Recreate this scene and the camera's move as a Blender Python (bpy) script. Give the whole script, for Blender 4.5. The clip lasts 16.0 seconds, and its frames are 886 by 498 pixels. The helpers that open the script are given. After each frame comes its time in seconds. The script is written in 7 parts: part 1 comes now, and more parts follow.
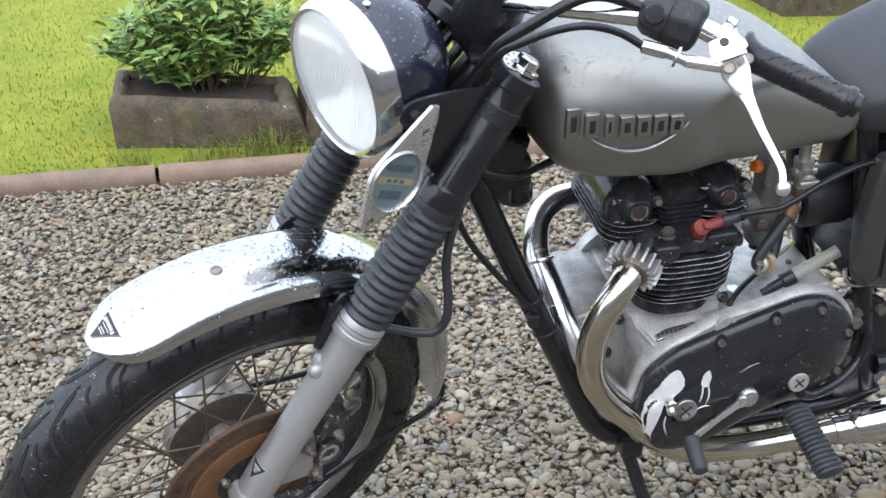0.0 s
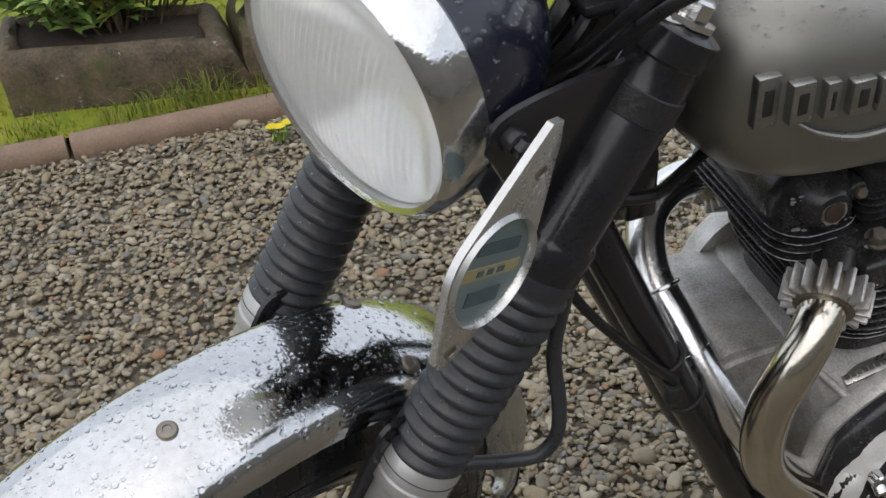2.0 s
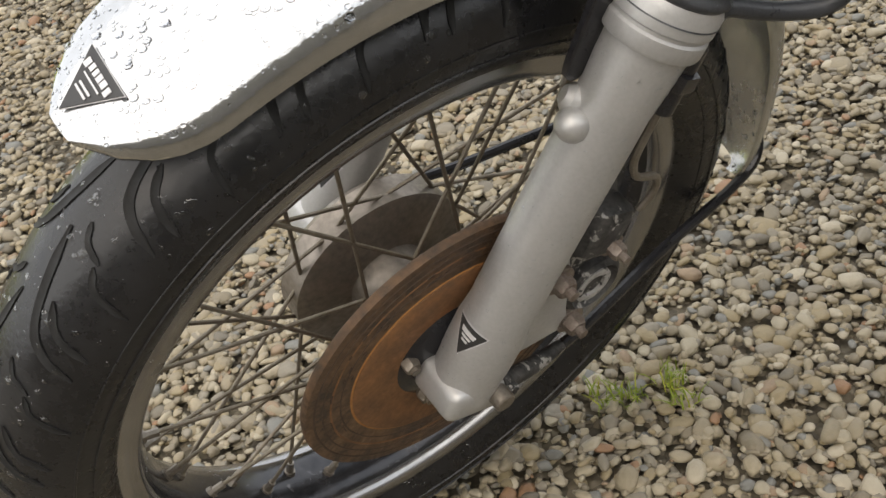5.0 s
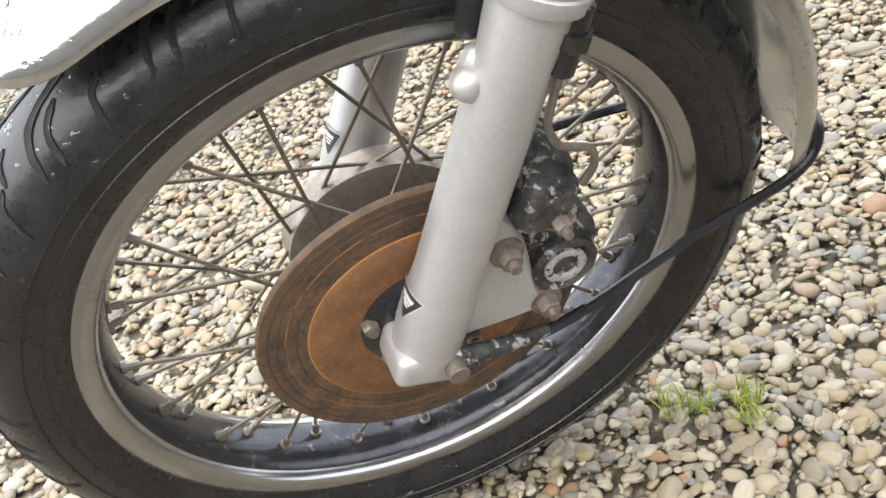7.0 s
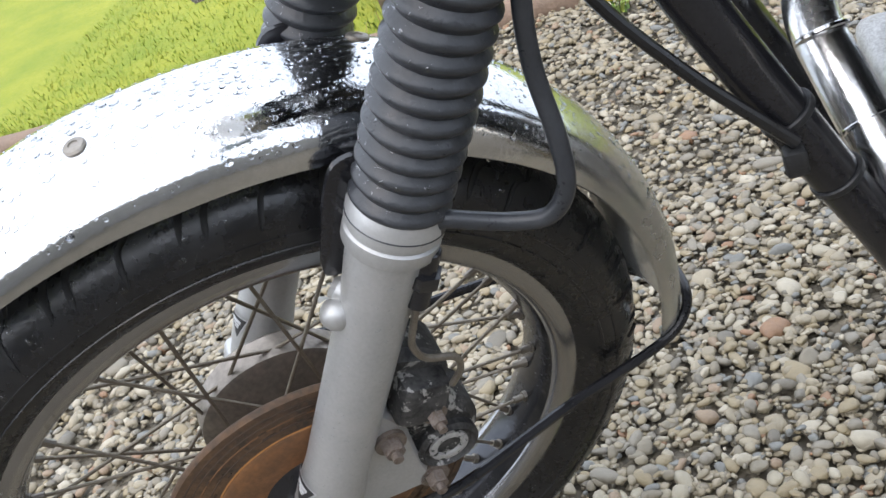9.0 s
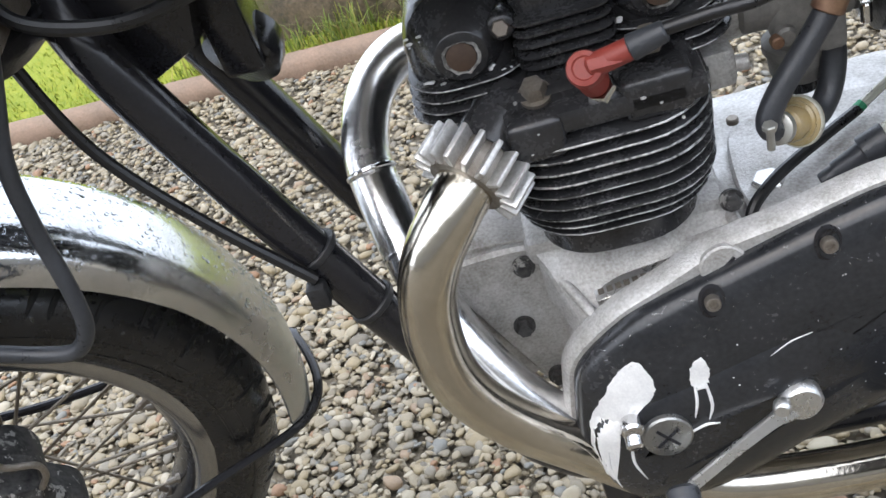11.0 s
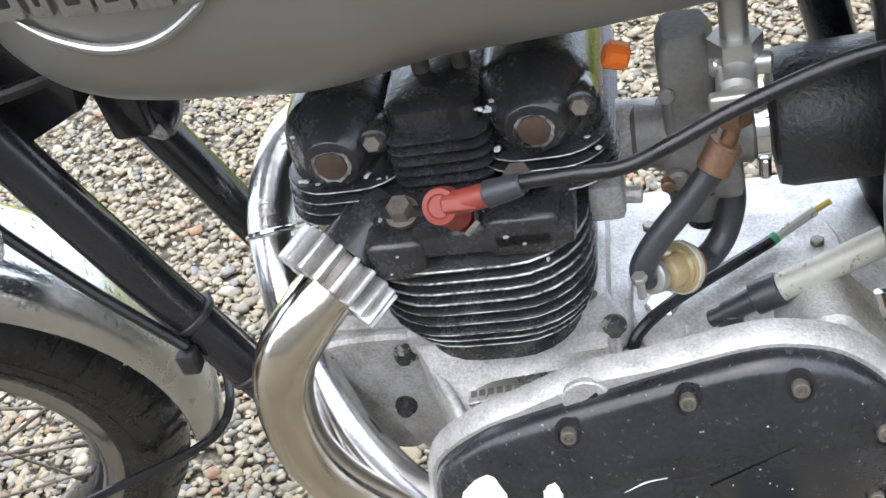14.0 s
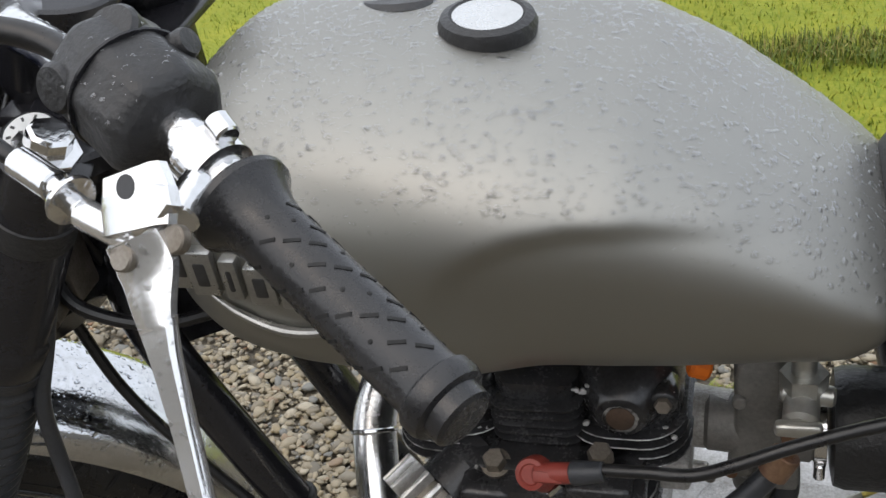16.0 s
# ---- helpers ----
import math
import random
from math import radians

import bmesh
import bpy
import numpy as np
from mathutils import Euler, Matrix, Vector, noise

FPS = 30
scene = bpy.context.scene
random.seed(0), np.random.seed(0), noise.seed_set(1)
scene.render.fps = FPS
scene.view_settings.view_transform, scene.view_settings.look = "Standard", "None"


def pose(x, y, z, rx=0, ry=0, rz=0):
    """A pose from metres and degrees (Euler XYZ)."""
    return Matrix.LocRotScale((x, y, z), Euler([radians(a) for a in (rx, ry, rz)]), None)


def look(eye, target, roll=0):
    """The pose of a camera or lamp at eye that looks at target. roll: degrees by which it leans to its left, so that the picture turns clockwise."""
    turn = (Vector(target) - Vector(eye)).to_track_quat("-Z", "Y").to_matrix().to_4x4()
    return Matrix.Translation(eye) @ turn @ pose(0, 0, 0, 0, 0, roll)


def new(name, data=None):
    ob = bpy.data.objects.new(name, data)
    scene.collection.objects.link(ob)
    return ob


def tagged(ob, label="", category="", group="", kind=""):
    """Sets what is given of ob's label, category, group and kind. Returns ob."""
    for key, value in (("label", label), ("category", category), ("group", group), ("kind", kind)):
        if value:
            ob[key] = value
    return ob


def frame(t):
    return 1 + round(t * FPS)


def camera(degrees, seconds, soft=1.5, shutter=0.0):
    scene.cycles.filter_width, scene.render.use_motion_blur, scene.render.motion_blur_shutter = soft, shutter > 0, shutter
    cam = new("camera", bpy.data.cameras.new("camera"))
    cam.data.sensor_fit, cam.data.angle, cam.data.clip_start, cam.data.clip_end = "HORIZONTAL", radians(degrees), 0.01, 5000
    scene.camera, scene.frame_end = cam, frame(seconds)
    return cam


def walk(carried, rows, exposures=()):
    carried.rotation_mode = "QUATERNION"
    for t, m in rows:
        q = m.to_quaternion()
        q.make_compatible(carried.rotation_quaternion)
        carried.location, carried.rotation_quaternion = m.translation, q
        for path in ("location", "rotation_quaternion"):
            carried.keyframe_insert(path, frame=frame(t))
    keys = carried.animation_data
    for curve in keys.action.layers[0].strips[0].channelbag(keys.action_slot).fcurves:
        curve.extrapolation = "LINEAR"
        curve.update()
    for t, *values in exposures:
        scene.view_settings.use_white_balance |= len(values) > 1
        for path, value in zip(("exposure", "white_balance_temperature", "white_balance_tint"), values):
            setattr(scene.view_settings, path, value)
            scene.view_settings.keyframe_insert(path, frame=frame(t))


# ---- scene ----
from mathutils.bvhtree import BVHTree

cam = camera(44.21, 16.0)
PATH = [
    (0, (0.0780, -1.4060, 1.2710), (0.4070, 0.3500, 0.3730), -2.50),
    (0.5, (0.1005, -1.2197, 1.2721), (0.3933, 0.5008, 0.2952), -4.44),
    (1, (0.0826, -1.0291, 1.2433), (0.3934, 0.6597, 0.2180), -7.33),
    (1.5, (0.0733, -0.8747, 1.2152), (0.4517, 0.7799, 0.1574), -8.46),
    (2, (0.0913, -0.8104, 1.1546), (0.4752, 0.8242, 0.0680), -8.13),
    (2.5, (0.0904, -0.7944, 1.0887), (0.4756, 0.8551, 0.0254), -7.61),
    (3, (0.0831, -0.7874, 1.0279), (0.4176, 0.8697, -0.0408), -8.30),
    (3.5, (0.0753, -0.7602, 0.9659), (0.3398, 0.8963, -0.1231), -9.56),
    (4, (0.0552, -0.7402, 0.9156), (0.2186, 0.8425, -0.2961), -10.86),
    (4.5, (0.0353, -0.7392, 0.8774), (0.0904, 0.8586, -0.3242), -13.87),
    (5, (0.0259, -0.7458, 0.8531), (0.0541, 0.8497, -0.3526), -15.17),
    (5.2, (0.0238, -0.7429, 0.8469), (0.0459, 0.8546, -0.3561), -15.39),
    (7.3, (0.3018, -0.7851, 0.7451), (-0.3018, 0.8483, -0.2385), -21.59),
    (7.5, (0.3141, -0.7862, 0.7435), (-0.3124, 0.8439, -0.2313), -21.76),
    (8, (0.3245, -0.7878, 0.7507), (-0.3225, 0.8308, -0.2299), -22.92),
    (8.5, (0.3481, -0.7801, 0.7931), (-0.2975, 0.8377, -0.1898), -24.19),
    (9, (0.3818, -0.7779, 0.8589), (-0.1050, 0.9098, -0.0976), -22.21),
    (9.5, (0.4286, -0.7926, 0.8995), (0.0783, 0.9539, -0.0099), -20.86),
    (10, (0.5028, -0.8317, 0.9245), (0.1466, 0.9184, 0.0245), -20.59),
    (10.2, (0.5371, -0.8366, 0.9227), (0.2068, 0.9110, 0.0078), -20.16),
    (12.3, (0.7667, -0.7080, 0.8370), (0.4324, 0.9289, -0.2624), -18.53),
    (12.5, (0.7802, -0.7156, 0.8408), (0.4273, 0.9150, -0.2621), -18.48),
    (13, (0.7951, -0.7221, 0.8757), (0.4125, 0.8926, -0.2406), -17.08),
    (13.5, (0.7969, -0.7152, 0.9109), (0.3848, 0.8779, -0.2260), -15.56),
    (14, (0.7950, -0.7072, 0.9528), (0.3538, 0.9093, -0.1390), -14.26),
    (14.5, (0.7924, -0.7169, 1.0101), (0.3169, 0.9257, -0.0269), -11.57),
    (15, (0.7928, -0.7448, 1.0679), (0.2844, 0.8977, 0.0462), -9.88),
    (15.5, (0.7943, -0.7584, 1.1102), (0.2575, 0.9143, 0.1543), -8.87),
    (16, (0.7983, -0.7340, 1.1176), (0.2459, 0.9315, 0.1578), -7.47),
]
walk(cam, [(t, look(eye, target, roll)) for t, eye, target, roll in PATH],
     exposures=[(0.0, 0.72, 6150, 10), (1.5, -0.04, 6700, 10), (2.0, -0.16, 6850, 10), (2.5, -0.04, 7050, 10), (5.0, 0.42, 7600, 10), (7.5, 1.65, 6700, 10), (8.5, 1.62, 6350, 10), (9.0, 0.83, 6350, 10), (9.5, 0.58, 6500, 10), (10.0, 0.7, 6500, 10), (12.5, 1.25, 6300, 10), (14.5, 1.45, 6350, 10), (15.0, 0.9, 6500, 10), (15.5, 0.25, 6800, 10), (16.0, 0.18, 6900, 10)])

# ---------- sky and light: a bright, wet, overcast day ----------
world = bpy.data.worlds.new("overcast_sky")
scene.world = world
world.use_nodes = True
wn = world.node_tree
sky = wn.nodes.new("ShaderNodeTexSky")
sky.sky_type, sky.sun_disc = "NISHITA", False
sky.sun_elevation, sky.sun_rotation = radians(55), radians(205)
sky.air_density, sky.dust_density, sky.ozone_density = 0.6, 8.0, 0.4
cloud = wn.nodes.new("ShaderNodeMix")
cloud.data_type = "RGBA"
cloud.inputs[0].default_value = 0.8
cloud.inputs[7].default_value = (8.0, 8.85, 10.3, 1)
wn.links.new(sky.outputs[0], cloud.inputs[6])
wn.links.new(cloud.outputs[2], wn.nodes["Background"].inputs[0])
wn.nodes["Background"].inputs[1].default_value = 0.15
sun = new("sun", bpy.data.lights.new("sun", "SUN"))
sun.data.energy, sun.data.angle, sun.data.color = 0.9, radians(120), (1.0, 0.97, 0.92)
sun.matrix_world = look((-1.0, -1.6, 3.6), (0.3, 0, 0))


# ---------- materials ----------
def mat(name, c1, c2=None, rough=0.5, rough2=None, metal=0.0, scale=30.0, fine=300.0, bump=0.0, bump_scale=None, coat=0.0, contrast=0.25, spec=0.5, island=None, transmission=0.0, detail=6):
    """A surface of two mixed colours at two scales, with varied gloss and fine relief."""
    m = bpy.data.materials.new(name)
    m.use_nodes = True
    nt = m.node_tree
    b = nt.nodes["Principled BSDF"]
    tc = nt.nodes.new("ShaderNodeTexCoord")
    n1, n2 = nt.nodes.new("ShaderNodeTexNoise"), nt.nodes.new("ShaderNodeTexNoise")
    for n, s in ((n1, scale), (n2, fine)):
        n.inputs["Scale"].default_value, n.inputs["Detail"].default_value = s, detail
        nt.links.new(tc.outputs["Object"], n.inputs["Vector"])
    mix = nt.nodes.new("ShaderNodeMix")
    mix.data_type = "FLOAT"
    mix.inputs[0].default_value = 0.4
    nt.links.new(n1.outputs[0], mix.inputs[2])
    nt.links.new(n2.outputs[0], mix.inputs[3])
    ramp = nt.nodes.new("ShaderNodeValToRGB")
    ramp.color_ramp.elements[0].position, ramp.color_ramp.elements[1].position = 0.5 - contrast / 2, 0.5 + contrast / 2
    ramp.color_ramp.elements[0].color, ramp.color_ramp.elements[1].color = (*c1, 1), (*(c2 or c1), 1)
    nt.links.new(mix.outputs[0], ramp.inputs[0])
    nt.links.new(ramp.outputs[0], b.inputs["Base Color"])
    rr = nt.nodes.new("ShaderNodeMapRange")
    rr.inputs[1].default_value, rr.inputs[2].default_value = 0.35, 0.65
    rr.inputs[3].default_value, rr.inputs[4].default_value = rough, rough2 if rough2 is not None else min(1, rough * 1.4)
    nt.links.new(mix.outputs[0], rr.inputs[0])
    nt.links.new(rr.outputs[0], b.inputs["Roughness"])
    b.inputs["Metallic"].default_value = metal
    b.inputs["Coat Weight"].default_value = coat
    b.inputs["Coat Roughness"].default_value = 0.08
    b.inputs["Specular IOR Level"].default_value = spec
    b.inputs["Transmission Weight"].default_value = transmission
    if bump:
        bp = nt.nodes.new("ShaderNodeBump")
        bp.inputs["Strength"].default_value, bp.inputs["Distance"].default_value = 0.6, bump
        n3 = nt.nodes.new("ShaderNodeTexNoise")
        n3.inputs["Scale"].default_value, n3.inputs["Detail"].default_value = bump_scale or fine, 4
        nt.links.new(tc.outputs["Object"], n3.inputs["Vector"])
        nt.links.new(n3.outputs[0], bp.inputs["Height"])
        nt.links.new(bp.outputs[0], b.inputs["Normal"])
    return m


def by_island(name, colours, rough=0.45, bump=0.001, scale=120, spec=0.5, subsurf=0.0):
    """Each loose piece takes one of the colours, with grain on top."""
    m = mat(name, (0.8, 0.8, 0.8), (1.1, 1.1, 1.1), rough=rough, rough2=rough + 0.3, scale=scale, fine=600, bump=bump, bump_scale=scale * 2, contrast=0.6, spec=spec)
    nt = m.node_tree
    b = nt.nodes["Principled BSDF"]
    geo = nt.nodes.new("ShaderNodeNewGeometry")
    ramp = nt.nodes.new("ShaderNodeValToRGB")
    ramp.color_ramp.interpolation = "CONSTANT"
    el = ramp.color_ramp.elements
    while len(el) > 1:
        el.remove(el[-1])
    pos = 0.0
    for k, (weight, c) in enumerate(colours):
        e = el[0] if k == 0 else el.new(pos)
        e.position, e.color = pos, (*c, 1)
        pos += weight
    nt.links.new(geo.outputs["Random Per Island"], ramp.inputs[0])
    mul = nt.nodes.new("ShaderNodeMix")
    mul.data_type, mul.blend_type = "RGBA", "MULTIPLY"
    mul.inputs[0].default_value = 1.0
    old = b.inputs["Base Color"].links[0].from_socket
    nt.links.new(ramp.outputs[0], mul.inputs[6])
    nt.links.new(old, mul.inputs[7])
    nt.links.new(mul.outputs[2], b.inputs["Base Color"])
    return m


M_TANK = mat("tank_paint", (0.3, 0.297, 0.278), (0.335, 0.332, 0.31), rough=0.46, rough2=0.52, metal=1.0, scale=8, fine=2500, coat=0.05, contrast=0.5)
M_PANEL = mat("panel_paint", (0.075, 0.075, 0.072), (0.095, 0.095, 0.09), rough=0.34, metal=0.6, scale=8, fine=2500, coat=0.3, contrast=0.5)
M_CHROME = mat("chrome", (0.75, 0.75, 0.76), (0.62, 0.62, 0.62), rough=0.06, rough2=0.14, metal=1, scale=14, fine=160, bump=0.0003, bump_scale=250)
M_CHROME_OLD = mat("tarnished_chrome", (0.74, 0.7, 0.62), (0.56, 0.51, 0.43), rough=0.1, rough2=0.22, metal=1, scale=18, fine=140, bump=0.0002, bump_scale=300, contrast=0.5)
M_GUARD = mat("mudguard_chrome", (0.66, 0.665, 0.68), (0.54, 0.545, 0.55), rough=0.05, rough2=0.12, metal=1, scale=14, fine=160, bump=0.0003, bump_scale=250)
gd_nt = M_GUARD.node_tree
gd_b, gd_tc = gd_nt.nodes["Principled BSDF"], gd_nt.nodes.new("ShaderNodeTexCoord")
gd_sep, gd_noise, gd_add, gd_ramp = gd_nt.nodes.new("ShaderNodeSeparateXYZ"), gd_nt.nodes.new("ShaderNodeTexNoise"), gd_nt.nodes.new("ShaderNodeMath"), gd_nt.nodes.new("ShaderNodeMapRange")
gd_col, gd_rough, gd_metal = gd_nt.nodes.new("ShaderNodeMix"), gd_nt.nodes.new("ShaderNodeMix"), gd_nt.nodes.new("ShaderNodeMapRange")
gd_film = gd_nt.nodes.new("ShaderNodeValToRGB")
gd_film.color_ramp.elements[0].color, gd_film.color_ramp.elements[1].color = (0.16, 0.19, 0.045, 1), (0.34, 0.31, 0.24, 1)
gd_film.color_ramp.elements[0].position, gd_film.color_ramp.elements[1].position = 0.38, 0.56
gd_noise.inputs["Scale"].default_value, gd_noise.inputs["Detail"].default_value = 22, 8
gd_add.operation = "MULTIPLY_ADD"
gd_add.inputs[1].default_value = 0.16
gd_ramp.inputs[1].default_value, gd_ramp.inputs[2].default_value, gd_ramp.inputs[3].default_value, gd_ramp.inputs[4].default_value = 0.33, 0.46, 0.0, 0.6
gd_metal.inputs[3].default_value, gd_metal.inputs[4].default_value = 1.0, 0.5
gd_col.data_type = "RGBA"
gd_rough.inputs[3].default_value = 0.5
for a, b in ((gd_tc.outputs["Object"], gd_sep.inputs[0]), (gd_tc.outputs["Object"], gd_noise.inputs["Vector"]), (gd_noise.outputs[0], gd_add.inputs[0]), (gd_sep.outputs[0], gd_add.inputs[2]), (gd_add.outputs[0], gd_ramp.inputs[0]), (gd_noise.outputs[0], gd_film.inputs[0]), (gd_ramp.outputs[0], gd_col.inputs[0]), (gd_ramp.outputs[0], gd_rough.inputs[0]), (gd_ramp.outputs[0], gd_metal.inputs[0]), (gd_b.inputs["Base Color"].links[0].from_socket, gd_col.inputs[6]), (gd_film.outputs[0], gd_col.inputs[7]), (gd_b.inputs["Roughness"].links[0].from_socket, gd_rough.inputs[2]), (gd_col.outputs[2], gd_b.inputs["Base Color"]), (gd_rough.outputs[0], gd_b.inputs["Roughness"]), (gd_metal.outputs[0], gd_b.inputs["Metallic"])):
    gd_nt.links.new(a, b)
M_ALLOY = mat("cast_alloy", (0.66, 0.655, 0.645), (0.3, 0.285, 0.26), rough=0.4, rough2=0.65, metal=0.5, scale=30, fine=420, bump=0.0012, bump_scale=600, contrast=0.34)
M_CLAMP = mat("bright_cast_fins", (0.72, 0.72, 0.71), (0.4, 0.39, 0.37), rough=0.3, rough2=0.5, metal=0.7, scale=70, fine=400, bump=0.0008, bump_scale=500, contrast=0.4)
M_CHROME_S = mat("satin_chrome", (0.86, 0.86, 0.87), (0.72, 0.72, 0.72), rough=0.16, rough2=0.28, metal=1, scale=14, fine=160, bump=0.0003, bump_scale=250)
M_ALLOY_P = mat("polished_alloy", (0.7, 0.7, 0.69), (0.55, 0.55, 0.54), rough=0.22, rough2=0.36, metal=0.9, scale=30, fine=300, bump=0.0003, contrast=0.5)
M_LEVER = mat("bright_lever_alloy", (0.86, 0.86, 0.86), (0.76, 0.76, 0.76), rough=0.12, rough2=0.24, metal=0.9, scale=40, fine=300, contrast=0.5)
M_SLIDER = mat("painted_fork_alloy", (0.5, 0.5, 0.495), (0.4, 0.4, 0.395), rough=0.36, rough2=0.52, metal=0.55, scale=25, fine=350, bump=0.0006, bump_scale=240, contrast=0.5)
M_BLACK = mat("black_enamel", (0.012, 0.012, 0.014), (0.018, 0.018, 0.021), rough=0.12, rough2=0.26, scale=20, fine=400, bump=0.0002, bump_scale=200)
M_BLUEBLACK = mat("dark_blue_enamel", (0.008, 0.01, 0.022), (0.014, 0.016, 0.03), rough=0.12, rough2=0.3, scale=25, fine=300, bump=0.0006, bump_scale=220, coat=0.5)
M_COVER = mat("satin_black_paint", (0.014, 0.015, 0.017), (0.026, 0.027, 0.03), rough=0.16, rough2=0.3, scale=16, fine=260, bump=0.0001, bump_scale=350)
M_ENGINE = mat("black_engine_paint", (0.016, 0.016, 0.017), (0.034, 0.034, 0.036), rough=0.12, rough2=0.34, scale=40, fine=400, bump=0.0004, bump_scale=200)
M_FINEDGE = mat("bare_fin_edge", (0.03, 0.03, 0.03), (0.5, 0.5, 0.5), rough=0.35, metal=0.7, scale=45, fine=300, contrast=0.2)
M_RUBBER = mat("weathered_rubber", (0.02, 0.022, 0.026), (0.042, 0.045, 0.051), rough=0.26, rough2=0.5, scale=40, fine=300, bump=0.0008, bump_scale=260, contrast=0.5)
M_CABLE = mat("black_cable_sheath", (0.007, 0.007, 0.008), (0.014, 0.014, 0.015), rough=0.24, rough2=0.42, scale=60, fine=400, bump=0.0004, bump_scale=300)
M_TYRE = mat("wet_tyre_rubber", (0.007, 0.007, 0.008), (0.018, 0.018, 0.019), rough=0.16, rough2=0.42, scale=30, fine=200, bump=0.0004, bump_scale=260, contrast=0.4)
M_GRIP = mat("grip_rubber", (0.012, 0.012, 0.013), (0.018, 0.018, 0.02), rough=0.2, rough2=0.36, scale=50, fine=500, bump=0.0003)
# grip dashes, and the painted shade inside the tyre's tread grooves
M_DASH = mat("groove_shade_and_dash_black", (0.003, 0.003, 0.003), (0.006, 0.006, 0.006), rough=0.6, scale=50)
M_PLASTIC = mat("matt_black_plastic", (0.014, 0.0145, 0.016), (0.022, 0.0225, 0.024), rough=0.34, rough2=0.55, scale=60, fine=500, bump=0.0016, bump_scale=260)
M_RUST = mat("rusty_disc", (0.15, 0.085, 0.045), (0.06, 0.045, 0.034), rough=0.42, rough2=0.8, metal=0.2, scale=45, fine=220, bump=0.001, bump_scale=300, contrast=0.24)
M_RUST_D = mat("dark_rust", (0.07, 0.04, 0.024), (0.04, 0.026, 0.018), rough=0.6, scale=60, fine=300, contrast=0.4)
M_OCHRE = mat("ochre_rust", (0.42, 0.2, 0.06), (0.26, 0.11, 0.035), rough=0.6, scale=60, fine=300, contrast=0.4)
M_RUST_L = mat("bright_rust", (0.24, 0.105, 0.038), (0.09, 0.05, 0.027), rough=0.5, scale=50, fine=250, bump=0.0006, contrast=0.4)
M_STEEL = mat("dull_steel", (0.3, 0.28, 0.25), (0.16, 0.13, 0.1), rough=0.35, rough2=0.6, metal=0.8, scale=60, fine=500, contrast=0.5)
M_ZINC = mat("zinc_plate", (0.5, 0.5, 0.47), (0.4, 0.39, 0.36), rough=0.3, rough2=0.45, metal=0.8, scale=60, fine=400, contrast=0.5)
M_SPOKE = mat("tarnished_spoke", (0.28, 0.25, 0.2), (0.15, 0.12, 0.09), rough=0.4, metal=0.7, scale=60, fine=400, contrast=0.5)
M_RIM = mat("worn_rim_chrome", (0.42, 0.42, 0.43), (0.3, 0.295, 0.29), rough=0.16, rough2=0.28, metal=0.95, scale=20, fine=90, bump=0.0001, contrast=0.7)
M_WELL = mat("grimy_rim_well", (0.022, 0.023, 0.025), (0.07, 0.07, 0.07), rough=0.4, metal=0.4, scale=30, fine=200, bump=0.001, contrast=0.4)
M_HUB = mat("brown_alloy_hub", (0.32, 0.28, 0.24), (0.16, 0.14, 0.12), rough=0.3, rough2=0.6, metal=0.7, scale=30, fine=200, bump=0.0005, contrast=0.4)
M_CALIPER = mat("corroded_caliper", (0.014, 0.014, 0.015), (0.1, 0.097, 0.094), rough=0.5, rough2=0.75, metal=0.4, scale=60, fine=260, bump=0.0015, bump_scale=200, contrast=0.25)
M_RED = mat("red_plug_cap", (0.2, 0.03, 0.022), (0.26, 0.045, 0.032), rough=0.4, scale=60, fine=500)
M_AMBER = mat("amber_filter", (0.62, 0.46, 0.22), (0.72, 0.6, 0.36), rough=0.15, transmission=0.6, scale=60, fine=300)
M_ORANGE = mat("orange_plastic", (0.75, 0.16, 0.01), rough=0.4)
M_PLEAT = mat("red_brown_pleats", (0.4, 0.11, 0.05), (0.28, 0.08, 0.04), rough=0.5, scale=120, fine=500)
M_BRASS = mat("copper_brass", (0.26, 0.16, 0.1), (0.18, 0.1, 0.065), rough=0.4, metal=0.6, scale=80, fine=400)
M_CLEAR = mat("cloudy_tube", (0.42, 0.42, 0.36), (0.5, 0.5, 0.43), rough=0.25, transmission=0.3, scale=50, fine=300)
M_YELLOW = mat("yellow_wire", (0.55, 0.45, 0.1), rough=0.5)
M_GREEN = mat("green_wire", (0.03, 0.25, 0.12), rough=0.5)
M_WHITE = mat("bare_white_patch", (0.75, 0.75, 0.74), (0.6, 0.6, 0.6), rough=0.35, scale=60, fine=500)
M_DECAL = mat("black_decal", (0.015, 0.015, 0.017), (0.03, 0.03, 0.03), rough=0.35, scale=60)
M_DECALW = mat("pale_print", (0.65, 0.65, 0.66), (0.55, 0.55, 0.56), rough=0.35, scale=60)
M_PEWTER = mat("pewter_badge", (0.42, 0.42, 0.41), (0.25, 0.25, 0.24), rough=0.25, rough2=0.4, metal=0.9, scale=60, fine=400, contrast=0.5)
M_PAPER = mat("faded_paper_disc", (0.1, 0.15, 0.17), (0.2, 0.24, 0.22), rough=0.3, scale=20, fine=100, contrast=0.5)
M_CARD = mat("faded_yellow_card", (0.34, 0.29, 0.13), (0.28, 0.27, 0.18), rough=0.6, scale=60)
M_INK = mat("faded_ink", (0.05, 0.08, 0.1), (0.09, 0.12, 0.13), rough=0.6, scale=60)
M_CHIP = mat("chipped_bare_metal", (0.6, 0.6, 0.6), (0.35, 0.35, 0.35), rough=0.4, metal=0.5, scale=90)
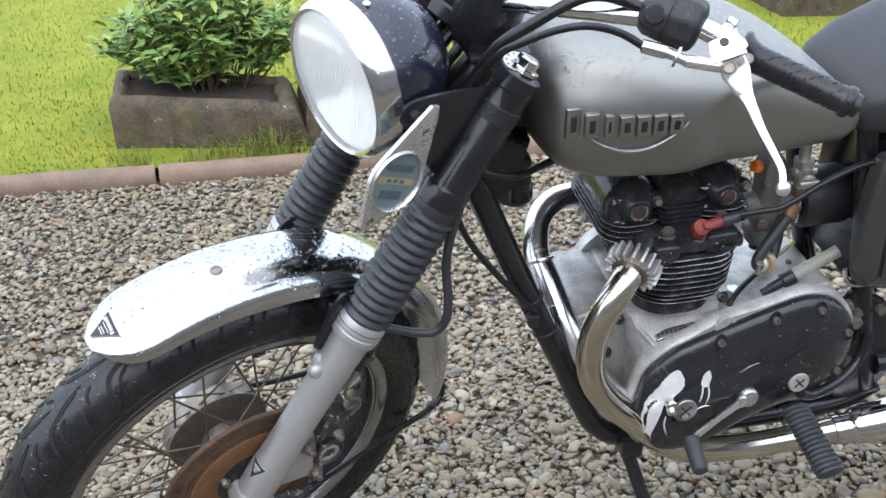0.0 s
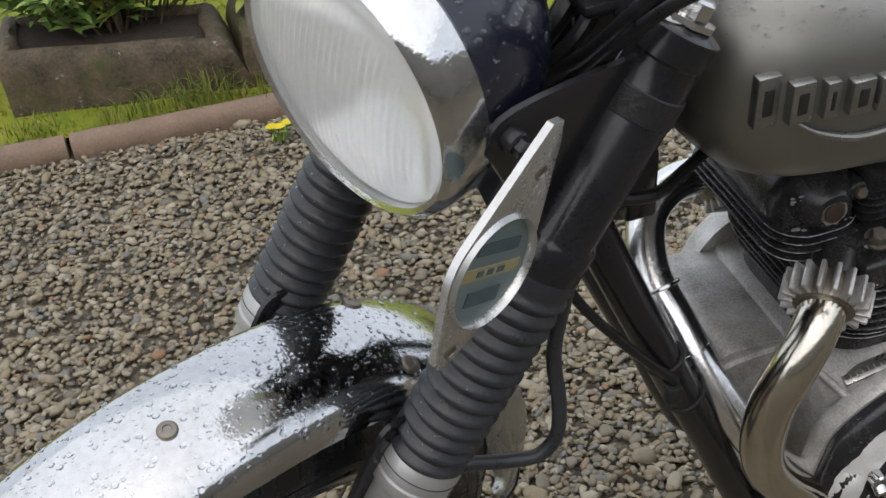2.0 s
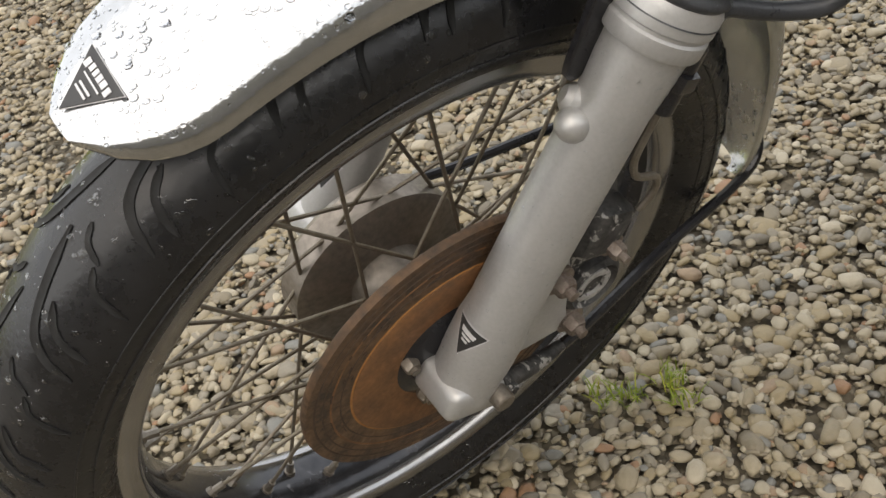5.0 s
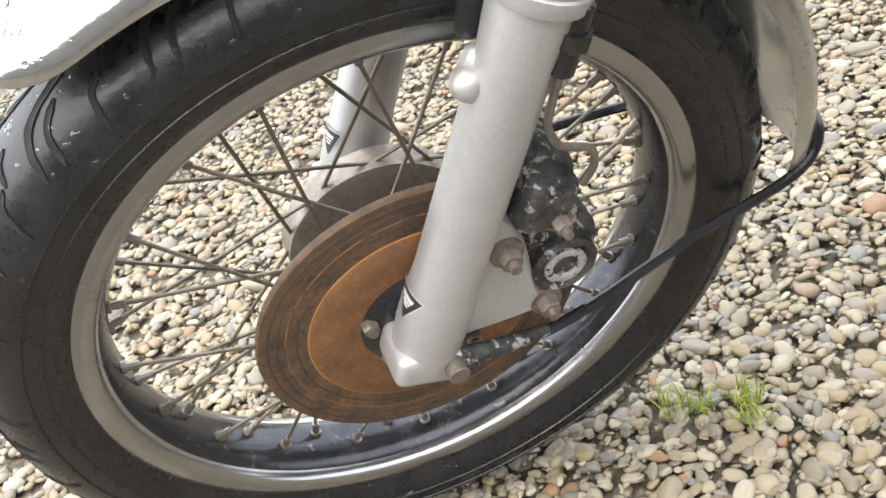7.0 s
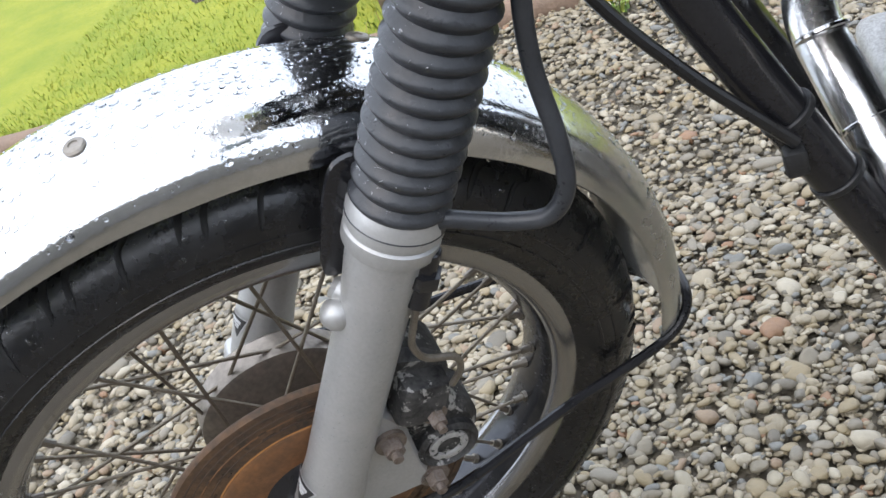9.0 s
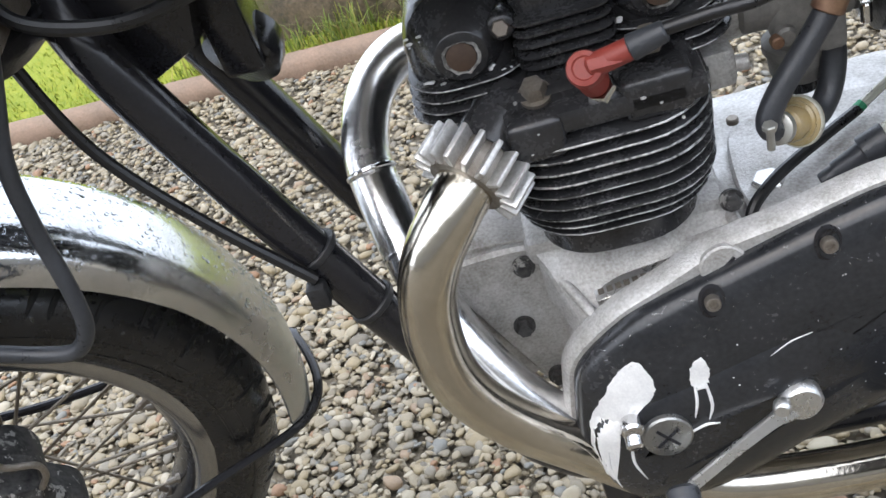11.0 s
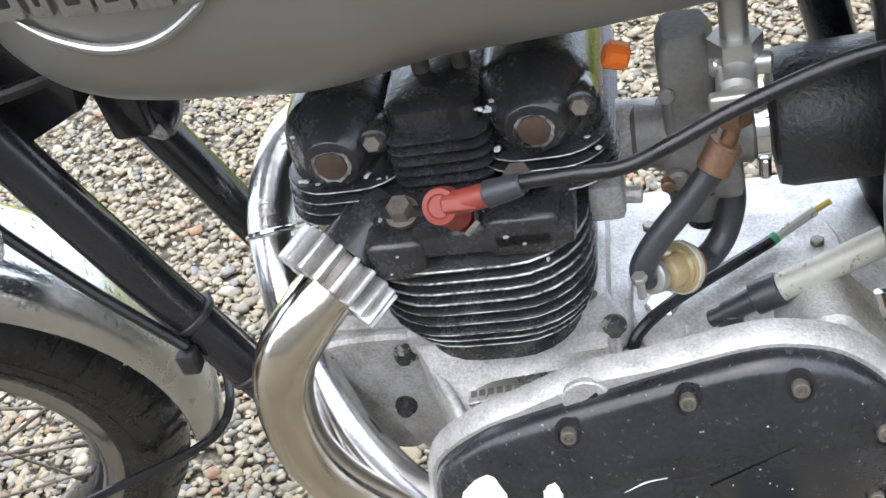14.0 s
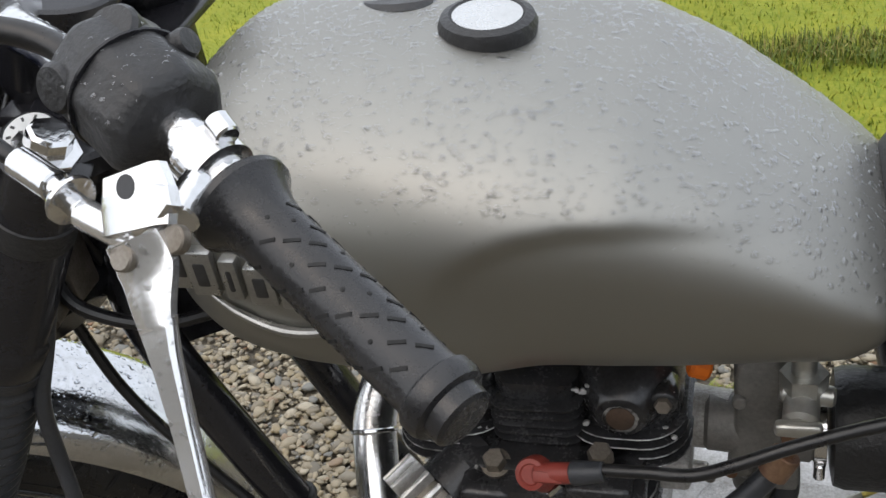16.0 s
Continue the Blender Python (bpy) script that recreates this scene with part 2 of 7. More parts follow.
M_SEAT = mat("black_vinyl", (0.02, 0.02, 0.022), (0.032, 0.032, 0.034), rough=0.4, rough2=0.55, scale=30, fine=500, bump=0.0006, bump_scale=600)
M_DIAL = mat("dial_face", (0.65, 0.66, 0.66), (0.55, 0.56, 0.56), rough=0.3)


def flecked(m, colour, scale, start, soft=0.04, rough=None):
    """Adds patches of another colour with ragged edges: lichen, chips or corrosion."""
    nt = m.node_tree
    b = nt.nodes["Principled BSDF"]
    tc, n, r, mx = (nt.nodes.new("ShaderNode" + k) for k in ("TexCoord", "TexNoise", "MapRange", "Mix"))
    n.inputs["Scale"].default_value, n.inputs["Detail"].default_value, n.inputs["Roughness"].default_value = scale, 8, 0.65
    r.inputs[1].default_value, r.inputs[2].default_value = start, start + soft
    mx.data_type = "RGBA"
    nt.links.new(tc.outputs["Object"], n.inputs["Vector"])
    nt.links.new(n.outputs[0], r.inputs[0])
    nt.links.new(r.outputs[0], mx.inputs[0])
    nt.links.new(b.inputs["Base Color"].links[0].from_socket, mx.inputs[6])
    mx.inputs[7].default_value = (*colour, 1)
    nt.links.new(mx.outputs[2], b.inputs["Base Color"])
    return m


flecked(M_CALIPER, (0.36, 0.35, 0.33), 75, 0.565, 0.03)
M_CORRODED = flecked(mat("white_corrosion", (0.42, 0.41, 0.39), (0.26, 0.25, 0.24), rough=0.7, scale=90, bump=0.0006, contrast=0.4), (0.03, 0.03, 0.03), 130, 0.56, 0.03)
M_BOLT = mat("rust_stained_bolt", (0.27, 0.235, 0.21), (0.14, 0.1, 0.075), rough=0.4, rough2=0.7, metal=0.5, scale=120, fine=500, contrast=0.4)
# wet, grimy rim chrome; the dark it reflects is put into the base colour
M_WELL = flecked(mat("wet_chrome_dark_reflection", (0.035, 0.037, 0.042), (0.07, 0.07, 0.075), rough=0.12, rough2=0.3, metal=0.7, scale=40, fine=200, bump=0.0004, bump_scale=160), (0.14, 0.14, 0.145), 60, 0.62, 0.06)
M_KERB = mat("weathered_concrete", (0.13, 0.09, 0.06), (0.29, 0.2, 0.145), rough=0.4, rough2=0.85, scale=14, fine=160, bump=0.003, bump_scale=120, contrast=0.4)
M_TROUGH = mat("old_sandstone", (0.026, 0.022, 0.012), (0.15, 0.112, 0.072), rough=0.6, rough2=0.95, scale=16, fine=120, bump=0.009, bump_scale=70, contrast=0.3)
flecked(M_TROUGH, (0.07, 0.07, 0.022), 9, 0.55, 0.08)
flecked(M_TROUGH, (0.3, 0.285, 0.24), 22, 0.66, 0.03)
M_SOIL = mat("dark_soil", (0.018, 0.013, 0.009), (0.05, 0.035, 0.025), rough=0.9, scale=60, fine=300, bump=0.006, bump_scale=120, contrast=0.4)
M_LAWN = mat("mossy_lawn", (0.27, 0.275, 0.016), (0.15, 0.2, 0.014), rough=0.9, rough2=1.0, scale=3.5, fine=60, bump=0.01, bump_scale=90, contrast=0.35)
M_GRAVELBED = mat("gravel_bed", (0.75, 0.75, 0.75), (1.1, 1.1, 1.1), rough=0.5, rough2=0.85, scale=2.5, fine=160, contrast=0.5)
bed_nt = M_GRAVELBED.node_tree
bed_b, bed_geo = bed_nt.nodes["Principled BSDF"], bed_nt.nodes.new("ShaderNodeNewGeometry")
bed_cell, bed_ramp, bed_mul, bed_bump = bed_nt.nodes.new("ShaderNodeTexVoronoi"), bed_nt.nodes.new("ShaderNodeValToRGB"), bed_nt.nodes.new("ShaderNodeMix"), bed_nt.nodes.new("ShaderNodeBump")
bed_cell.inputs["Scale"].default_value = 62
bed_mul.data_type, bed_mul.blend_type, bed_mul.inputs[0].default_value = "RGBA", "MULTIPLY", 1.0
bed_ramp.color_ramp.elements[0].color, bed_ramp.color_ramp.elements[1].color = (0.06, 0.05, 0.036, 1), (0.225, 0.19, 0.135, 1)
bed_ramp.color_ramp.elements.new(0.5).color = (0.122, 0.103, 0.071, 1)
bed_bump.invert, bed_bump.inputs["Distance"].default_value = True, 0.012
bed_paint = bed_b.inputs["Base Color"].links[0].from_socket
for a, b in ((bed_geo.outputs["Position"], bed_cell.inputs["Vector"]), (bed_cell.outputs["Color"], bed_ramp.inputs[0]), (bed_ramp.outputs[0], bed_mul.inputs[6]), (bed_paint, bed_mul.inputs[7]), (bed_mul.outputs[2], bed_b.inputs["Base Color"]), (bed_cell.outputs["Distance"], bed_bump.inputs["Height"]), (bed_bump.outputs[0], bed_b.inputs["Normal"])):
    bed_nt.links.new(a, b)
M_PEBBLE = by_island("wet_pebbles", [(0.16, (0.255, 0.215, 0.145)), (0.12, (0.2, 0.17, 0.118)), (0.14, (0.3, 0.255, 0.175)), (0.12, (0.215, 0.19, 0.145)), (0.13, (0.26, 0.21, 0.125)), (0.05, (0.15, 0.132, 0.1)), (0.09, (0.33, 0.29, 0.21)), (0.07, (0.17, 0.168, 0.15)), (0.03, (0.25, 0.18, 0.115)), (0.012, (0.25, 0.145, 0.08)), (0.04, (0.385, 0.34, 0.255))], rough=0.36, bump=0.0014, scale=110)
M_GRASS = by_island("grass_blades", [(0.3, (0.21, 0.27, 0.016)), (0.3, (0.17, 0.235, 0.014)), (0.25, (0.28, 0.285, 0.025)), (0.15, (0.15, 0.21, 0.013))], rough=0.6, bump=0.0)
M_TUFT = by_island("rough_grass", [(0.4, (0.09, 0.13, 0.015)), (0.3, (0.14, 0.18, 0.02)), (0.2, (0.2, 0.2, 0.035)), (0.1, (0.26, 0.21, 0.06))], rough=0.6, bump=0.0)
M_LEAF = by_island("shrub_leaves", [(0.3, (0.13, 0.23, 0.05)), (0.3, (0.2, 0.32, 0.085)), (0.25, (0.27, 0.38, 0.1)), (0.15, (0.36, 0.41, 0.08))], rough=0.4, bump=0.0)
M_STEM = mat("brown_stem", (0.08, 0.05, 0.03), (0.12, 0.09, 0.05), rough=0.7, scale=80)
M_FLOWER = mat("yellow_petal", (0.65, 0.55, 0.02), (0.6, 0.45, 0.02), rough=0.6, scale=80)
M_LENS = mat("lens_film", (0.95, 0.96, 0.96), (0.88, 0.9, 0.9), rough=0.35, scale=40, fine=300)
lens_nt = M_LENS.node_tree
lens_film = lens_nt.nodes["Principled BSDF"]
lens_mix, lens_pane = lens_nt.nodes.new("ShaderNodeMixShader"), lens_nt.nodes.new("ShaderNodeMixShader")
lens_clear, lens_gloss = lens_nt.nodes.new("ShaderNodeBsdfTransparent"), lens_nt.nodes.new("ShaderNodeBsdfGlossy")
lens_gloss.inputs["Roughness"].default_value, lens_pane.inputs[0].default_value, lens_mix.inputs[0].default_value = 0.05, 0.12, 0.27
for a, b in ((lens_clear.outputs[0], lens_pane.inputs[1]), (lens_gloss.outputs[0], lens_pane.inputs[2]), (lens_pane.outputs[0], lens_mix.inputs[1]), (lens_film.outputs[0], lens_mix.inputs[2]), (lens_mix.outputs[0], lens_nt.nodes["Material Output"].inputs[0])):
    lens_nt.links.new(a, b)
M_REFLECTOR = mat("silvered_bowl", (0.95, 0.95, 0.93), rough=0.1, rough2=0.16, metal=1.0, scale=40)
M_WATER = mat("rain_water", (0.95, 0.97, 1.0), rough=0.02, rough2=0.05, transmission=1.0, scale=40)
M_CARB = mat("weathered_grey_casting", (0.12, 0.118, 0.112), (0.26, 0.25, 0.235), rough=0.5, rough2=0.7, metal=0.4, scale=45, fine=300, bump=0.0008, bump_scale=400, contrast=0.4)
M_WALL = mat("wall_plaster", (0.2, 0.185, 0.165), (0.28, 0.265, 0.24), rough=0.9, scale=3, fine=60, bump=0.004, bump_scale=80)
M_BEAD = bpy.data.materials.new("rain_bead")
M_BEAD.use_nodes = True
bead_nt = M_BEAD.node_tree
bead_nt.nodes.remove(bead_nt.nodes["Principled BSDF"])
bead_mix, bead_clear = bead_nt.nodes.new("ShaderNodeMixShader"), bead_nt.nodes.new("ShaderNodeBsdfTransparent")
bead_gloss, bead_rim, bead_curve = bead_nt.nodes.new("ShaderNodeBsdfGlossy"), bead_nt.nodes.new("ShaderNodeLayerWeight"), bead_nt.nodes.new("ShaderNodeMath")
bead_add = bead_nt.nodes.new("ShaderNodeMath")
bead_gloss.inputs["Roughness"].default_value, bead_rim.inputs[0].default_value = 0.03, 0.5
bead_curve.operation, bead_curve.inputs[1].default_value = "POWER", 2.4
bead_add.operation, bead_add.inputs[1].default_value, bead_add.inputs[2].default_value = "MULTIPLY_ADD", 0.85, 0.05
bead_clear.inputs[0].default_value = (0.9, 0.9, 0.9, 1)
for a, b in ((bead_rim.outputs["Facing"], bead_curve.inputs[0]), (bead_curve.outputs[0], bead_add.inputs[0]), (bead_add.outputs[0], bead_mix.inputs[0]), (bead_clear.outputs[0], bead_mix.inputs[1]), (bead_gloss.outputs[0], bead_mix.inputs[2]), (bead_mix.outputs[0], bead_nt.nodes["Material Output"].inputs[0])):
    bead_nt.links.new(a, b)
M_WATER.node_tree.nodes["Principled BSDF"].inputs["IOR"].default_value = 1.33


# ---------- shapes ----------
V = Vector


def part(name, bm, material, parent=None, label="", m=None, sharp=35, **tags):
    """Links a bmesh as one mesh object, under a thing or a part."""
    if m is not None:
        bm.transform(m)
    bmesh.ops.recalc_face_normals(bm, faces=bm.faces)
    me = bpy.data.meshes.new(name)
    bm.to_mesh(me)
    bm.free()
    me.materials.append(material)
    me.shade_smooth()
    me.set_sharp_from_angle(angle=radians(sharp))
    ob = new(name, me)
    if parent is not None:
        ob.parent = parent
    return tagged(ob, label, **tags)


def along(a, b, up=(0, 0, 1)):
    """A pose at a whose z points to b."""
    a, b = V(a), V(b)
    return Matrix.Translation(a) @ (b - a).to_track_quat("Z", "Y").to_matrix().to_4x4()


def rbox(x0, x1, y0, y1, z0, z1, bevel=0.004, seg=2):
    bm = bmesh.new()
    bmesh.ops.create_cube(bm, size=1, matrix=Matrix.Translation(((x0 + x1) / 2, (y0 + y1) / 2, (z0 + z1) / 2)) @ Matrix.Diagonal((x1 - x0, y1 - y0, z1 - z0, 1)))
    if bevel:
        bmesh.ops.bevel(bm, geom=list(bm.edges), offset=bevel, segments=seg, affect="EDGES", profile=0.5)
    return bm


def loft(rings, cap=True, closed=True):
    bm = bmesh.new()
    vs = [[bm.verts.new(p) for p in ring] for ring in rings]
    n = len(vs[0])
    for a, b in zip(vs, vs[1:]):
        for i in range(n if closed else n - 1):
            j = (i + 1) % n
            bm.faces.new((a[i], a[j], b[j], b[i]))
    if cap:
        bm.faces.new(vs[0])
        bm.faces.new(list(reversed(vs[-1])))
    return bm


def lathe(profile, seg=32, m=None, cap=True):
    """Turns (radius, height) points about z."""
    rings = [[V((max(r, 1e-5) * math.cos(k * math.tau / seg), max(r, 1e-5) * math.sin(k * math.tau / seg), z)) for k in range(seg)] for r, z in profile]
    bm = loft(rings, cap=cap)
    if m is not None:
        bm.transform(m)
    return bm


def rod(a, b, r, r2=None, seg=16, bevel=0.0):
    a, b = V(a), V(b)
    L, r2 = (b - a).length, r if r2 is None else r2
    e = bevel
    prof = [(r - e, 0), (r, e), (r2, L - e), (r2 - e, L)] if e else [(r, 0), (r2, L)]
    return lathe(prof, seg, along(a, b))


def spline(points, per=8):
    P = [V(p) for p in points]
    P = [2 * P[0] - P[1]] + P + [2 * P[-1] - P[-2]]
    out = []
    for i in range(1, len(P) - 2):
        for k in range(per):
            t = k / per
            a, b, c, d = P[i - 1], P[i], P[i + 1], P[i + 2]
            out.append(0.5 * (2 * b + (c - a) * t + (2 * a - 5 * b + 4 * c - d) * t * t + (3 * b - a - 3 * c + d) * t ** 3))
    return out + [P[-2]]


def pipe(points, r, seg=14, per=8, smooth=True):
    """A tube along a smooth line; r is a radius or one for each given point."""
    pts = spline(points, per) if smooth else [V(p) for p in points]
    radii = [r] * len(pts) if isinstance(r, (int, float)) else [float(v) for v in np.interp(np.linspace(0, len(r) - 1, len(pts)), range(len(r)), r)]
    d = (pts[1] - pts[0]).normalized()
    side = d.orthogonal().normalized()
    rings = []
    for i, p in enumerate(pts):
        d2 = (pts[min(i + 1, len(pts) - 1)] - pts[max(i - 1, 0)]).normalized()
        side = d.rotation_difference(d2) @ side
        d = d2
        side = (side - d * side.dot(d)).normalized()
        up = d.cross(side)
        rings.append([p + radii[i] * (math.cos(k * math.tau / seg) * side + math.sin(k * math.tau / seg) * up) for k in range(seg)])
    return loft(rings)


def smooth_loop(points, per=6):
    P = [V((x, 0, z)) for x, z in points]
    n, out = len(P), []
    for i in range(n):
        a, b, c, d = P[i - 1], P[i], P[(i + 1) % n], P[(i + 2) % n]
        for k in range(per):
            t = k / per
            out.append(0.5 * (2 * b + (c - a) * t + (2 * a - 5 * b + 4 * c - d) * t * t + (3 * b - a - 3 * c + d) * t ** 3))
    return [(p.x, p.z) for p in out]


def inset(loop, d):
    """The loop moved inwards by d."""
    n, area = len(loop), 0
    for i in range(n):
        area += loop[i - 1][0] * loop[i][1] - loop[i][0] * loop[i - 1][1]
    s = 1 if area > 0 else -1
    out = []
    for i in range(n):
        dx, dz = loop[(i + 1) % n][0] - loop[i - 1][0], loop[(i + 1) % n][1] - loop[i - 1][1]
        L = math.hypot(dx, dz) or 1
        out.append((loop[i][0] - s * d * dz / L, loop[i][1] + s * d * dx / L))
    return out


def slab(loop, steps):
    """A plate of that outline in x and z: steps are (inset, y) from back to front."""
    return loft([[V((x, y, z)) for x, z in inset(loop, d)] for d, y in steps])


def hexbolt(r, h, m):
    bm = lathe([(r, 0), (r, h * 0.8), (r * 0.85, h)], 6, m)
    return bm


def join(*bms):
    out = bmesh.new()
    for b in bms:
        me = bpy.data.meshes.new("tmp")
        b.to_mesh(me)
        b.free()
        out.from_mesh(me)
        bpy.data.meshes.remove(me)
    return out


FORK = Matrix([[0.77775, -0.37319, 0.5058, 0.0], [0.49075, 0.86332, -0.11764, -0.08334], [-0.39277, 0.33971, 0.85459, 0.30201], [0.0, 0.0, 0.0, 1.0]])
BODY = Matrix([[1.0, 0.0, 0.0, 0.0], [0.0, 0.99027, -0.13917, 0.02], [0.0, 0.13917, 0.99027, 0.0], [0.0, 0.0, 0.0, 1.0]])


def droplets(ob, count, size, seed, zmin=0.25, material=None):
    """Rain beads on the faces of a part that look upwards, joined into one part."""
    rng = np.random.RandomState(seed)
    me = ob.data
    me.calc_loop_triangles()
    tri = np.array([t.vertices[:] for t in me.loop_triangles])
    co = np.array([v.co[:] for v in me.vertices])
    a, b, c = co[tri[:, 0]], co[tri[:, 1]], co[tri[:, 2]]
    n = np.cross(b - a, c - a)
    area = np.linalg.norm(n, axis=1)
    n = n / np.maximum(area, 1e-12)[:, None]
    w = area * (n[:, 2] > zmin)
    pick = rng.choice(len(tri), count, p=w / w.sum())
    u, v = rng.rand(count), rng.rand(count)
    flip = u + v > 1
    u[flip], v[flip] = 1 - u[flip], 1 - v[flip]
    pts = a[pick] + (b - a)[pick] * u[:, None] + (c - a)[pick] * v[:, None]
    verts, faces = [], []
    for p, nn in zip(pts, n[pick]):
        r = size * (0.35 + rng.rand() ** 2.5 * 1.3)
        q = V(nn).to_track_quat("Z", "Y")
        s = len(verts)
        k1 = 1 + 0.4 * rng.rand()
        for rr, h in ((1.0, -0.03), (0.82, 0.17), (0.44, 0.29), (0.0, 0.33)):
            for k in range(7 if rr else 1):
                verts.append(V(p) + q @ V((r * rr * k1 * math.cos(k * math.tau / 7), r * rr * math.sin(k * math.tau / 7), r * h)))
        for k in range(7):
            j = (k + 1) % 7
            faces.append((s + k, s + j, s + 7 + j, s + 7 + k))
            faces.append((s + 7 + k, s + 7 + j, s + 14 + j, s + 14 + k))
            faces.append((s + 14 + k, s + 14 + j, s + 21))
    md = bpy.data.meshes.new("rainwater")
    md.from_pydata(verts, [], faces)
    md.materials.append(material or M_BEAD)
    md.shade_smooth()
    d = new("rainwater", md)
    d.parent = ob
    return tagged(d, "clear rain beads", kind="stuff")


# ---------- ground, kerb and lawn ----------
def grid_sheet(x0, x1, y0, y1, nx, ny, zf):
    bm = bmesh.new()
    vs = [[bm.verts.new((x0 + (x1 - x0) * i / nx, y0 + (y1 - y0) * j / ny, 0)) for j in range(ny + 1)] for i in range(nx + 1)]
    for row in vs:
        for v in row:
            v.co.z = zf(v.co.x, v.co.y)
    for i in range(nx):
        for j in range(ny):
            bm.faces.new((vs[i][j], vs[i + 1][j], vs[i + 1][j + 1], vs[i][j + 1]))
    return bm


def kerb_y(x):
    return 1.735 - 0.1 * x


bm = bmesh.new()
bmesh.ops.create_grid(bm, x_segments=40, y_segments=40, size=300)
for v in bm.verts:
    v.co.z = -0.012
part("ground", bm, M_GRAVELBED, label="bed of the wet gravel drive", kind="structure", category="ground")
# added out of view: hides low sky so chrome and tank side reflect darker
part("wall_south", rbox(-9, 11, -4.3, -4.0, -0.05, 2.1, 0.01), M_WALL, label="unseen wall added behind the camera to darken reflections", kind="structure", category="wall")

lawn = bmesh.new()
edge = [(-250, 0), (-6, 0), (-3, 0), (-1.5, 0), (0, 0), (1.5, 0), (3, 0), (6, 0), (250, 0)]
rows = []
for x, _ in edge:
    y0 = kerb_y(max(-6, min(6, x))) + 0.055
    rows.append([lawn.verts.new((x, y0 + d, 0.028 + 0.012 * noise.noise(V((x * 0.7, d * 0.7, 0))))) for d in (0, 0.4, 0.9, 1.6, 2.6, 4.5, 9, 30, 250)])
for a, b in zip(rows, rows[1:]):
    for j in range(len(a) - 1):
        lawn.faces.new((a[j], b[j], b[j + 1], a[j + 1]))
part("lawn", lawn, M_LAWN, label="bright yellow-green mossy lawn behind the kerb", kind="structure", category="lawn")


def kerb_length(x0, x1, seed):
    rng = random.Random(seed)
    n = 14
    prof = [(0.004, -0.05), (-0.003, 0.0), (-0.003, 0.014), (0.002, 0.03), (0.012, 0.043), (0.028, 0.05), (0.042, 0.046), (0.053, 0.033), (0.058, 0.014), (0.058, -0.05)]
    rings = []
    for i in range(n + 1):
        x = x0 + (x1 - x0) * i / n
        w = 0.003 * noise.noise(V((x * 6, seed, 0))) + (0.004 if i in (0, n) else 0)
        rings.append([V((x, kerb_y(x) + y + w * (1 if y < 0.03 else -1), z - (0.003 if i in (0, n) else 0) + 0.003 * noise.noise(V((x * 9, y * 30, seed))))) for y, z in prof])
    return loft(rings)


for k in range(9):
    xa = -0.197 + (k - 3) * 0.915
    part("kerb", kerb_length(xa + 0.006, xa + 0.909, k), M_KERB, label="rounded weathered concrete kerb edging the lawn", kind="structure", category="kerb")


def pebbles(count, box, size, seed, sub):
    """Loose stones as one mesh: squashed, lumpy, turned every way."""
    rng = np.random.RandomState(seed)
    base = []
    for k in range(10):
        b = bmesh.new()
        bmesh.ops.create_icosphere(b, subdivisions=sub, radius=1)
        co = np.array([v.co[:] for v in b.verts])
        f = np.array([[v.index for v in fc.verts] for fc in b.faces])
        b.free()
        d = rng.randn(8, 3)
        d /= np.linalg.norm(d, axis=1)[:, None]
        for q in d:
            cut = rng.uniform(0.5, 0.85)
            over = np.maximum(co @ q - cut, 0)
            co = co - over[:, None] * q * 0.85
        base.append(co)
    nv, nf = len(base[0]), len(f)
    base = np.array(base)
    x = rng.uniform(box[0], box[1], count)
    y = rng.uniform(box[2], box[3], count)
    keep = y < 1.728 - 0.1 * x
    x, y = x[keep], y[keep]
    n = len(x)
    s = size * np.exp(rng.randn(n) * 0.3)
    big = rng.rand(n) < 0.06
    s[big] *= 1.4
    sc = np.stack([s * rng.uniform(0.95, 1.6, n), s * rng.uniform(0.72, 1.1, n), s * rng.uniform(0.4, 0.66, n)], 1)
    a, t, p = rng.uniform(0, 6.283, n), rng.randn(n) * 0.2, rng.randn(n) * 0.2
    ca, sa, ct, st, cp, sp = np.cos(a), np.sin(a), np.cos(t), np.sin(t), np.cos(p), np.sin(p)
    R = np.zeros((n, 3, 3))
    R[:, 0] = np.stack([ca * cp, -sa * ct + ca * sp * st, sa * st + ca * sp * ct], 1)
    R[:, 1] = np.stack([sa * cp, ca * ct + sa * sp * st, -ca * st + sa * sp * ct], 1)
    R[:, 2] = np.stack([-sp, cp * st, cp * ct], 1)
    co = base[rng.randint(0, 10, n)] * sc[:, None]
    co = np.einsum("nij,nvj->nvi", R, co)
    z = rng.uniform(-0.009, -0.001, n) + sc[:, 2] * 0.35
    co += np.stack([x, y, z], 1)[:, None]
    fa = (f[None] + (np.arange(n) * nv)[:, None, None]).reshape(-1, 3)
    me = bpy.data.meshes.new("gravel")
    me.vertices.add(n * nv)
    me.vertices.foreach_set("co", co.reshape(-1))
    me.loops.add(len(fa) * 3)
    me.loops.foreach_set("vertex_index", fa.reshape(-1).astype(np.int32))
    me.polygons.add(len(fa))
    me.polygons.foreach_set("loop_start", np.arange(0, len(fa) * 3, 3, dtype=np.int32))
    me.update(calc_edges=True)
    me.materials.append(M_PEBBLE)
    me.shade_smooth()
    return tagged(new("gravel", me), "wet rounded grey and tan pebbles of the drive", "gravel", kind="stuff")


pebbles(20500, (-0.5, 1.4, -0.42, 0.75), 0.0066, 3, 2)
pebbles(41000, (-1.5, 2.8, 0.75, 1.95), 0.007, 4, 1)
pebbles(15000, (-0.5, 1.4, -0.42, 0.75), 0.0043, 9, 1)
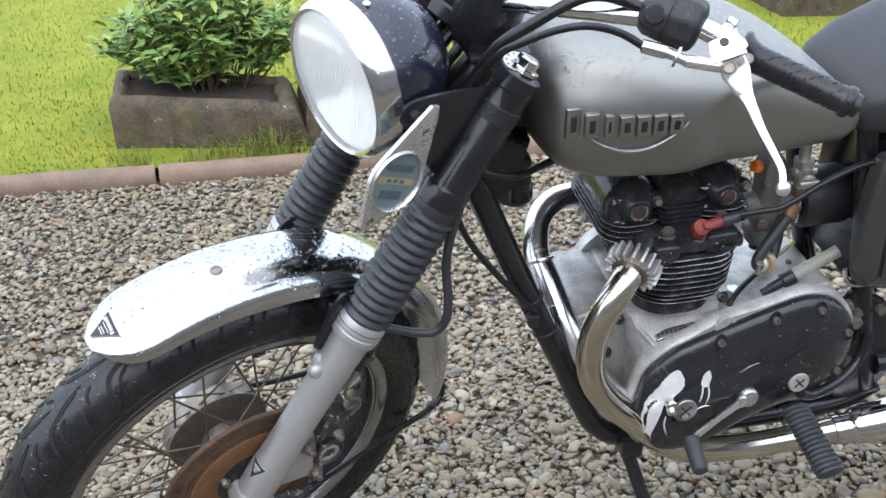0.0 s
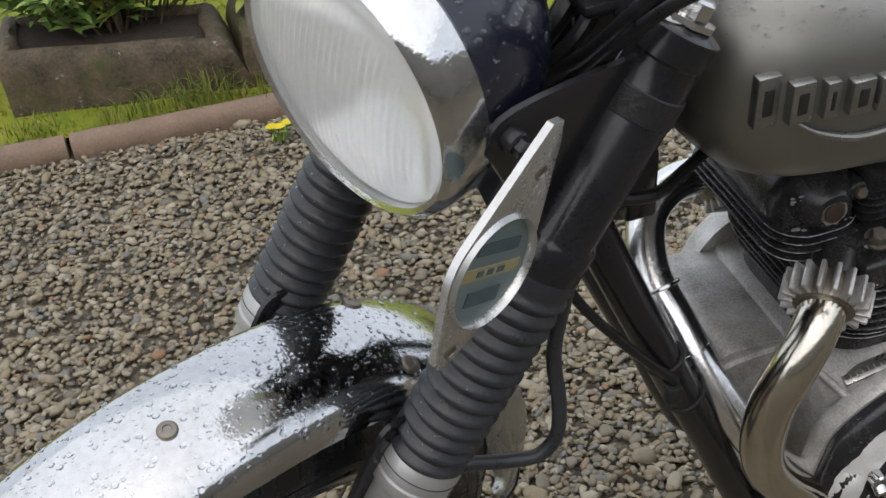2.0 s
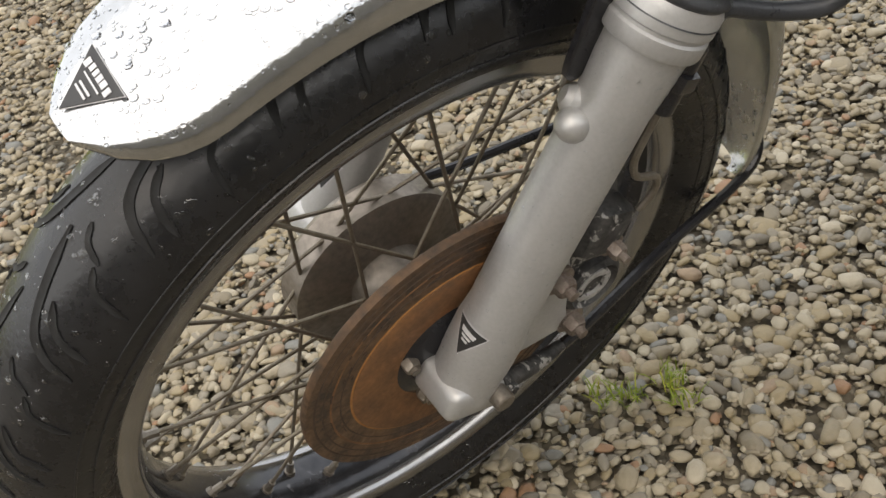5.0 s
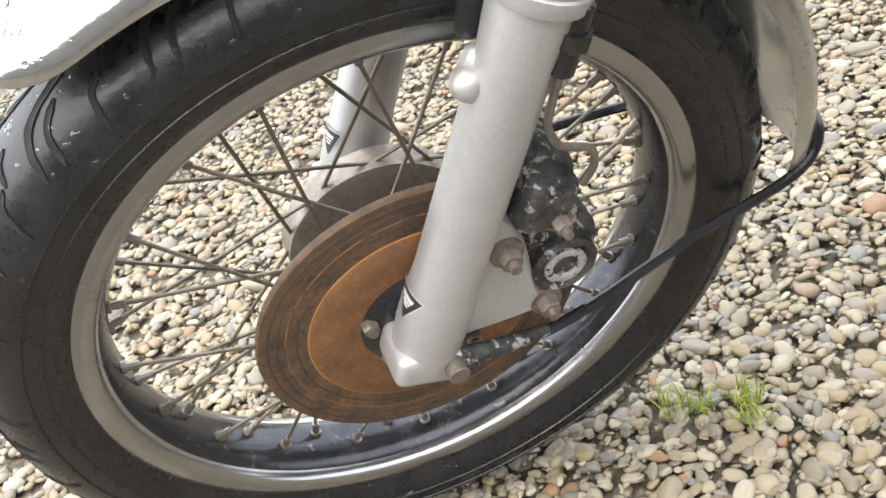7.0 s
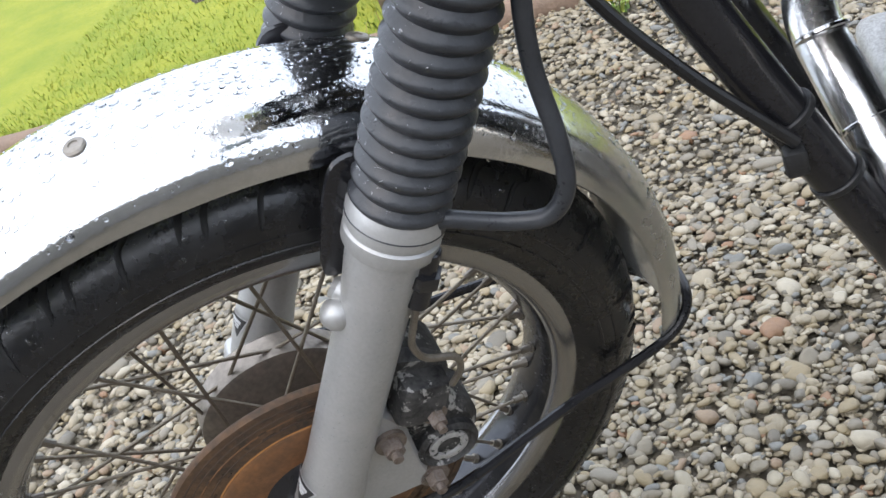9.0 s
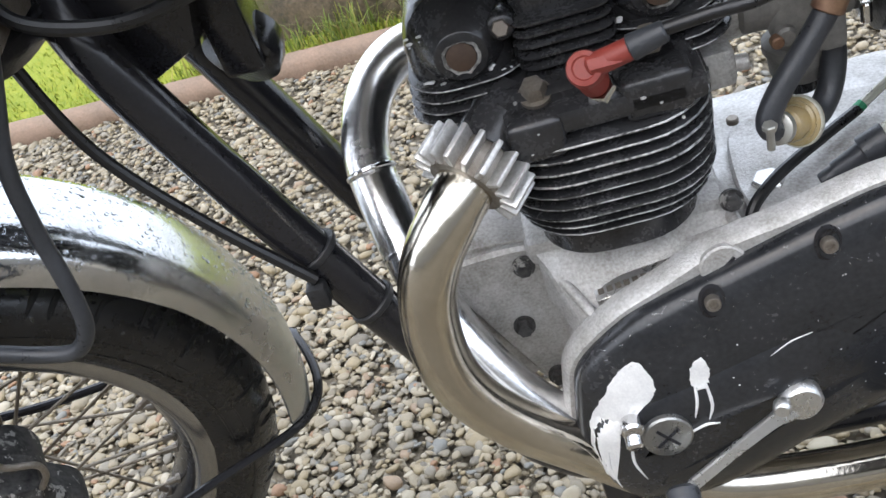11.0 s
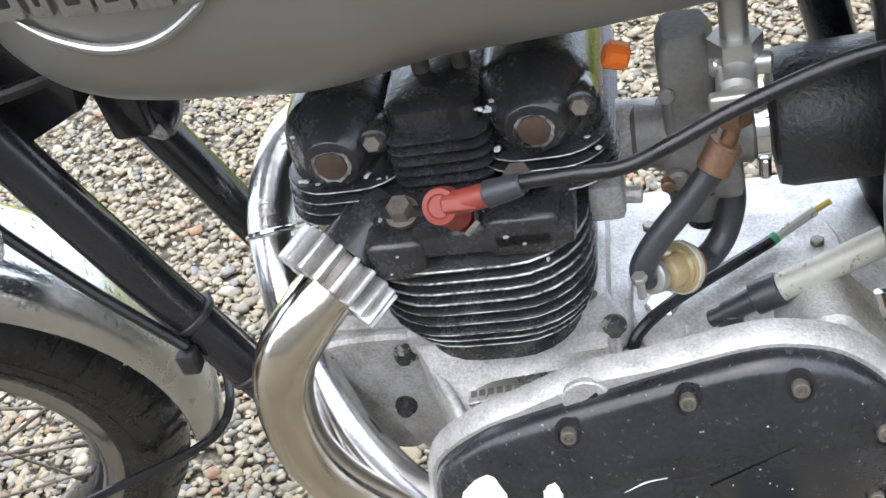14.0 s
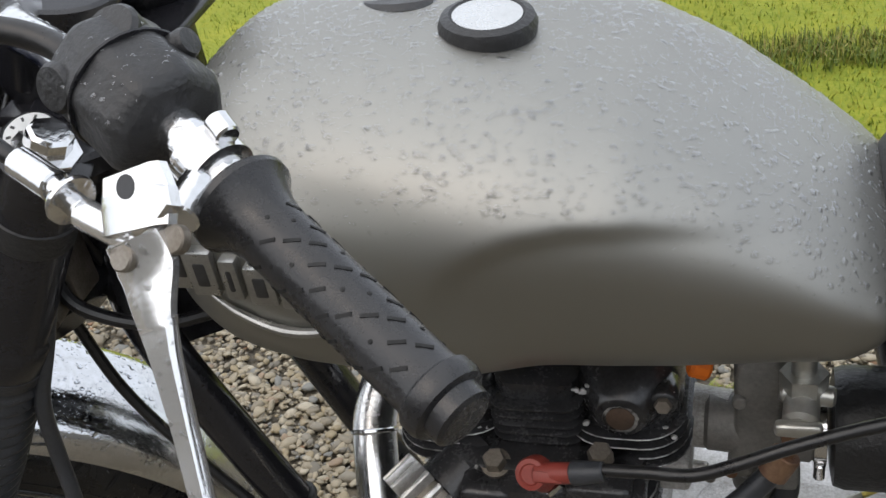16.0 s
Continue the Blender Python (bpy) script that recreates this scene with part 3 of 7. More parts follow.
pebbles(6500, (-1.5, -0.5, -0.42, 0.75), 0.0088, 6, 1)
pebbles(6500, (1.4, 2.6, -0.42, 0.75), 0.0092, 5, 1)


def blade_tuft(n, spread, height, seed, lean=0.5, width=0.0016):
    rng = random.Random(seed)
    bm = bmesh.new()
    for _ in range(n):
        a, r = rng.uniform(0, math.tau), spread * math.sqrt(rng.random())
        x, y = r * math.cos(a), r * math.sin(a)
        h, b = height * rng.uniform(0.5, 1.1), rng.uniform(0, math.tau)
        dx, dy = math.cos(b), math.sin(b)
        l = lean * rng.random()
        w = width * rng.uniform(0.7, 1.3)
        pts = [(0, 0, 1), (0.35, 0.1, 0.9), (0.75, 0.45, 0.6), (1.0, 1.0, 0.05)]
        prev = None
        for t, o, ww in pts:
            c = V((x + dx * l * h * o, y + dy * l * h * o, h * t * (1 - 0.3 * l * o)))
            e = V((-dy, dx, 0)) * w * ww
            cur = (bm.verts.new(c - e), bm.verts.new(c + e))
            if prev:
                bm.faces.new((prev[0], prev[1], cur[1], cur[0]))
            prev = cur
    return bm


def lawn_blades(count, seed):
    rng = np.random.RandomState(seed)
    x = rng.uniform(-1.6, 3.4, count)
    y = kerb_y(x) + 0.06 + rng.rand(count) ** 1.5 * 2.6
    verts, faces = [], []
    for i in range(count):
        h, a, w = rng.uniform(0.008, 0.024), rng.uniform(0, 6.283), rng.uniform(0.0015, 0.003)
        dx, dy = math.cos(a), math.sin(a)
        s = len(verts)
        z = 0.026
        verts += [(x[i] - dy * w, y[i] + dx * w, z), (x[i] + dy * w, y[i] - dx * w, z), (x[i] + dx * h * 0.7, y[i] + dy * h * 0.7, z + h)]
        faces.append((s, s + 1, s + 2))
    me = bpy.data.meshes.new("lawn_grass")
    me.from_pydata(verts, [], faces)
    me.materials.append(M_GRASS)
    return tagged(new("lawn_grass", me), "short yellow-green lawn grass", "grass", kind="stuff")


lawn_blades(45000, 8)

for k, (x, y, n, sp, h) in enumerate([(0.165, 0.05, 26, 0.014, 0.03), (0.19, 0.04, 14, 0.01, 0.022), (0.236, 0.047, 26, 0.013, 0.03), (0.238, 0.018, 20, 0.012, 0.026), (0.75, 0.75, 18, 0.02, 0.03)]):
    ob = part("weed", blade_tuft(n + 10, sp * 1.3, h * 0.75, 20 + k, 1.9, 0.0009), M_GRASS, label="small pale green weed sprouting from the gravel", category="weed", group="weeds in the gravel")
    ob.location = (x, y, 0.004)
for k, (x, n, h) in enumerate([(-0.05, 60, 0.07), (0.06, 70, 0.1), (0.16, 110, 0.12), (0.3, 60, 0.08), (-0.28, 50, 0.07), (0.5, 50, 0.07), (0.75, 60, 0.07)]):
    ob = part("grass_tuft", blade_tuft(n, 0.07, h * 0.8, 40 + k, 1.3, 0.0016), M_TUFT, label="straggly grass tuft growing behind the kerb", category="grass tuft", group="grass tufts along the kerb")
    ob.location = (x, kerb_y(x) + 0.09, 0.03)

for k in range(5):
    ob = part("grass_clump", blade_tuft(260, 0.13, 0.05, 70 + k, 1.2, 0.0022), M_TUFT, label="darker green grass clump on the lawn", category="grass clump", group="dark clumps on the lawn")
    ob.location = (0.68 + 0.11 * k, 2.2 + 0.05 * (k % 2) + 0.02 * k, 0.03)

# stone trough with a shrub, and a second trough beside it
def trough(name, x0, x1, y0, depth, h0, h1, seed, slant=0.05):
    """A rough hollowed stone box."""
    n = 16

    def ring(ins, z0, z1):
        pts = []
        for i in range(n + 1):
            t = i / n
            pts.append((x0 + ins + (x1 - x0 - 2 * ins) * t, 0 + ins))
        for i in range(1, 6):
            pts.append((x1 - ins, ins + (depth - 2 * ins) * i / 6))
        for i in range(n + 1):
            t = 1 - i / n
            pts.append((x0 + ins + (x1 - x0 - 2 * ins) * t, depth - ins))
        for i in range(1, 6):
            pts.append((x0 + ins, depth - ins - (depth - 2 * ins) * i / 6))
        return [V((x, y0 - 0.28 * (x - x0) + y, z0 + (z1 - z0) * (x - x0) / (x1 - x0))) for x, y in pts]
    rings = [ring(0.004, -0.02, -0.02), ring(0, 0.02, 0.02), ring(0.0, 0.1, 0.09), ring(0.003, h0 - 0.035, h1 - 0.035), ring(0.01, h0 - 0.013, h1 - 0.013), ring(0.022, h0 - 0.002, h1 - 0.002), ring(0.038, h0, h1), ring(0.052, h0 - 0.008, h1 - 0.008), ring(0.06, h0 - 0.03, h1 - 0.03), ring(0.062, h0 - 0.07, h1 - 0.07)]
    bm = loft(rings)
    bmesh.ops.subdivide_edges(bm, edges=[e for e in bm.edges if e.calc_length() > 0.04], cuts=1, use_grid_fill=True)
    for v in bm.verts:
        k = noise.noise(v.co * 14 + V((seed, 0, 0))) * 0.014 + noise.noise(v.co * 40) * 0.009
        v.co += V((k * 0.6, -k, k * 0.5))
        if slant and v.co.x > x1 - 0.1:
            v.co.x += slant * (0.5 - v.co.z / h1)
    return bm


t1 = part("stone_trough", trough("stone_trough", -0.33, 0.27, 2.015, 0.34, 0.2, 0.165, 1), M_TROUGH, label="weathered brown sandstone trough planted with a shrub", category="stone trough")
soil = grid_sheet(-0.285, 0.215, 0.05, 0.29, 26, 12, lambda x, y: 0.2 - 0.058 * (x + 0.33) - 0.022 + 0.007 * noise.noise(V((x * 40, y * 40, 0))))
for v in soil.verts:
    v.co.y += 2.015 - 0.28 * (v.co.x + 0.33)
part("soil", soil, M_SOIL, t1, "dark damp soil")
t2 = part("stone_trough", trough("stone_trough", 0.275, 0.52, 1.86, 0.34, 0.17, 0.16, 7, 0), M_TROUGH, label="second dark weathered stone trough by the kerb", category="stone trough")
part("stone_trough", trough("stone_trough", 2.35, 3.2, 2.75, 0.4, 0.25, 0.24, 9, 0), M_TROUGH, label="square stone trough standing on the far lawn", category="stone trough")


def leaf(bm, base, d, L, w, rng):
    d = d.normalized()
    side = d.cross(V((rng.uniform(-0.4, 0.4), rng.uniform(-0.4, 0.4), 1))).normalized()
    up = side.cross(d)
    prev = None
    for t, k, o in ((0, 0.15, 0), (0.3, 0.9, 0.06), (0.65, 0.8, 0.03), (1, 0.05, -0.12)):
        c = base + d * L * t + up * L * o
        cur = (bm.verts.new(c - side * w * k), bm.verts.new(c + up * w * 0.25 * -k), bm.verts.new(c + side * w * k))
        if prev:
            bm.faces.new((prev[0], prev[1], cur[1], cur[0]))
            bm.faces.new((prev[1], prev[2], cur[2], cur[1]))
        prev = cur


def shrub(cx, cy, z0, rx, ry, h, stems, seed, label):
    rng = random.Random(seed)
    ob = new("shrub")
    ob.location = (0, 0, 0)
    tagged(ob, label, "shrub")
    leaves = bmesh.new()
    for k in range(stems):
        a = rng.uniform(0, math.tau)
        r = math.sqrt(rng.random())
        top = V((cx + rx * r * math.cos(a), cy + ry * r * math.sin(a), z0 + h * (1 - 0.5 * r * r) * rng.uniform(0.6, 1.05)))
        foot = V((cx + rx * 0.45 * r * math.cos(a), cy + ry * 0.45 * r * math.sin(a), z0))
        mid = (top + foot) / 2 + V((rng.uniform(-0.03, 0.03), rng.uniform(-0.03, 0.03), 0.03))
        if k % 3 == 0:
            part("stem", pipe([foot, mid, top], [0.004, 0.003, 0.0015], 5, 4), M_STEM, ob)
        for i in range(16):
            t = 0.25 + 0.75 * i / 15
            p = foot * (1 - t) ** 2 + mid * 2 * t * (1 - t) + top * t * t
            b = rng.uniform(0, math.tau)
            d = V((math.cos(b), math.sin(b), rng.uniform(-0.1, 0.8)))
            leaf(leaves, p, d, rng.uniform(0.04, 0.08), rng.uniform(0.009, 0.016), rng)
    part("foliage", leaves, M_LEAF, ob, kind="stuff", sharp=180)
    return ob


shrub(-0.01, 2.2, 0.14, 0.36, 0.22, 0.42, 150, 5, "leafy bright green shrub growing in the stone trough")
shrub(0.4, 2.05, 0.13, 0.12, 0.14, 0.2, 26, 6, "leafy green shrub growing in the second trough")

dandelion = new("dandelion")
tagged(dandelion, "yellow dandelion flower beside the kerb", "flower")
for k, (dx, dy) in enumerate(((0, 0), (0.022, 0.012), (-0.016, 0.008))):
    part("stalk", pipe([(0.29 + dx, 1.565 + dy, 0), (0.292 + dx, 1.566 + dy, 0.02), (0.295 + dx, 1.56 + dy, 0.035)], 0.0015, 5, 4), M_STEM, dandelion)
    part("flower_head", lathe([(0.003, -0.004), (0.012, 0.001), (0.015, 0.004), (0.01, 0.008), (0.0, 0.009)], 12, pose(0.295 + dx, 1.56 + dy, 0.036)), M_FLOWER, dandelion)
part("rosette", blade_tuft(14, 0.02, 0.05, 3, 1.4, 0.004), M_LEAF, dandelion).location = (0.29, 1.565, 0.004)


# ---------- the motorcycle: front end, built square to the fork and then turned with it ----------
bike = new("motorcycle")
bike.location = (0, 0, 0)
tagged(bike, "old grey and chrome twin-cylinder motorcycle wet with rain, parked on gravel", "motorcycle")
WY = 0.012  # the wheel's middle plane


WX, WZ = -0.006, 0.008


def turned(profile, seg=96, y=WY, z=WZ, x=WX):
    """Turns (radius, sideways) points about the axle."""
    m = Matrix.Translation((x, y, z)) @ Matrix.Rotation(radians(90), 4, "X")
    rings = [[V((r * math.cos(k * math.tau / seg), r * math.sin(k * math.tau / seg), -w)) for k in range(seg)] for r, w in profile]
    bm = loft(rings + [rings[0]], cap=False)
    bm.transform(m)
    bmesh.ops.remove_doubles(bm, verts=bm.verts, dist=1e-6)
    return bm


half_tyre = [(0.243, 0.03), (0.25, 0.036), (0.259, 0.045), (0.272, 0.05), (0.286, 0.05), (0.3, 0.044), (0.312, 0.033), (0.32, 0.018), (0.323, 0.0)]
tyre_prof = [(r, -w) for r, w in half_tyre] + [(r, w) for r, w in half_tyre[-2::-1]]
tyre = part("tyre", turned(tyre_prof, 160), M_TYRE, bike, "wet black road tyre with long bent tread grooves", m=FORK, sharp=60)
droplets(tyre, 1500, 0.0018, 10, -0.1)
PROF = np.array(tyre_prof)
RUN = np.concatenate([[0], np.cumsum(np.linalg.norm(np.diff(PROF, axis=0), axis=1))])


def on_tyre(s, a, lift):
    """The point of the tread at s metres round and a metres across from the crown's middle."""
    u = RUN[-1] / 2 + a
    r, w = float(np.interp(u, RUN, PROF[:, 0])), float(np.interp(u, RUN, PROF[:, 1]))
    n = V((r - 0.272, w, 0)).normalized() * lift
    r, w = r + n.x, w + n.y
    return V((r * math.cos(s / 0.32), w, r * math.sin(s / 0.32)))


def tread_groove(line, half, side):
    """A groove as a raised tapering ribbon with lips; its near-black colour paints the shade inside."""
    pts = spline([(x, y, 0) for x, y in line], 7)
    rings = []
    for i, p in enumerate(pts):
        d = (pts[min(i + 1, len(pts) - 1)] - pts[max(i - 1, 0)]).normalized()
        t = i / (len(pts) - 1)
        w = half * min(1.0, 0.25 + 5 * t, 0.25 + 5 * (1 - t))
        e = V((-d.y, d.x, 0)) * w
        rings.append([on_tyre((p + e * k).x, side * (p + e * k).y, up) for k, up in ((-1.0, -0.0015), (-0.94, 0.0009), (-0.62, 0.0004), (0.62, 0.0004), (0.94, 0.0009), (1.0, -0.0015))])
    return loft(rings, closed=False, cap=False)


N_TREAD = 20
AXLE = Matrix.Translation((WX, WY, WZ))
for side, shift in ((1, 0.0), (-1, 0.5)):
    # nothing is cut: near-black ribbons on the rubber paint the grooves' shade
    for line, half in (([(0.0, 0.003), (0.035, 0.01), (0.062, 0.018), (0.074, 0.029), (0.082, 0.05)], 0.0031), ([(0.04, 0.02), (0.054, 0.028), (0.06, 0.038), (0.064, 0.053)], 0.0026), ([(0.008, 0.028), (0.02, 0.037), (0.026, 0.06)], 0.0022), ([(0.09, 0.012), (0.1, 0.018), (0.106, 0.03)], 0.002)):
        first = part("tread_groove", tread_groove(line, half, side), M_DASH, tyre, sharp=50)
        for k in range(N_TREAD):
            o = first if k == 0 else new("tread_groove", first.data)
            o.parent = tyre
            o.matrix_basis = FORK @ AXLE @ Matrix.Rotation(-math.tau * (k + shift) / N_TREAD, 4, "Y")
for side in (-1, 1):
    for a, w in ((0.068, 0.0014), (0.081, 0.0022)):
        rib = loft([[on_tyre(0.32 * math.tau * k / 120, side * (a + d), up) for d, up in ((-w, -0.001), (-w * 0.5, 0.0009), (w * 0.5, 0.0009), (w, -0.001))] for k in range(121)], cap=False, closed=False)
        part("sidewall_rib", rib, M_TYRE, tyre, m=FORK @ AXLE)

RR = 0.252
rim = part("rim", turned([(RR, -0.034), (RR, -0.037), (RR - 0.006, -0.0385), (RR - 0.014, -0.038), (RR - 0.018, -0.035), (RR - 0.0205, -0.028), (RR - 0.0205, 0.028), (RR - 0.018, 0.035), (RR - 0.014, 0.038), (RR - 0.006, 0.0385), (RR, 0.037), (RR, 0.034), (RR - 0.012, 0.026), (RR - 0.012, -0.026)], 128), M_RIM, bike, "worn chromed wheel rim", m=FORK)
# two sheets line the well, coloured dark for what its chrome reflects
part("rim_well", turned([(RR - 0.0207, -0.026), (RR - 0.0215, -0.025), (RR - 0.0215, 0.025), (RR - 0.0207, 0.026)], 128), M_WELL, rim, "wet rim well with a dark reflection painted in its colour", m=FORK)
part("rim_well", turned([(RR - 0.02, -0.0275), (RR - 0.0235, -0.024), (RR - 0.0295, -0.012), (RR - 0.0295, 0.012), (RR - 0.0235, 0.024), (RR - 0.02, 0.0275)], 128), M_WELL, rim, "grimy rim well with a dark reflection painted in its colour", m=FORK)
hub = part("hub", turned([(0.012, -0.055), (0.034, -0.05), (0.047, -0.045), (0.047, -0.036), (0.034, -0.03), (0.03, 0.0), (0.034, 0.018), (0.07, 0.024), (0.077, 0.028), (0.077, 0.052), (0.072, 0.058), (0.03, 0.06), (0.012, 0.064)], 64, z=0.012), M_HUB, bike, "brown tarnished alloy hub", m=FORK)
part("axle", rod((0, -0.115, 0.016), (0, 0.13, 0.016), 0.0085, bevel=0.001), M_STEEL, bike, m=FORK)

SP = []
for k in range(40):
    right = k % 2
    a = math.tau * k / 40
    fl, yf = (0.074, 0.038) if right else (0.045, -0.026)
    turn = (0.85 if right else 1.25) * (1 if (k // 2) % 2 else -1)
    p = V((fl * math.cos(a + turn), WY + yf, 0.012 + fl * math.sin(a + turn)))
    q = V((WX + 0.2235 * math.cos(a), WY + (0.006 if right else -0.006), WZ + 0.2235 * math.sin(a)))
    part("spoke", rod(p, q, 0.0017, seg=7), M_SPOKE, rim, m=FORK)
    e = (p - q).normalized()
    part("spoke_nipple", join(rod(q - e * 0.004, q + e * 0.014, 0.0034, seg=8), rod(q - e * 0.004, q + e * 0.004, 0.0052, seg=8)), M_STEEL, rim, m=FORK)

# brake disc, hub face and bolts
DZ, DY = 0.018, -0.05
disc = part("brake_disc", turned([(0.128, -0.0035), (0.129, 0), (0.128, 0.0035), (0.088, 0.0035), (0.088, -0.0035)], 96, y=DY, z=DZ), M_RUST, bike, "rusty brown brake disc", m=FORK)
part("disc_carrier", turned([(0.089, -0.0045), (0.086, -0.006), (0.06, -0.004), (0.05, -0.004), (0.05, 0.003), (0.089, 0.003)], 72, y=DY, z=DZ), M_RUST_L, disc, "bright orange rust on the carrier", m=FORK)
for r, w, mm in ((0.0895, 0.0013, M_OCHRE), (0.099, 0.0007, M_RUST_D), (0.107, 0.001, M_RUST_L), (0.114, 0.0006, M_RUST_D), (0.121, 0.0009, M_RUST_D)):
    part("wear_ring", turned([(r - w, -0.0036), (r, -0.0041), (r + w, -0.0036), (r, -0.003)], 96, y=DY, z=DZ), mm, disc, m=FORK)
rng_disc = random.Random(4)
marks = []
for k in range(60):
    r, a0 = rng_disc.choice((0.095, 0.101, 0.108, 0.114, 0.12)), rng_disc.uniform(0, math.tau)
    span = rng_disc.uniform(0.03, 0.11)
    marks.append(loft([[V((rr * math.cos(a), y, rr * math.sin(a))) for rr, y in ((r - 0.0005, 0.0012), (r + 0.0005, 0.0012), (r + 0.0005, -0.0005), (r - 0.0005, -0.0005))] for a in (a0, a0 + span / 2, a0 + span)]))
marks = join(*marks)
marks.transform(Matrix.Translation((WX, DY - 0.0038, DZ)))
part("wear_mark", marks, M_RUST_D, disc, "short dark wear marks", m=FORK, kind="stuff")
part("hub_face", turned([(0.012, -0.012), (0.036, -0.011), (0.046, -0.006), (0.05, -0.004), (0.05, 0.004), (0.012, 0.004)], 48, y=DY, z=DZ), M_BLACK, disc, "black hub face", m=FORK)
for k in range(5):
    a = radians(144 + 36 + 72 * k)
    c = V((0.05 * math.cos(a), DY - 0.004, DZ + 0.05 * math.sin(a)))
    part("disc_bolt", join(hexbolt(0.007, 0.009, along(c, c + V((0, -1, 0)))), rod(c, c + V((0, -0.012, 0)), 0.004, seg=10)), M_STEEL, disc, m=FORK)


# fork legs
def leg_x(z):
    return -0.016 + 0.03 * z


def fork_leg(y, side):
    foot, top = V((leg_x(0), y, 0.006)), V((leg_x(0.315), y, 0.315))
    d = (top - foot).normalized()
    m = along(foot, top)
    L = (top - foot).length
    leg = part("fork_slider", lathe([(0.020, 0), (0.0255, 0.004), (0.026, 0.03), (0.0265, 0.034), (0.0265, 0.062), (0.0245, 0.085), (0.0245, L - 0.05), (0.027, L - 0.02), (0.0275, L)], 40, m), M_SLIDER, bike, "silver-painted fork slider with water marks", m=FORK)
    part("axle_cap", rbox(leg_x(0) - 0.027, leg_x(0) + 0.027, y - 0.024, y + 0.024, -0.004, 0.026, 0.008, 3), M_SLIDER, leg, m=FORK)
    for dx in (-0.02, 0.02):
        c = V((leg_x(0) + dx, y - 0.012 * side, -0.008))
        part("cap_bolt", hexbolt(0.0055, 0.008, along(c, c + V((0, 0, 1)))), M_STEEL, leg, m=FORK)
    part("collar", lathe([(0.0262, -0.002), (0.0262, 0.001), (0.0312, 0.002), (0.0322, 0.004), (0.0322, 0.013), (0.0305, 0.0145), (0.0305, 0.0165), (0.0325, 0.018), (0.0328, 0.03), (0.03, 0.036)], 40, along(V((leg_x(0.31), y, 0.31)), V((leg_x(0.41), y, 0.41)))), M_SLIDER, leg, m=FORK)
    # ribbed gaiter
    z0, z1, n = 0.334, 0.53, 13
    prof = [(0.0332, 0.0)]
    for i in range(n):
        b = (z1 - z0 - 0.022) * i / n + 0.008
        st = (z1 - z0 - 0.022) / n
        o = 0.0335 - 0.0022 * abs(i / (n - 1) - 0.35)
        prof += [(0.0282, b), (o - 0.0016, b + st * 0.28), (o, b + st * 0.42), (o, b + st * 0.58), (o - 0.0016, b + st * 0.72)]
    prof += [(0.0285, z1 - z0 - 0.014), (0.031, z1 - z0 - 0.01), (0.031, z1 - z0), (0.026, z1 - z0 + 0.001)]
    boot = part("gaiter", lathe(prof, 40, along(V((leg_x(z0), y, z0)), V((leg_x(z1), y, z1)))), M_RUBBER, bike, "ribbed weathered rubber fork gaiter", m=FORK, sharp=60)
    droplets(boot, 420, 0.0012, 60 + side, -0.1)
    sh = part("fork_shroud", lathe([(0.026, 0), (0.0295, 0.001), (0.0305, 0.004), (0.0305, 0.034), (0.029, 0.037), (0.0275, 0.04), (0.0275, 0.155), (0.026, 0.158), (0.026, 0.176), (0.0275, 0.178), (0.0275, 0.196), (0.02, 0.2)], 40, along(V((leg_x(0.52), y, 0.52)), V((leg_x(0.72), y, 0.72)))), M_BLACK, bike, "glossy black upper fork shroud", m=FORK)
    part("shroud_band", lathe([(0.0272, 0), (0.0282, 0.001), (0.0282, 0.02), (0.0272, 0.021)], 40, along(V((leg_x(0.655), y, 0.655)), V((leg_x(0.72), y, 0.72)))), M_PLASTIC, sh, "grey clamp band", m=FORK)
    part("top_nut", lathe([(0.012, 0), (0.02, 0.001), (0.02, 0.005), (0.014, 0.006), (0.0135, 0.016), (0.011, 0.018)], 8, along(V((leg_x(0.72), y, 0.72)), V((leg_x(0.8), y, 0.8)))), M_CHROME, sh, "chrome fork top nut", m=FORK)
    return leg


left_leg = fork_leg(-0.081, -1)
right_leg = fork_leg(0.106, 1)


def lump(c, r):
    bm = bmesh.new()
    bmesh.ops.create_icosphere(bm, subdivisions=3, radius=r, matrix=Matrix.Translation(c))
    return bm


part("stay_boss", join(rod((-0.012, -0.078, 0.246), (-0.038, -0.079, 0.25), 0.0145, 0.011, bevel=0.005), lump((-0.034, -0.079, 0.25), 0.0115), rod((-0.014, -0.078, 0.256), (-0.034, -0.063, 0.261), 0.012, 0.01, bevel=0.004)), M_SLIDER, left_leg, m=FORK)
part("caliper_lug", rod((leg_x(0.25), -0.084, 0.255), (leg_x(0.25) + 0.034, -0.084, 0.258), 0.011, 0.01, bevel=0.002), M_SLIDER, left_leg, m=FORK)


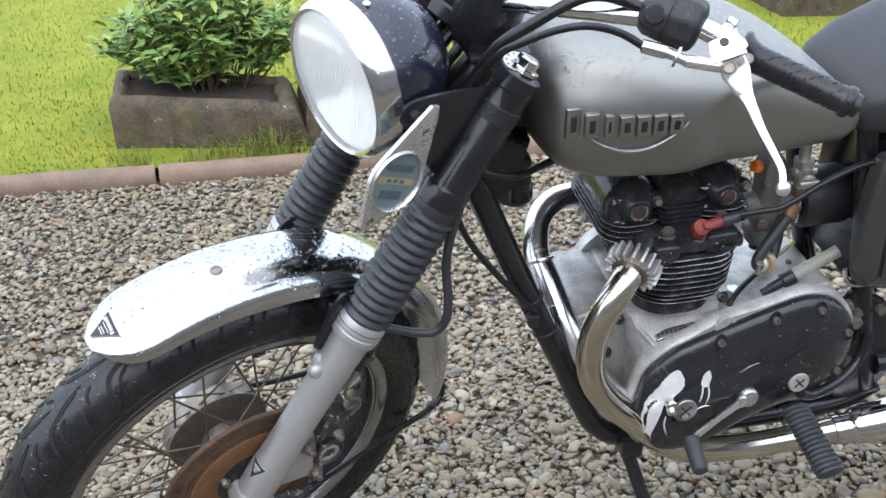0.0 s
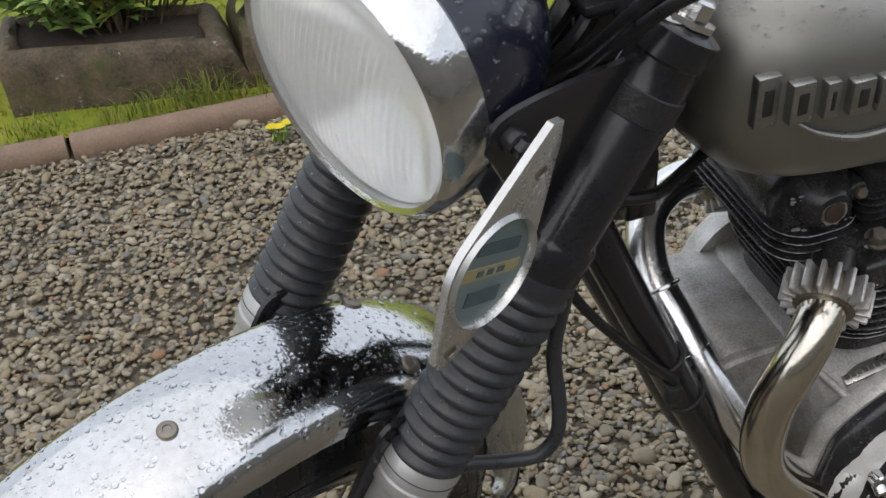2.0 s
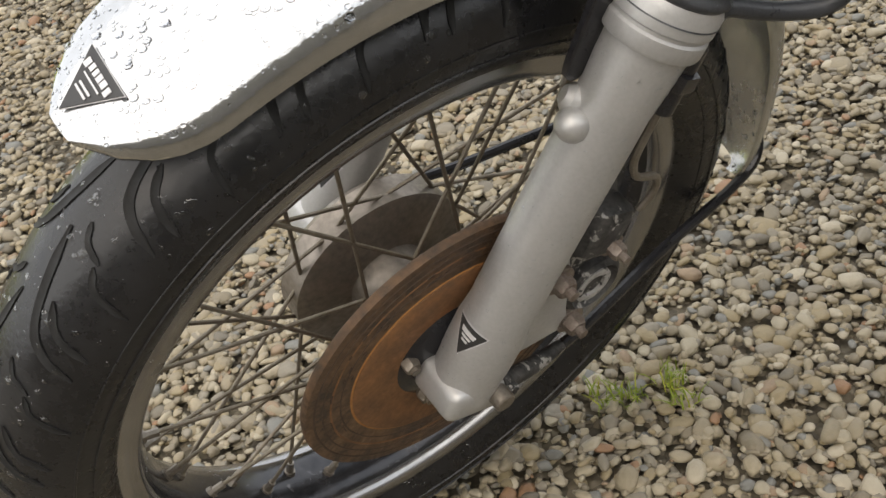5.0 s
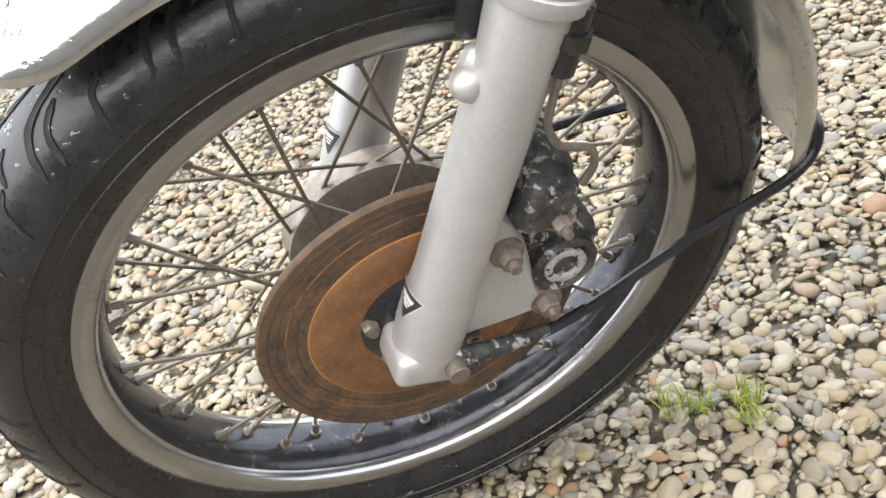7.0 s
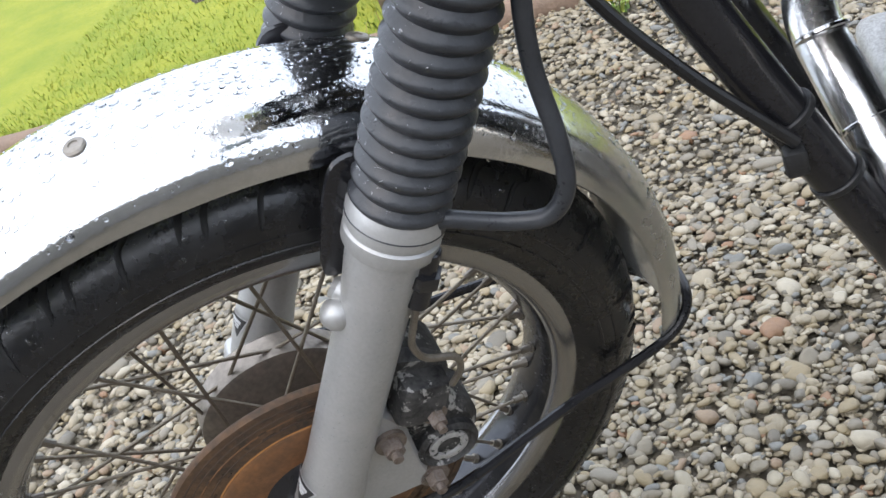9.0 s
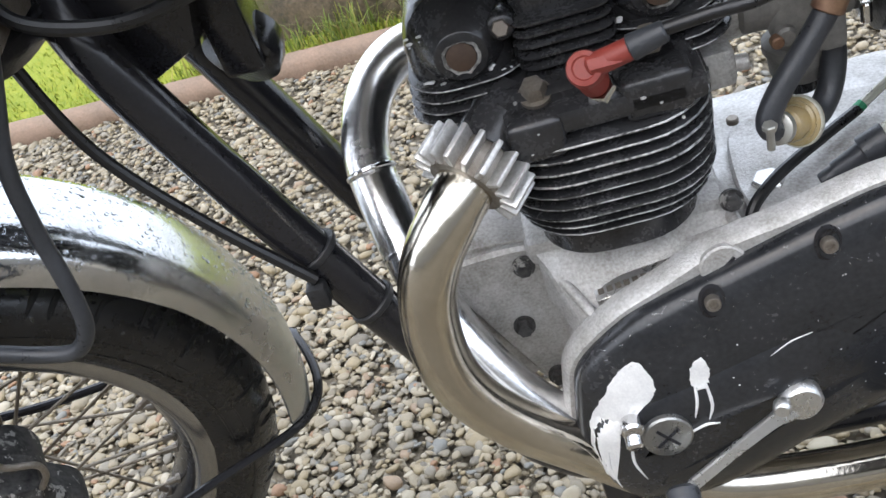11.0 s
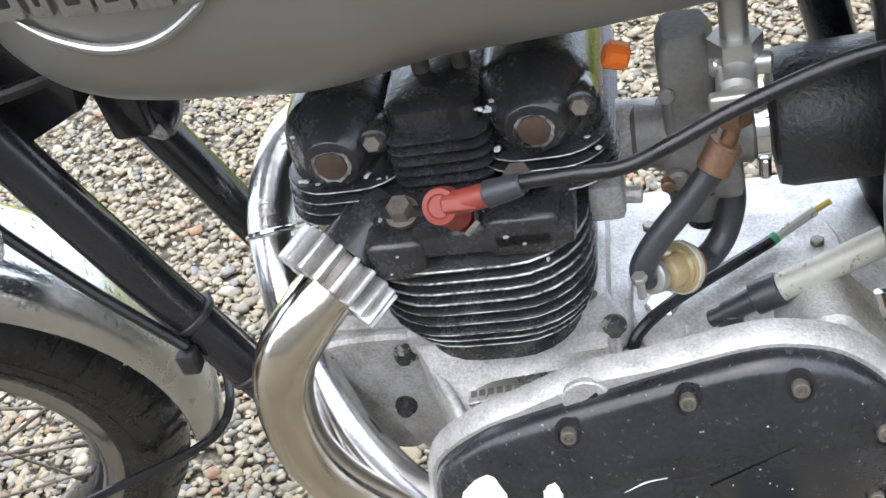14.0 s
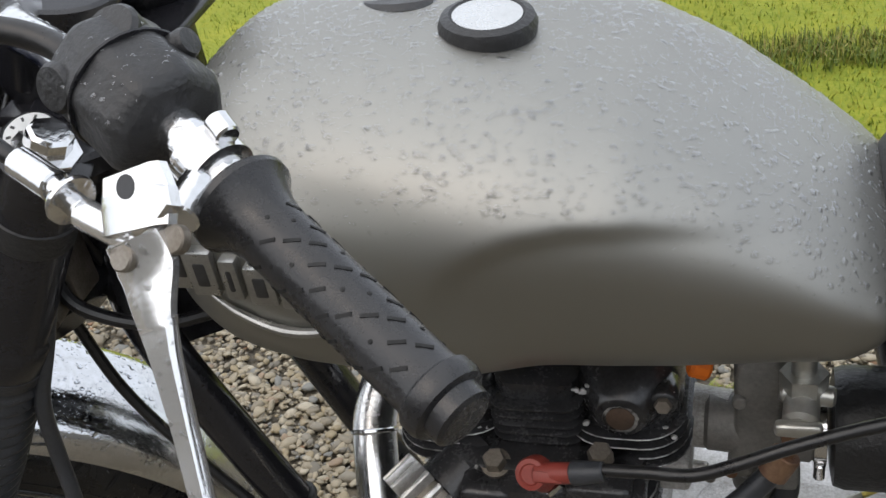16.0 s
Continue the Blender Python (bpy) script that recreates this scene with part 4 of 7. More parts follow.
def triangle_decal(corners, normal, parent, bars):
    a, b, c = (V(p) for p in corners)
    n = V(normal).normalized()
    mid = (a + b + c) / 3
    def sheet(k, lift, th=0.0006):
        pts = [mid + (p - mid) * k + n * lift for p in (a, b, c)]
        return loft([[p - n * th for p in pts], pts])
    part("decal", sheet(1.03, 0.0008), M_DECALW, parent, "pale-edged triangular decal", m=FORK)
    d = part("decal_face", sheet(1.0, 0.0014), M_DECAL, parent, "black triangular decal with pale print", m=FORK)
    e1 = (c - b).normalized()
    e2 = n.cross(e1).normalized()
    if (a - b).dot(e2) < 0:
        e2 = -e2
    L, H = (c - b).length, (a - (b + c) / 2).dot(e2)
    for u, v, w, h in bars:
        o = b + e1 * L * u + e2 * H * v + n * 0.002
        ex, ey = e1 * L * w / 2, e2 * H * h / 2
        ring = [o - ex - ey, o + ex - ey, o + ex + ey, o - ex + ey]
        part("print_bar", loft([[p - n * 0.0004 for p in ring], ring]), M_DECALW, d, m=FORK)


def wrapped_decal(y, parent, A, B2, C2):
    """A triangular sticker that follows the slider's curve."""
    r, ax, az = 0.0268, leg_x(0.08), 0.0

    def sheet(k, lift, tri, n=6):
        cx, cz = (tri[0][0] + tri[1][0] + tri[2][0]) / 3, (tri[0][1] + tri[1][1] + tri[2][1]) / 3
        t3 = [(cx + (u - cx) * k, cz + (v - cz) * k) for u, v in tri]
        bm = bmesh.new()
        rows = []
        for i in range(n + 1):
            row = []
            for j in range(i + 1):
                s1 = i / n
                s2 = j / i if i else 0
                ang = t3[0][0] * (1 - s1) + (t3[1][0] * (1 - s2) + t3[2][0] * s2) * s1
                z = t3[0][1] * (1 - s1) + (t3[1][1] * (1 - s2) + t3[2][1] * s2) * s1
                row.append(bm.verts.new((ax + (r + lift) * math.sin(ang), y - (r + lift) * math.cos(ang), z)))
            rows.append(row)
        for i in range(n):
            for j in range(i + 1):
                bm.faces.new((rows[i][j], rows[i + 1][j], rows[i + 1][j + 1]))
                if j < i:
                    bm.faces.new((rows[i][j], rows[i + 1][j + 1], rows[i][j + 1]))
        return bm
    part("decal_edge", sheet(1.12, 0.0004, (A, B2, C2)), M_DECALW, parent, "pale-edged triangular decal", m=FORK)
    part("decal", sheet(1.0, 0.0008, (A, B2, C2)), M_DECAL, parent, "black triangular decal with pale print", m=FORK)
    for v0, v1, u0, u1 in ((0.16, 0.3, 0.2, 0.8), (0.36, 0.42, 0.25, 0.75), (0.48, 0.54, 0.3, 0.7)):
        rows = []
        for i in range(7):
            u = u0 + (u1 - u0) * i / 6
            row = []
            for v in (v0, v1):
                ang = (A[0] + (C2[0] - A[0]) * u) * (1 - v) + B2[0] * v
                z = (A[1] + (C2[1] - A[1]) * u) * (1 - v) + B2[1] * v
                row += [V((ax + (r + q) * math.sin(ang), y - (r + q) * math.cos(ang), z)) for q in ((0.0005, 0.0012) if v == v0 else (0.0012, 0.0005))]
            rows.append(row)
        part("print_bar", loft(rows), M_DECALW, parent, m=FORK)


wrapped_decal(-0.081, left_leg, (-1.95, 0.083), (-1.5, 0.054), (-0.93, 0.079))
wrapped_decal(0.106, right_leg, (-1.95, 0.075), (-1.3, 0.054), (-0.93, 0.08))
droplets(left_leg, 420, 0.001, 17, -0.5, M_WATER)


# mudguard
def guard_r(t):
    """Crown radius by the angle from the top, forwards negative."""
    return float(np.interp(t, [-56, -30, 0, 30, 72], [0.378, 0.383, 0.386, 0.378, 0.356]))


def guard(y0=0.014, half=0.06, t0=-54.5, t1=72.0, n=64, thick=0.0016):
    sec = [(-1.0, 0.034), (-0.985, 0.03), (-0.93, 0.02), (-0.8, 0.0105), (-0.6, 0.005), (-0.3, 0.0012), (0, 0), (0.3, 0.0012), (0.6, 0.005), (0.8, 0.0105), (0.93, 0.02), (0.985, 0.03), (1.0, 0.034)]
    rings = []
    for i in range(n + 1):
        u = i / n
        t = t0 + (t1 - t0) * u
        k = 1.0
        front = (u * (t1 - t0)) / 10.0
        if front < 1:
            k = math.sqrt(max(1 - (1 - front) ** 2, 0.05))
        rear = (1 - u) * (t1 - t0) / 6.0
        if rear < 1:
            k = 0.6 + 0.4 * math.sqrt(max(1 - (1 - rear) ** 2, 0.0))
        a = radians(t)
        outer, inner = [], []
        for w, dr in sec:
            for lst, off in ((outer, 0), (inner, thick)):
                r = guard_r(t) - dr * k * float(np.interp(t, [-55, -22], [0.55, 1.0])) - off
                lst.append(V((r * math.sin(a), y0 + w * (half - off) * k, r * math.cos(a))))
        rings.append(outer + inner[::-1])
    return loft(rings)


mud = part("mudguard", guard(), M_GUARD, bike, "chrome front mudguard beaded with rain, dull at the tail", m=FORK, sharp=50)
droplets(mud, 1900, 0.0017, 11, 0.1, M_WATER)
droplets(mud, 3000, 0.0008, 18, 0.1, M_WATER)


def guard_pt(t, w, lift=0.0, y0=0.014, half=0.06):
    r = guard_r(t) - float(np.interp(abs(w), [0, 0.3, 0.6, 0.8, 0.93, 1], [0, 0.0012, 0.005, 0.0105, 0.02, 0.034])) + lift
    a = radians(t)
    return V((r * math.sin(a), y0 + w * half, r * math.cos(a)))


def guard_bolt(t, w, r):
    p, q = guard_pt(t, w, -0.002), guard_pt(t, w * 1.12, 0.02)
    part("mudguard_bolt", lathe([(r, 0), (r, 0.0026), (r * 0.85, 0.0038), (r * 0.45, 0.0043), (r * 0.4, 0.0036), (0.0, 0.0036)], 20, along(p, q)), M_STEEL, mud, "dull domed bolt head", m=FORK)


guard_bolt(-28.5, -0.02, 0.0078)
guard_bolt(1.5, -0.62, 0.0085)
guard_bolt(1.5, 0.62, 0.0085)
triangle_decal([guard_pt(-53.4, 0.06, 0.0015), guard_pt(-48.5, 0.33, 0.0015), guard_pt(-48.9, -0.34, 0.0015)], guard_pt(-49.5, 0.0) - V((0, 0.014, 0)), mud, [(0.2, 0.2, 0.1, 0.15), (0.32, 0.18, 0.08, 0.13), (0.43, 0.18, 0.07, 0.13), (0.54, 0.18, 0.09, 0.13), (0.66, 0.18, 0.1, 0.13), (0.79, 0.2, 0.09, 0.15), (0.5, 0.33, 0.44, 0.03), (0.5, 0.47, 0.3, 0.04), (0.49, 0.56, 0.3, 0.04)])
# bridge brackets and rear stay
for yy in (-0.062, 0.09):
    part("mudguard_bracket", slab(smooth_loop([(-0.045, 0.362), (-0.025, 0.37), (-0.008, 0.362), (-0.026, 0.33), (-0.026, 0.3), (-0.026, 0.274), (-0.04, 0.274), (-0.045, 0.3), (-0.048, 0.335)], 4), [(0.002, yy + 0.003), (0, yy + 0.002), (0, yy - 0.002), (0.002, yy - 0.003)]), M_BLACK, mud, "black mudguard bracket", m=FORK)
part("mudguard_stay", pipe([(0.0, -0.096, 0.02), (0.045, -0.092, 0.014), (0.11, -0.08, 0.02), (0.21, -0.06, 0.068), (0.3, -0.044, 0.105), (0.326, -0.035, 0.13), (0.336, -0.01, 0.145), (0.336, 0.04, 0.145), (0.326, 0.066, 0.13), (0.21, 0.09, 0.085), (0.1, 0.105, 0.04), (0.0, 0.116, 0.02)], 0.0048, 10, 6), M_BLACK, mud, "thin black wire stay round the tail", m=FORK)

part("stay_sleeve", join(pipe([(0.004, -0.099, 0.0195), (0.03, -0.0945, 0.0155), (0.055, -0.0905, 0.0145), (0.085, -0.085, 0.017)], [0.0068, 0.0075, 0.0068, 0.0052], 12, 5), hexbolt(0.006, 0.006, along((0.012, -0.103, 0.018), (0.012, -0.2, 0.018)))), M_CALIPER, mud, "flaking black stay end bolted to the fork leg", m=FORK)

# caliper, bracket and pipe
cal = part("brake_caliper", join(slab(smooth_loop([(0.012, 0.196), (0.05, 0.19), (0.068, 0.168), (0.07, 0.14), (0.1, 0.118), (0.108, 0.085), (0.088, 0.06), (0.06, 0.066), (0.045, 0.1), (0.026, 0.13), (0.01, 0.16)], 5), [(0.006, -0.036), (0, -0.04), (0, -0.072), (0.007, -0.08)]), rbox(0.02, 0.06, -0.1, -0.07, 0.135, 0.18, 0.008, 2)), M_CALIPER, bike, "corroded dark cast brake caliper", m=FORK)
part("piston_plug", join(lathe([(0.026, 0), (0.026, 0.012), (0.022, 0.015), (0.02, 0.011), (0.0, 0.011)], 32, along((0.079, -0.074, 0.088), (0.079, -0.11, 0.088)))), M_CALIPER, cal, m=FORK)
part("plug_ring", lathe([(0.0105, 0.0), (0.0105, 0.0036), (0.0135, 0.0042), (0.0165, 0.0034), (0.0165, 0.0)], 32, along((0.079, -0.084, 0.088), (0.079, -0.11, 0.088))), M_CORRODED, cal, "pale corroded ring on the plug", m=FORK)
for x, y, z, r in ((0.05, -0.097, 0.147, 0.0068), (0.023, -0.09, 0.113, 0.0088), (0.073, -0.086, 0.053, 0.0088)):
    part("caliper_bolt", join(hexbolt(r, 0.012, along((x, y, z), (x, y - 1, z))), rod((x, y + 0.002, z), (x, y - 0.002, z), r * 1.45, seg=20), rod((x, y - 0.01, z), (x, y - 0.018, z), r * 0.5, seg=10)), M_BOLT, cal, "rusty bolt with a washer", m=FORK)
part("caliper_bracket", slab(smooth_loop([(0.0, 0.14), (0.03, 0.13), (0.06, 0.072), (0.076, 0.05), (0.06, 0.042), (0.02, 0.03), (-0.005, 0.03)], 4), [(0.002, -0.066), (0, -0.07), (0, -0.084), (0.003, -0.088)]), M_SLIDER, cal, "silver-painted caliper bracket", m=FORK)
part("brake_pipe", pipe([(0.012, -0.1, 0.275), (0.014, -0.1, 0.24), (0.018, -0.1, 0.226), (0.03, -0.1, 0.214), (0.052, -0.1, 0.21), (0.06, -0.1, 0.196), (0.058, -0.098, 0.178)], 0.0028, 8, 6), M_STEEL, cal, "thin bent steel brake pipe", m=FORK)
part("hose_union", join(rod((0.012, -0.1, 0.318), (0.012, -0.1, 0.27), 0.0085, bevel=0.001), hexbolt(0.0125, 0.012, along((0.012, -0.1, 0.3), (0.012, -0.1, 0.28)))), M_BLACK, cal, m=FORK)
part("brake_hose", pipe([(0.02, -0.07, 0.62), (0.026, -0.088, 0.55), (0.03, -0.1, 0.5), (0.045, -0.108, 0.455), (0.064, -0.125, 0.415), (0.074, -0.134, 0.385), (0.07, -0.132, 0.362), (0.052, -0.12, 0.35), (0.03, -0.11, 0.346), (0.014, -0.104, 0.344), (0.012, -0.1, 0.33)], 0.006, 12, 6), M_RUBBER, bike, "black rubber brake hose", m=FORK)

# steering head and yokes
part("steering_head", lathe([(0.03, 0), (0.034, 0.004), (0.034, 0.02), (0.028, 0.024), (0.028, 0.15), (0.034, 0.154), (0.034, 0.175), (0.02, 0.18)], 32, along((0.056, 0.01, 0.54), (0.06, 0.01, 0.73))), M_BLACK, bike, m=FORK)
for z, th in ((0.535, 0.03), (0.7, 0.022)):
    loop = smooth_loop([(-0.014, -0.085), (0.012, -0.09), (0.055, -0.05), (0.08, 0.01), (0.055, 0.07), (0.012, 0.114), (-0.014, 0.108), (-0.012, 0.06), (0.01, 0.01), (-0.012, -0.04)], 5)
    bm = loft([[V((x + leg_x(z), y, z + dz)) for x, y in inset(loop, d)] for d, dz in ((0.003, 0), (0, 0.003), (0, th - 0.003), (0.003, th))])
    part("fork_yoke", bm, M_BLACK, bike, "black enamelled fork yoke", m=FORK)

# headlamp
LC, LN = V((-0.152, 0.0155, 0.612)), V((-0.845, -0.066, -0.53)).normalized()
LAMP = along(LC, LC - LN)
shell = part("headlamp_shell", lathe([(0.09, 0.008), (0.091, 0.03), (0.09, 0.05), (0.085, 0.075), (0.074, 0.1), (0.056, 0.12), (0.03, 0.134), (0.0, 0.138)], 56, LAMP, cap=False), M_BLUEBLACK, bike, "dark blue-black headlamp shell wet with rain", m=FORK, sharp=60)
part("headlamp_rim", lathe([(0.084, -0.003), (0.0875, -0.005), (0.092, -0.001), (0.0945, 0.006), (0.095, 0.026), (0.0925, 0.029), (0.089, 0.028), (0.086, 0.01), (0.084, -0.003)], 64, LAMP, cap=False), M_CHROME, shell, "chrome headlamp rim", m=FORK)
part("reflector", lathe([(r, 0.049 - 0.045 * (r / 0.084) ** 2) for r in (0.084, 0.078, 0.072, 0.064, 0.056, 0.046, 0.036, 0.024, 0.012, 0.0)], 64, LAMP, cap=False), M_REFLECTOR, shell, "silvered reflector", m=FORK)


def lens_glass():
    """A shallow dome with upright flutes pressed into the inside."""
    R, rings = 0.0845, []
    for i in range(225):
        x = R * 0.9985 * (2 * i / 224 - 1)
        h = math.sqrt(R * R - x * x)
        front, back = [], []
        for k in range(21):
            y = h * (2 * k / 20 - 1)
            dome = -0.016 * (1 - (x * x + y * y) / (R * R)) - 0.002
            ridge = 0.0015 * abs(math.sin(x * 600)) if x * x + y * y < 0.0045 else 0
            front.append(V((x, y, dome - ridge)))
            back.append(V((x, y, dome + 0.0025)))
        rings.append(front + back[::-1])
    return loft(rings)


bm = lens_glass()
bm.transform(LAMP)
lens = part("headlamp_lens", bm, M_LENS, shell, "fluted glass headlamp lens", m=FORK, sharp=180)
lens.visible_shadow = False
droplets(shell, 700, 0.0016, 12, -0.1)
part("rim_screw", lathe([(0.005, 0), (0.0045, 0.003), (0.0, 0.0035)], 12, along(LAMP @ V((0.0, 0.091, 0.04)), LAMP @ V((0.0, 0.2, 0.04)))), M_CHROME, shell, m=FORK)
for s, y in ((-1, -0.076), (1, 0.107)):
    c = LAMP @ V((0, 0, 0.06))
    part("headlamp_ear", slab(smooth_loop([(leg_x(0.6) - 0.02, 0.56), (leg_x(0.6) + 0.02, 0.58), (leg_x(0.6) + 0.02, 0.7), (leg_x(0.6) - 0.03, 0.69), (-0.12, 0.655), (-0.13, 0.63), (-0.11, 0.615)], 4), [(0.002, y + 0.003), (0, y + 0.002), (0, y - 0.002), (0.002, y - 0.003)]), M_BLACK, bike, "black headlamp bracket", m=FORK)
    part("headlamp_bolt", join(rod((-0.115, y * 0.9, 0.638), (-0.115, y + s * 0.012, 0.638), 0.0085, bevel=0.001), hexbolt(0.0065, 0.006, along((-0.115, y + s * 0.012, 0.638), (-0.115, y + s * 0.1, 0.638)))), M_BLACK, shell, m=FORK)

# chromed licence-disc holder on the headlamp bolt
ring_c = V((-0.1317, -0.1177, 0.5746))
plate = new("licence_holder")
TILT = Matrix.Translation(ring_c) @ Matrix.Rotation(radians(3), 4, "Z") @ Matrix.Rotation(radians(-9), 4, "X")


def teardrop(n=64):
    """A round plate drawn out to a blunt lug above and below."""
    discs = ((0.0, 0.0, 0.0385), (0.0148, 0.086, 0.0075), (-0.0178, -0.056, 0.0075))
    out = []
    for k in range(n):
        a = math.tau * k / n
        c, s1 = math.cos(a), math.sin(a)
        reach = 0.0385
        for (x, z, r) in discs[1:]:
            for i in range(41):
                f = i / 40
                qx, qz, qr = x * f, z * f, 0.0385 + (r - 0.0385) * f
                b = qx * c + qz * s1
                e = b * b - qx * qx - qz * qz + qr * qr
                if e > 0:
                    reach = max(reach, b + math.sqrt(e))
        out.append((reach * c, reach * s1))
    return out


def holed_plate(outer, rin, y0, y1):
    n = len(outer)
    inner = [(rin * math.cos(math.tau * k / n), rin * math.sin(math.tau * k / n)) for k in range(n)]
    o2 = inset(outer, 0.0022)
    rings = [[V((x, y0, z)) for x, z in inner], [V((x, y0, z)) for x, z in outer], [V((x, y1 + 0.001, z)) for x, z in outer], [V((x, y1, z)) for x, z in o2], [V((x, y1, z)) for x, z in inset(inner, -0.004)], [V((x, y1 - 0.003, z)) for x, z in inset(inner, -0.002)], [V((x, y1, z)) for x, z in inner]]
    return loft(rings + [rings[0]], cap=False)


part("licence_holder", holed_plate(teardrop(), 0.034, 0.003, -0.003), M_ALLOY_P, bike, "chromed diamond-shaped licence-disc holder", m=FORK @ TILT)
holder = bike.children[-1]
scene.collection.objects.unlink(plate)
bpy.data.objects.remove(plate)
part("paper_disc", lathe([(0.034, 0), (0.034, 0.001), (0.0, 0.001)], 40, Matrix.Rotation(radians(90), 4, "X")), M_PAPER, holder, "faded paper licence disc with printed bands", m=FORK @ TILT)
for k, (x0, x1, z0, z1, mm) in enumerate([(-0.028, 0.028, -0.004, 0.004, M_CARD), (-0.02, 0.02, 0.012, 0.02, M_INK), (-0.014, -0.008, -0.002, 0.002, M_INK), (-0.004, 0.002, -0.002, 0.002, M_INK), (0.006, 0.013, -0.002, 0.002, M_INK), (-0.016, 0.016, -0.022, -0.012, M_INK)]):
    part("print_bar", rbox(x0, x1, -0.0016 - 0.0003 * (k > 0), -0.0009, z0, z1, 0), mm, holder, m=FORK @ TILT)
for x, z in ((0.0118, 0.062), (-0.0155, -0.05)):
    part("holder_rivet", lathe([(0.0052, 0), (0.0052, 0.0008), (0.004, 0.0016), (0.0032, 0.0006), (0.0, 0.0006)], 20, along((x, -0.0025, z), (x, -1, z))), M_STEEL, holder, m=FORK @ TILT)
droplets(holder, 120, 0.0013, 13, -0.3)


# handlebar and left-hand controls, square to the body
CTRL = (0.794, -0.616, 1.208)


def brought(p, w=1.0):
    """A point of the controls, drawn outwards along the bar's reach."""
    return V(p).lerp(V(CTRL), 0.05 * w)


HT = Matrix.Translation(CTRL) @ Matrix.Scale(0.95, 4) @ Matrix.Translation(-V(CTRL))
BAR = [(0.36, 0.12, 0.955), (0.365, 0.05, 0.96), (0.38, -0.06, 0.975), (0.407, -0.12, 0.991), (0.454, -0.16, 0.9955), (0.498, -0.2, 1.0005), (0.5432, -0.2256, 1.0009), (0.5765, -0.2474, 0.9895), (0.6097, -0.2702, 0.9734), (0.6952, -0.3272, 0.9382)]
bar = part("handlebar", pipe(BAR, 0.0112, 18, 8), M_CHROME, bike, "chrome handlebar", m=BODY)
G0, G1 = V((0.5885, -0.246, 0.9635)), V((0.692, -0.317, 0.9225))
GM = along(G0, G1)
GL = (G1 - G0).length
grip = part("handlebar_grip", lathe([(0.012, -0.004), (0.0225, -0.0055), (0.0248, -0.003), (0.0245, 0.0), (0.021, 0.004), (0.0175, 0.011), (0.0158, 0.019), (0.0153, GL - 0.016), (0.016, GL - 0.013), (0.0178, GL - 0.0115), (0.0182, GL - 0.006), (0.017, GL - 0.003), (0.0138, GL - 0.002), (0.0134, GL + 0.0045), (0.0115, GL + 0.006), (0.0, GL + 0.0065)], 40, GM), M_GRIP, bike, "black rubber handlebar grip with moulded dashes", m=BODY @ HT)
for j in range(12):
    for k in range(7):
        a = math.tau * (k + 0.5 * (j % 2)) / 7
        z = 0.022 + j * (GL - 0.044) / 11
        r = float(np.interp(z, [0.019, GL - 0.016], [0.0158, 0.0153]))
        c = V((r * math.cos(a), r * math.sin(a), z))
        t = V((-math.sin(a), math.cos(a), -0.9)).normalized()
        n = V((math.cos(a), math.sin(a), 0))
        if (j + k) % 3 == 2:
            bm = lathe([(0.0011, -0.0006), (0.0011, 0.0002), (0.0009, 0.0003)], 6, along(c, c + n))
        else:
            b = t.cross(n)
            ring = [c + t * u * 0.0036 + b * v * 0.0008 for u, v in ((-1, -1), (1, -1), (1, 1), (-1, 1))]
            bm = loft([[q - n * 0.0006 for q in ring], [q + n * 0.0003 for q in ring]])
        part("grip_dash", bm, M_DASH, grip, m=BODY @ HT @ GM)

# clutch lever and perch
clamp = part("lever_clamp", join(lathe([(0.0125, 0), (0.0165, 0.001), (0.0165, 0.017), (0.0125, 0.018)], 28, along((0.563, -0.2265, 0.979), (0.6, -0.252, 0.961))), rod((0.575, -0.226, 0.995), (0.583, -0.233, 0.99), 0.006, bevel=0.001), rod((0.57, -0.245, 0.975), (0.57, -0.268, 0.972), 0.0085, bevel=0.001)), M_CHROME, bike, "chromed clutch lever clamp", m=BODY @ HT)


def flat_bar(points, width, thick, normal):
    """A flat tapering bar: widths across, along smooth points."""
    pts = spline(points, 6)
    ws = [float(v) for v in np.interp(np.linspace(0, len(width) - 1, len(pts)), range(len(width)), width)]
    rings = []
    n = V(normal).normalized()
    for i, p in enumerate(pts):
        d = (pts[min(i + 1, len(pts) - 1)] - pts[max(i - 1, 0)]).normalized()
        s = d.cross(n).normalized()
        nn = s.cross(d)
        w, h = ws[i], thick / 2
        rings.append([p + s * a * w + nn * b * h for a, b in ((-1, -0.5), (-0.8, -1), (0.8, -1), (1, -0.5), (1, 0.5), (0.8, 1), (-0.8, 1), (-1, 0.5))])
    return loft(rings)


HI = HT.inverted()
NRM = (-0.25, -0.75, 0.62)
lever = part("clutch_lever", join(flat_bar([HI @ brought(p, w) for p, w in (((0.557, -0.283, 0.974), 1), ((0.562, -0.288, 0.962), 1), ((0.566, -0.299, 0.949), 1), ((0.573, -0.312, 0.936), 0.9), ((0.585, -0.333, 0.917), 0.6), ((0.597, -0.354, 0.902), 0.3), ((0.605, -0.368, 0.89), 0.1), ((0.604, -0.379, 0.88), 0))], [0.0145, 0.0155, 0.0105, 0.007, 0.0052, 0.0046, 0.0042, 0.0042], 0.0075, NRM), lathe([(0.003, -0.0076), (0.0064, -0.0056), (0.0082, 0), (0.0064, 0.0056), (0.003, 0.0076)], 20, Matrix.Translation(HI @ V((0.604, -0.382, 0.878))))), M_LEVER, bike, "polished alloy clutch lever with a ball end", m=BODY @ HT, sharp=45)
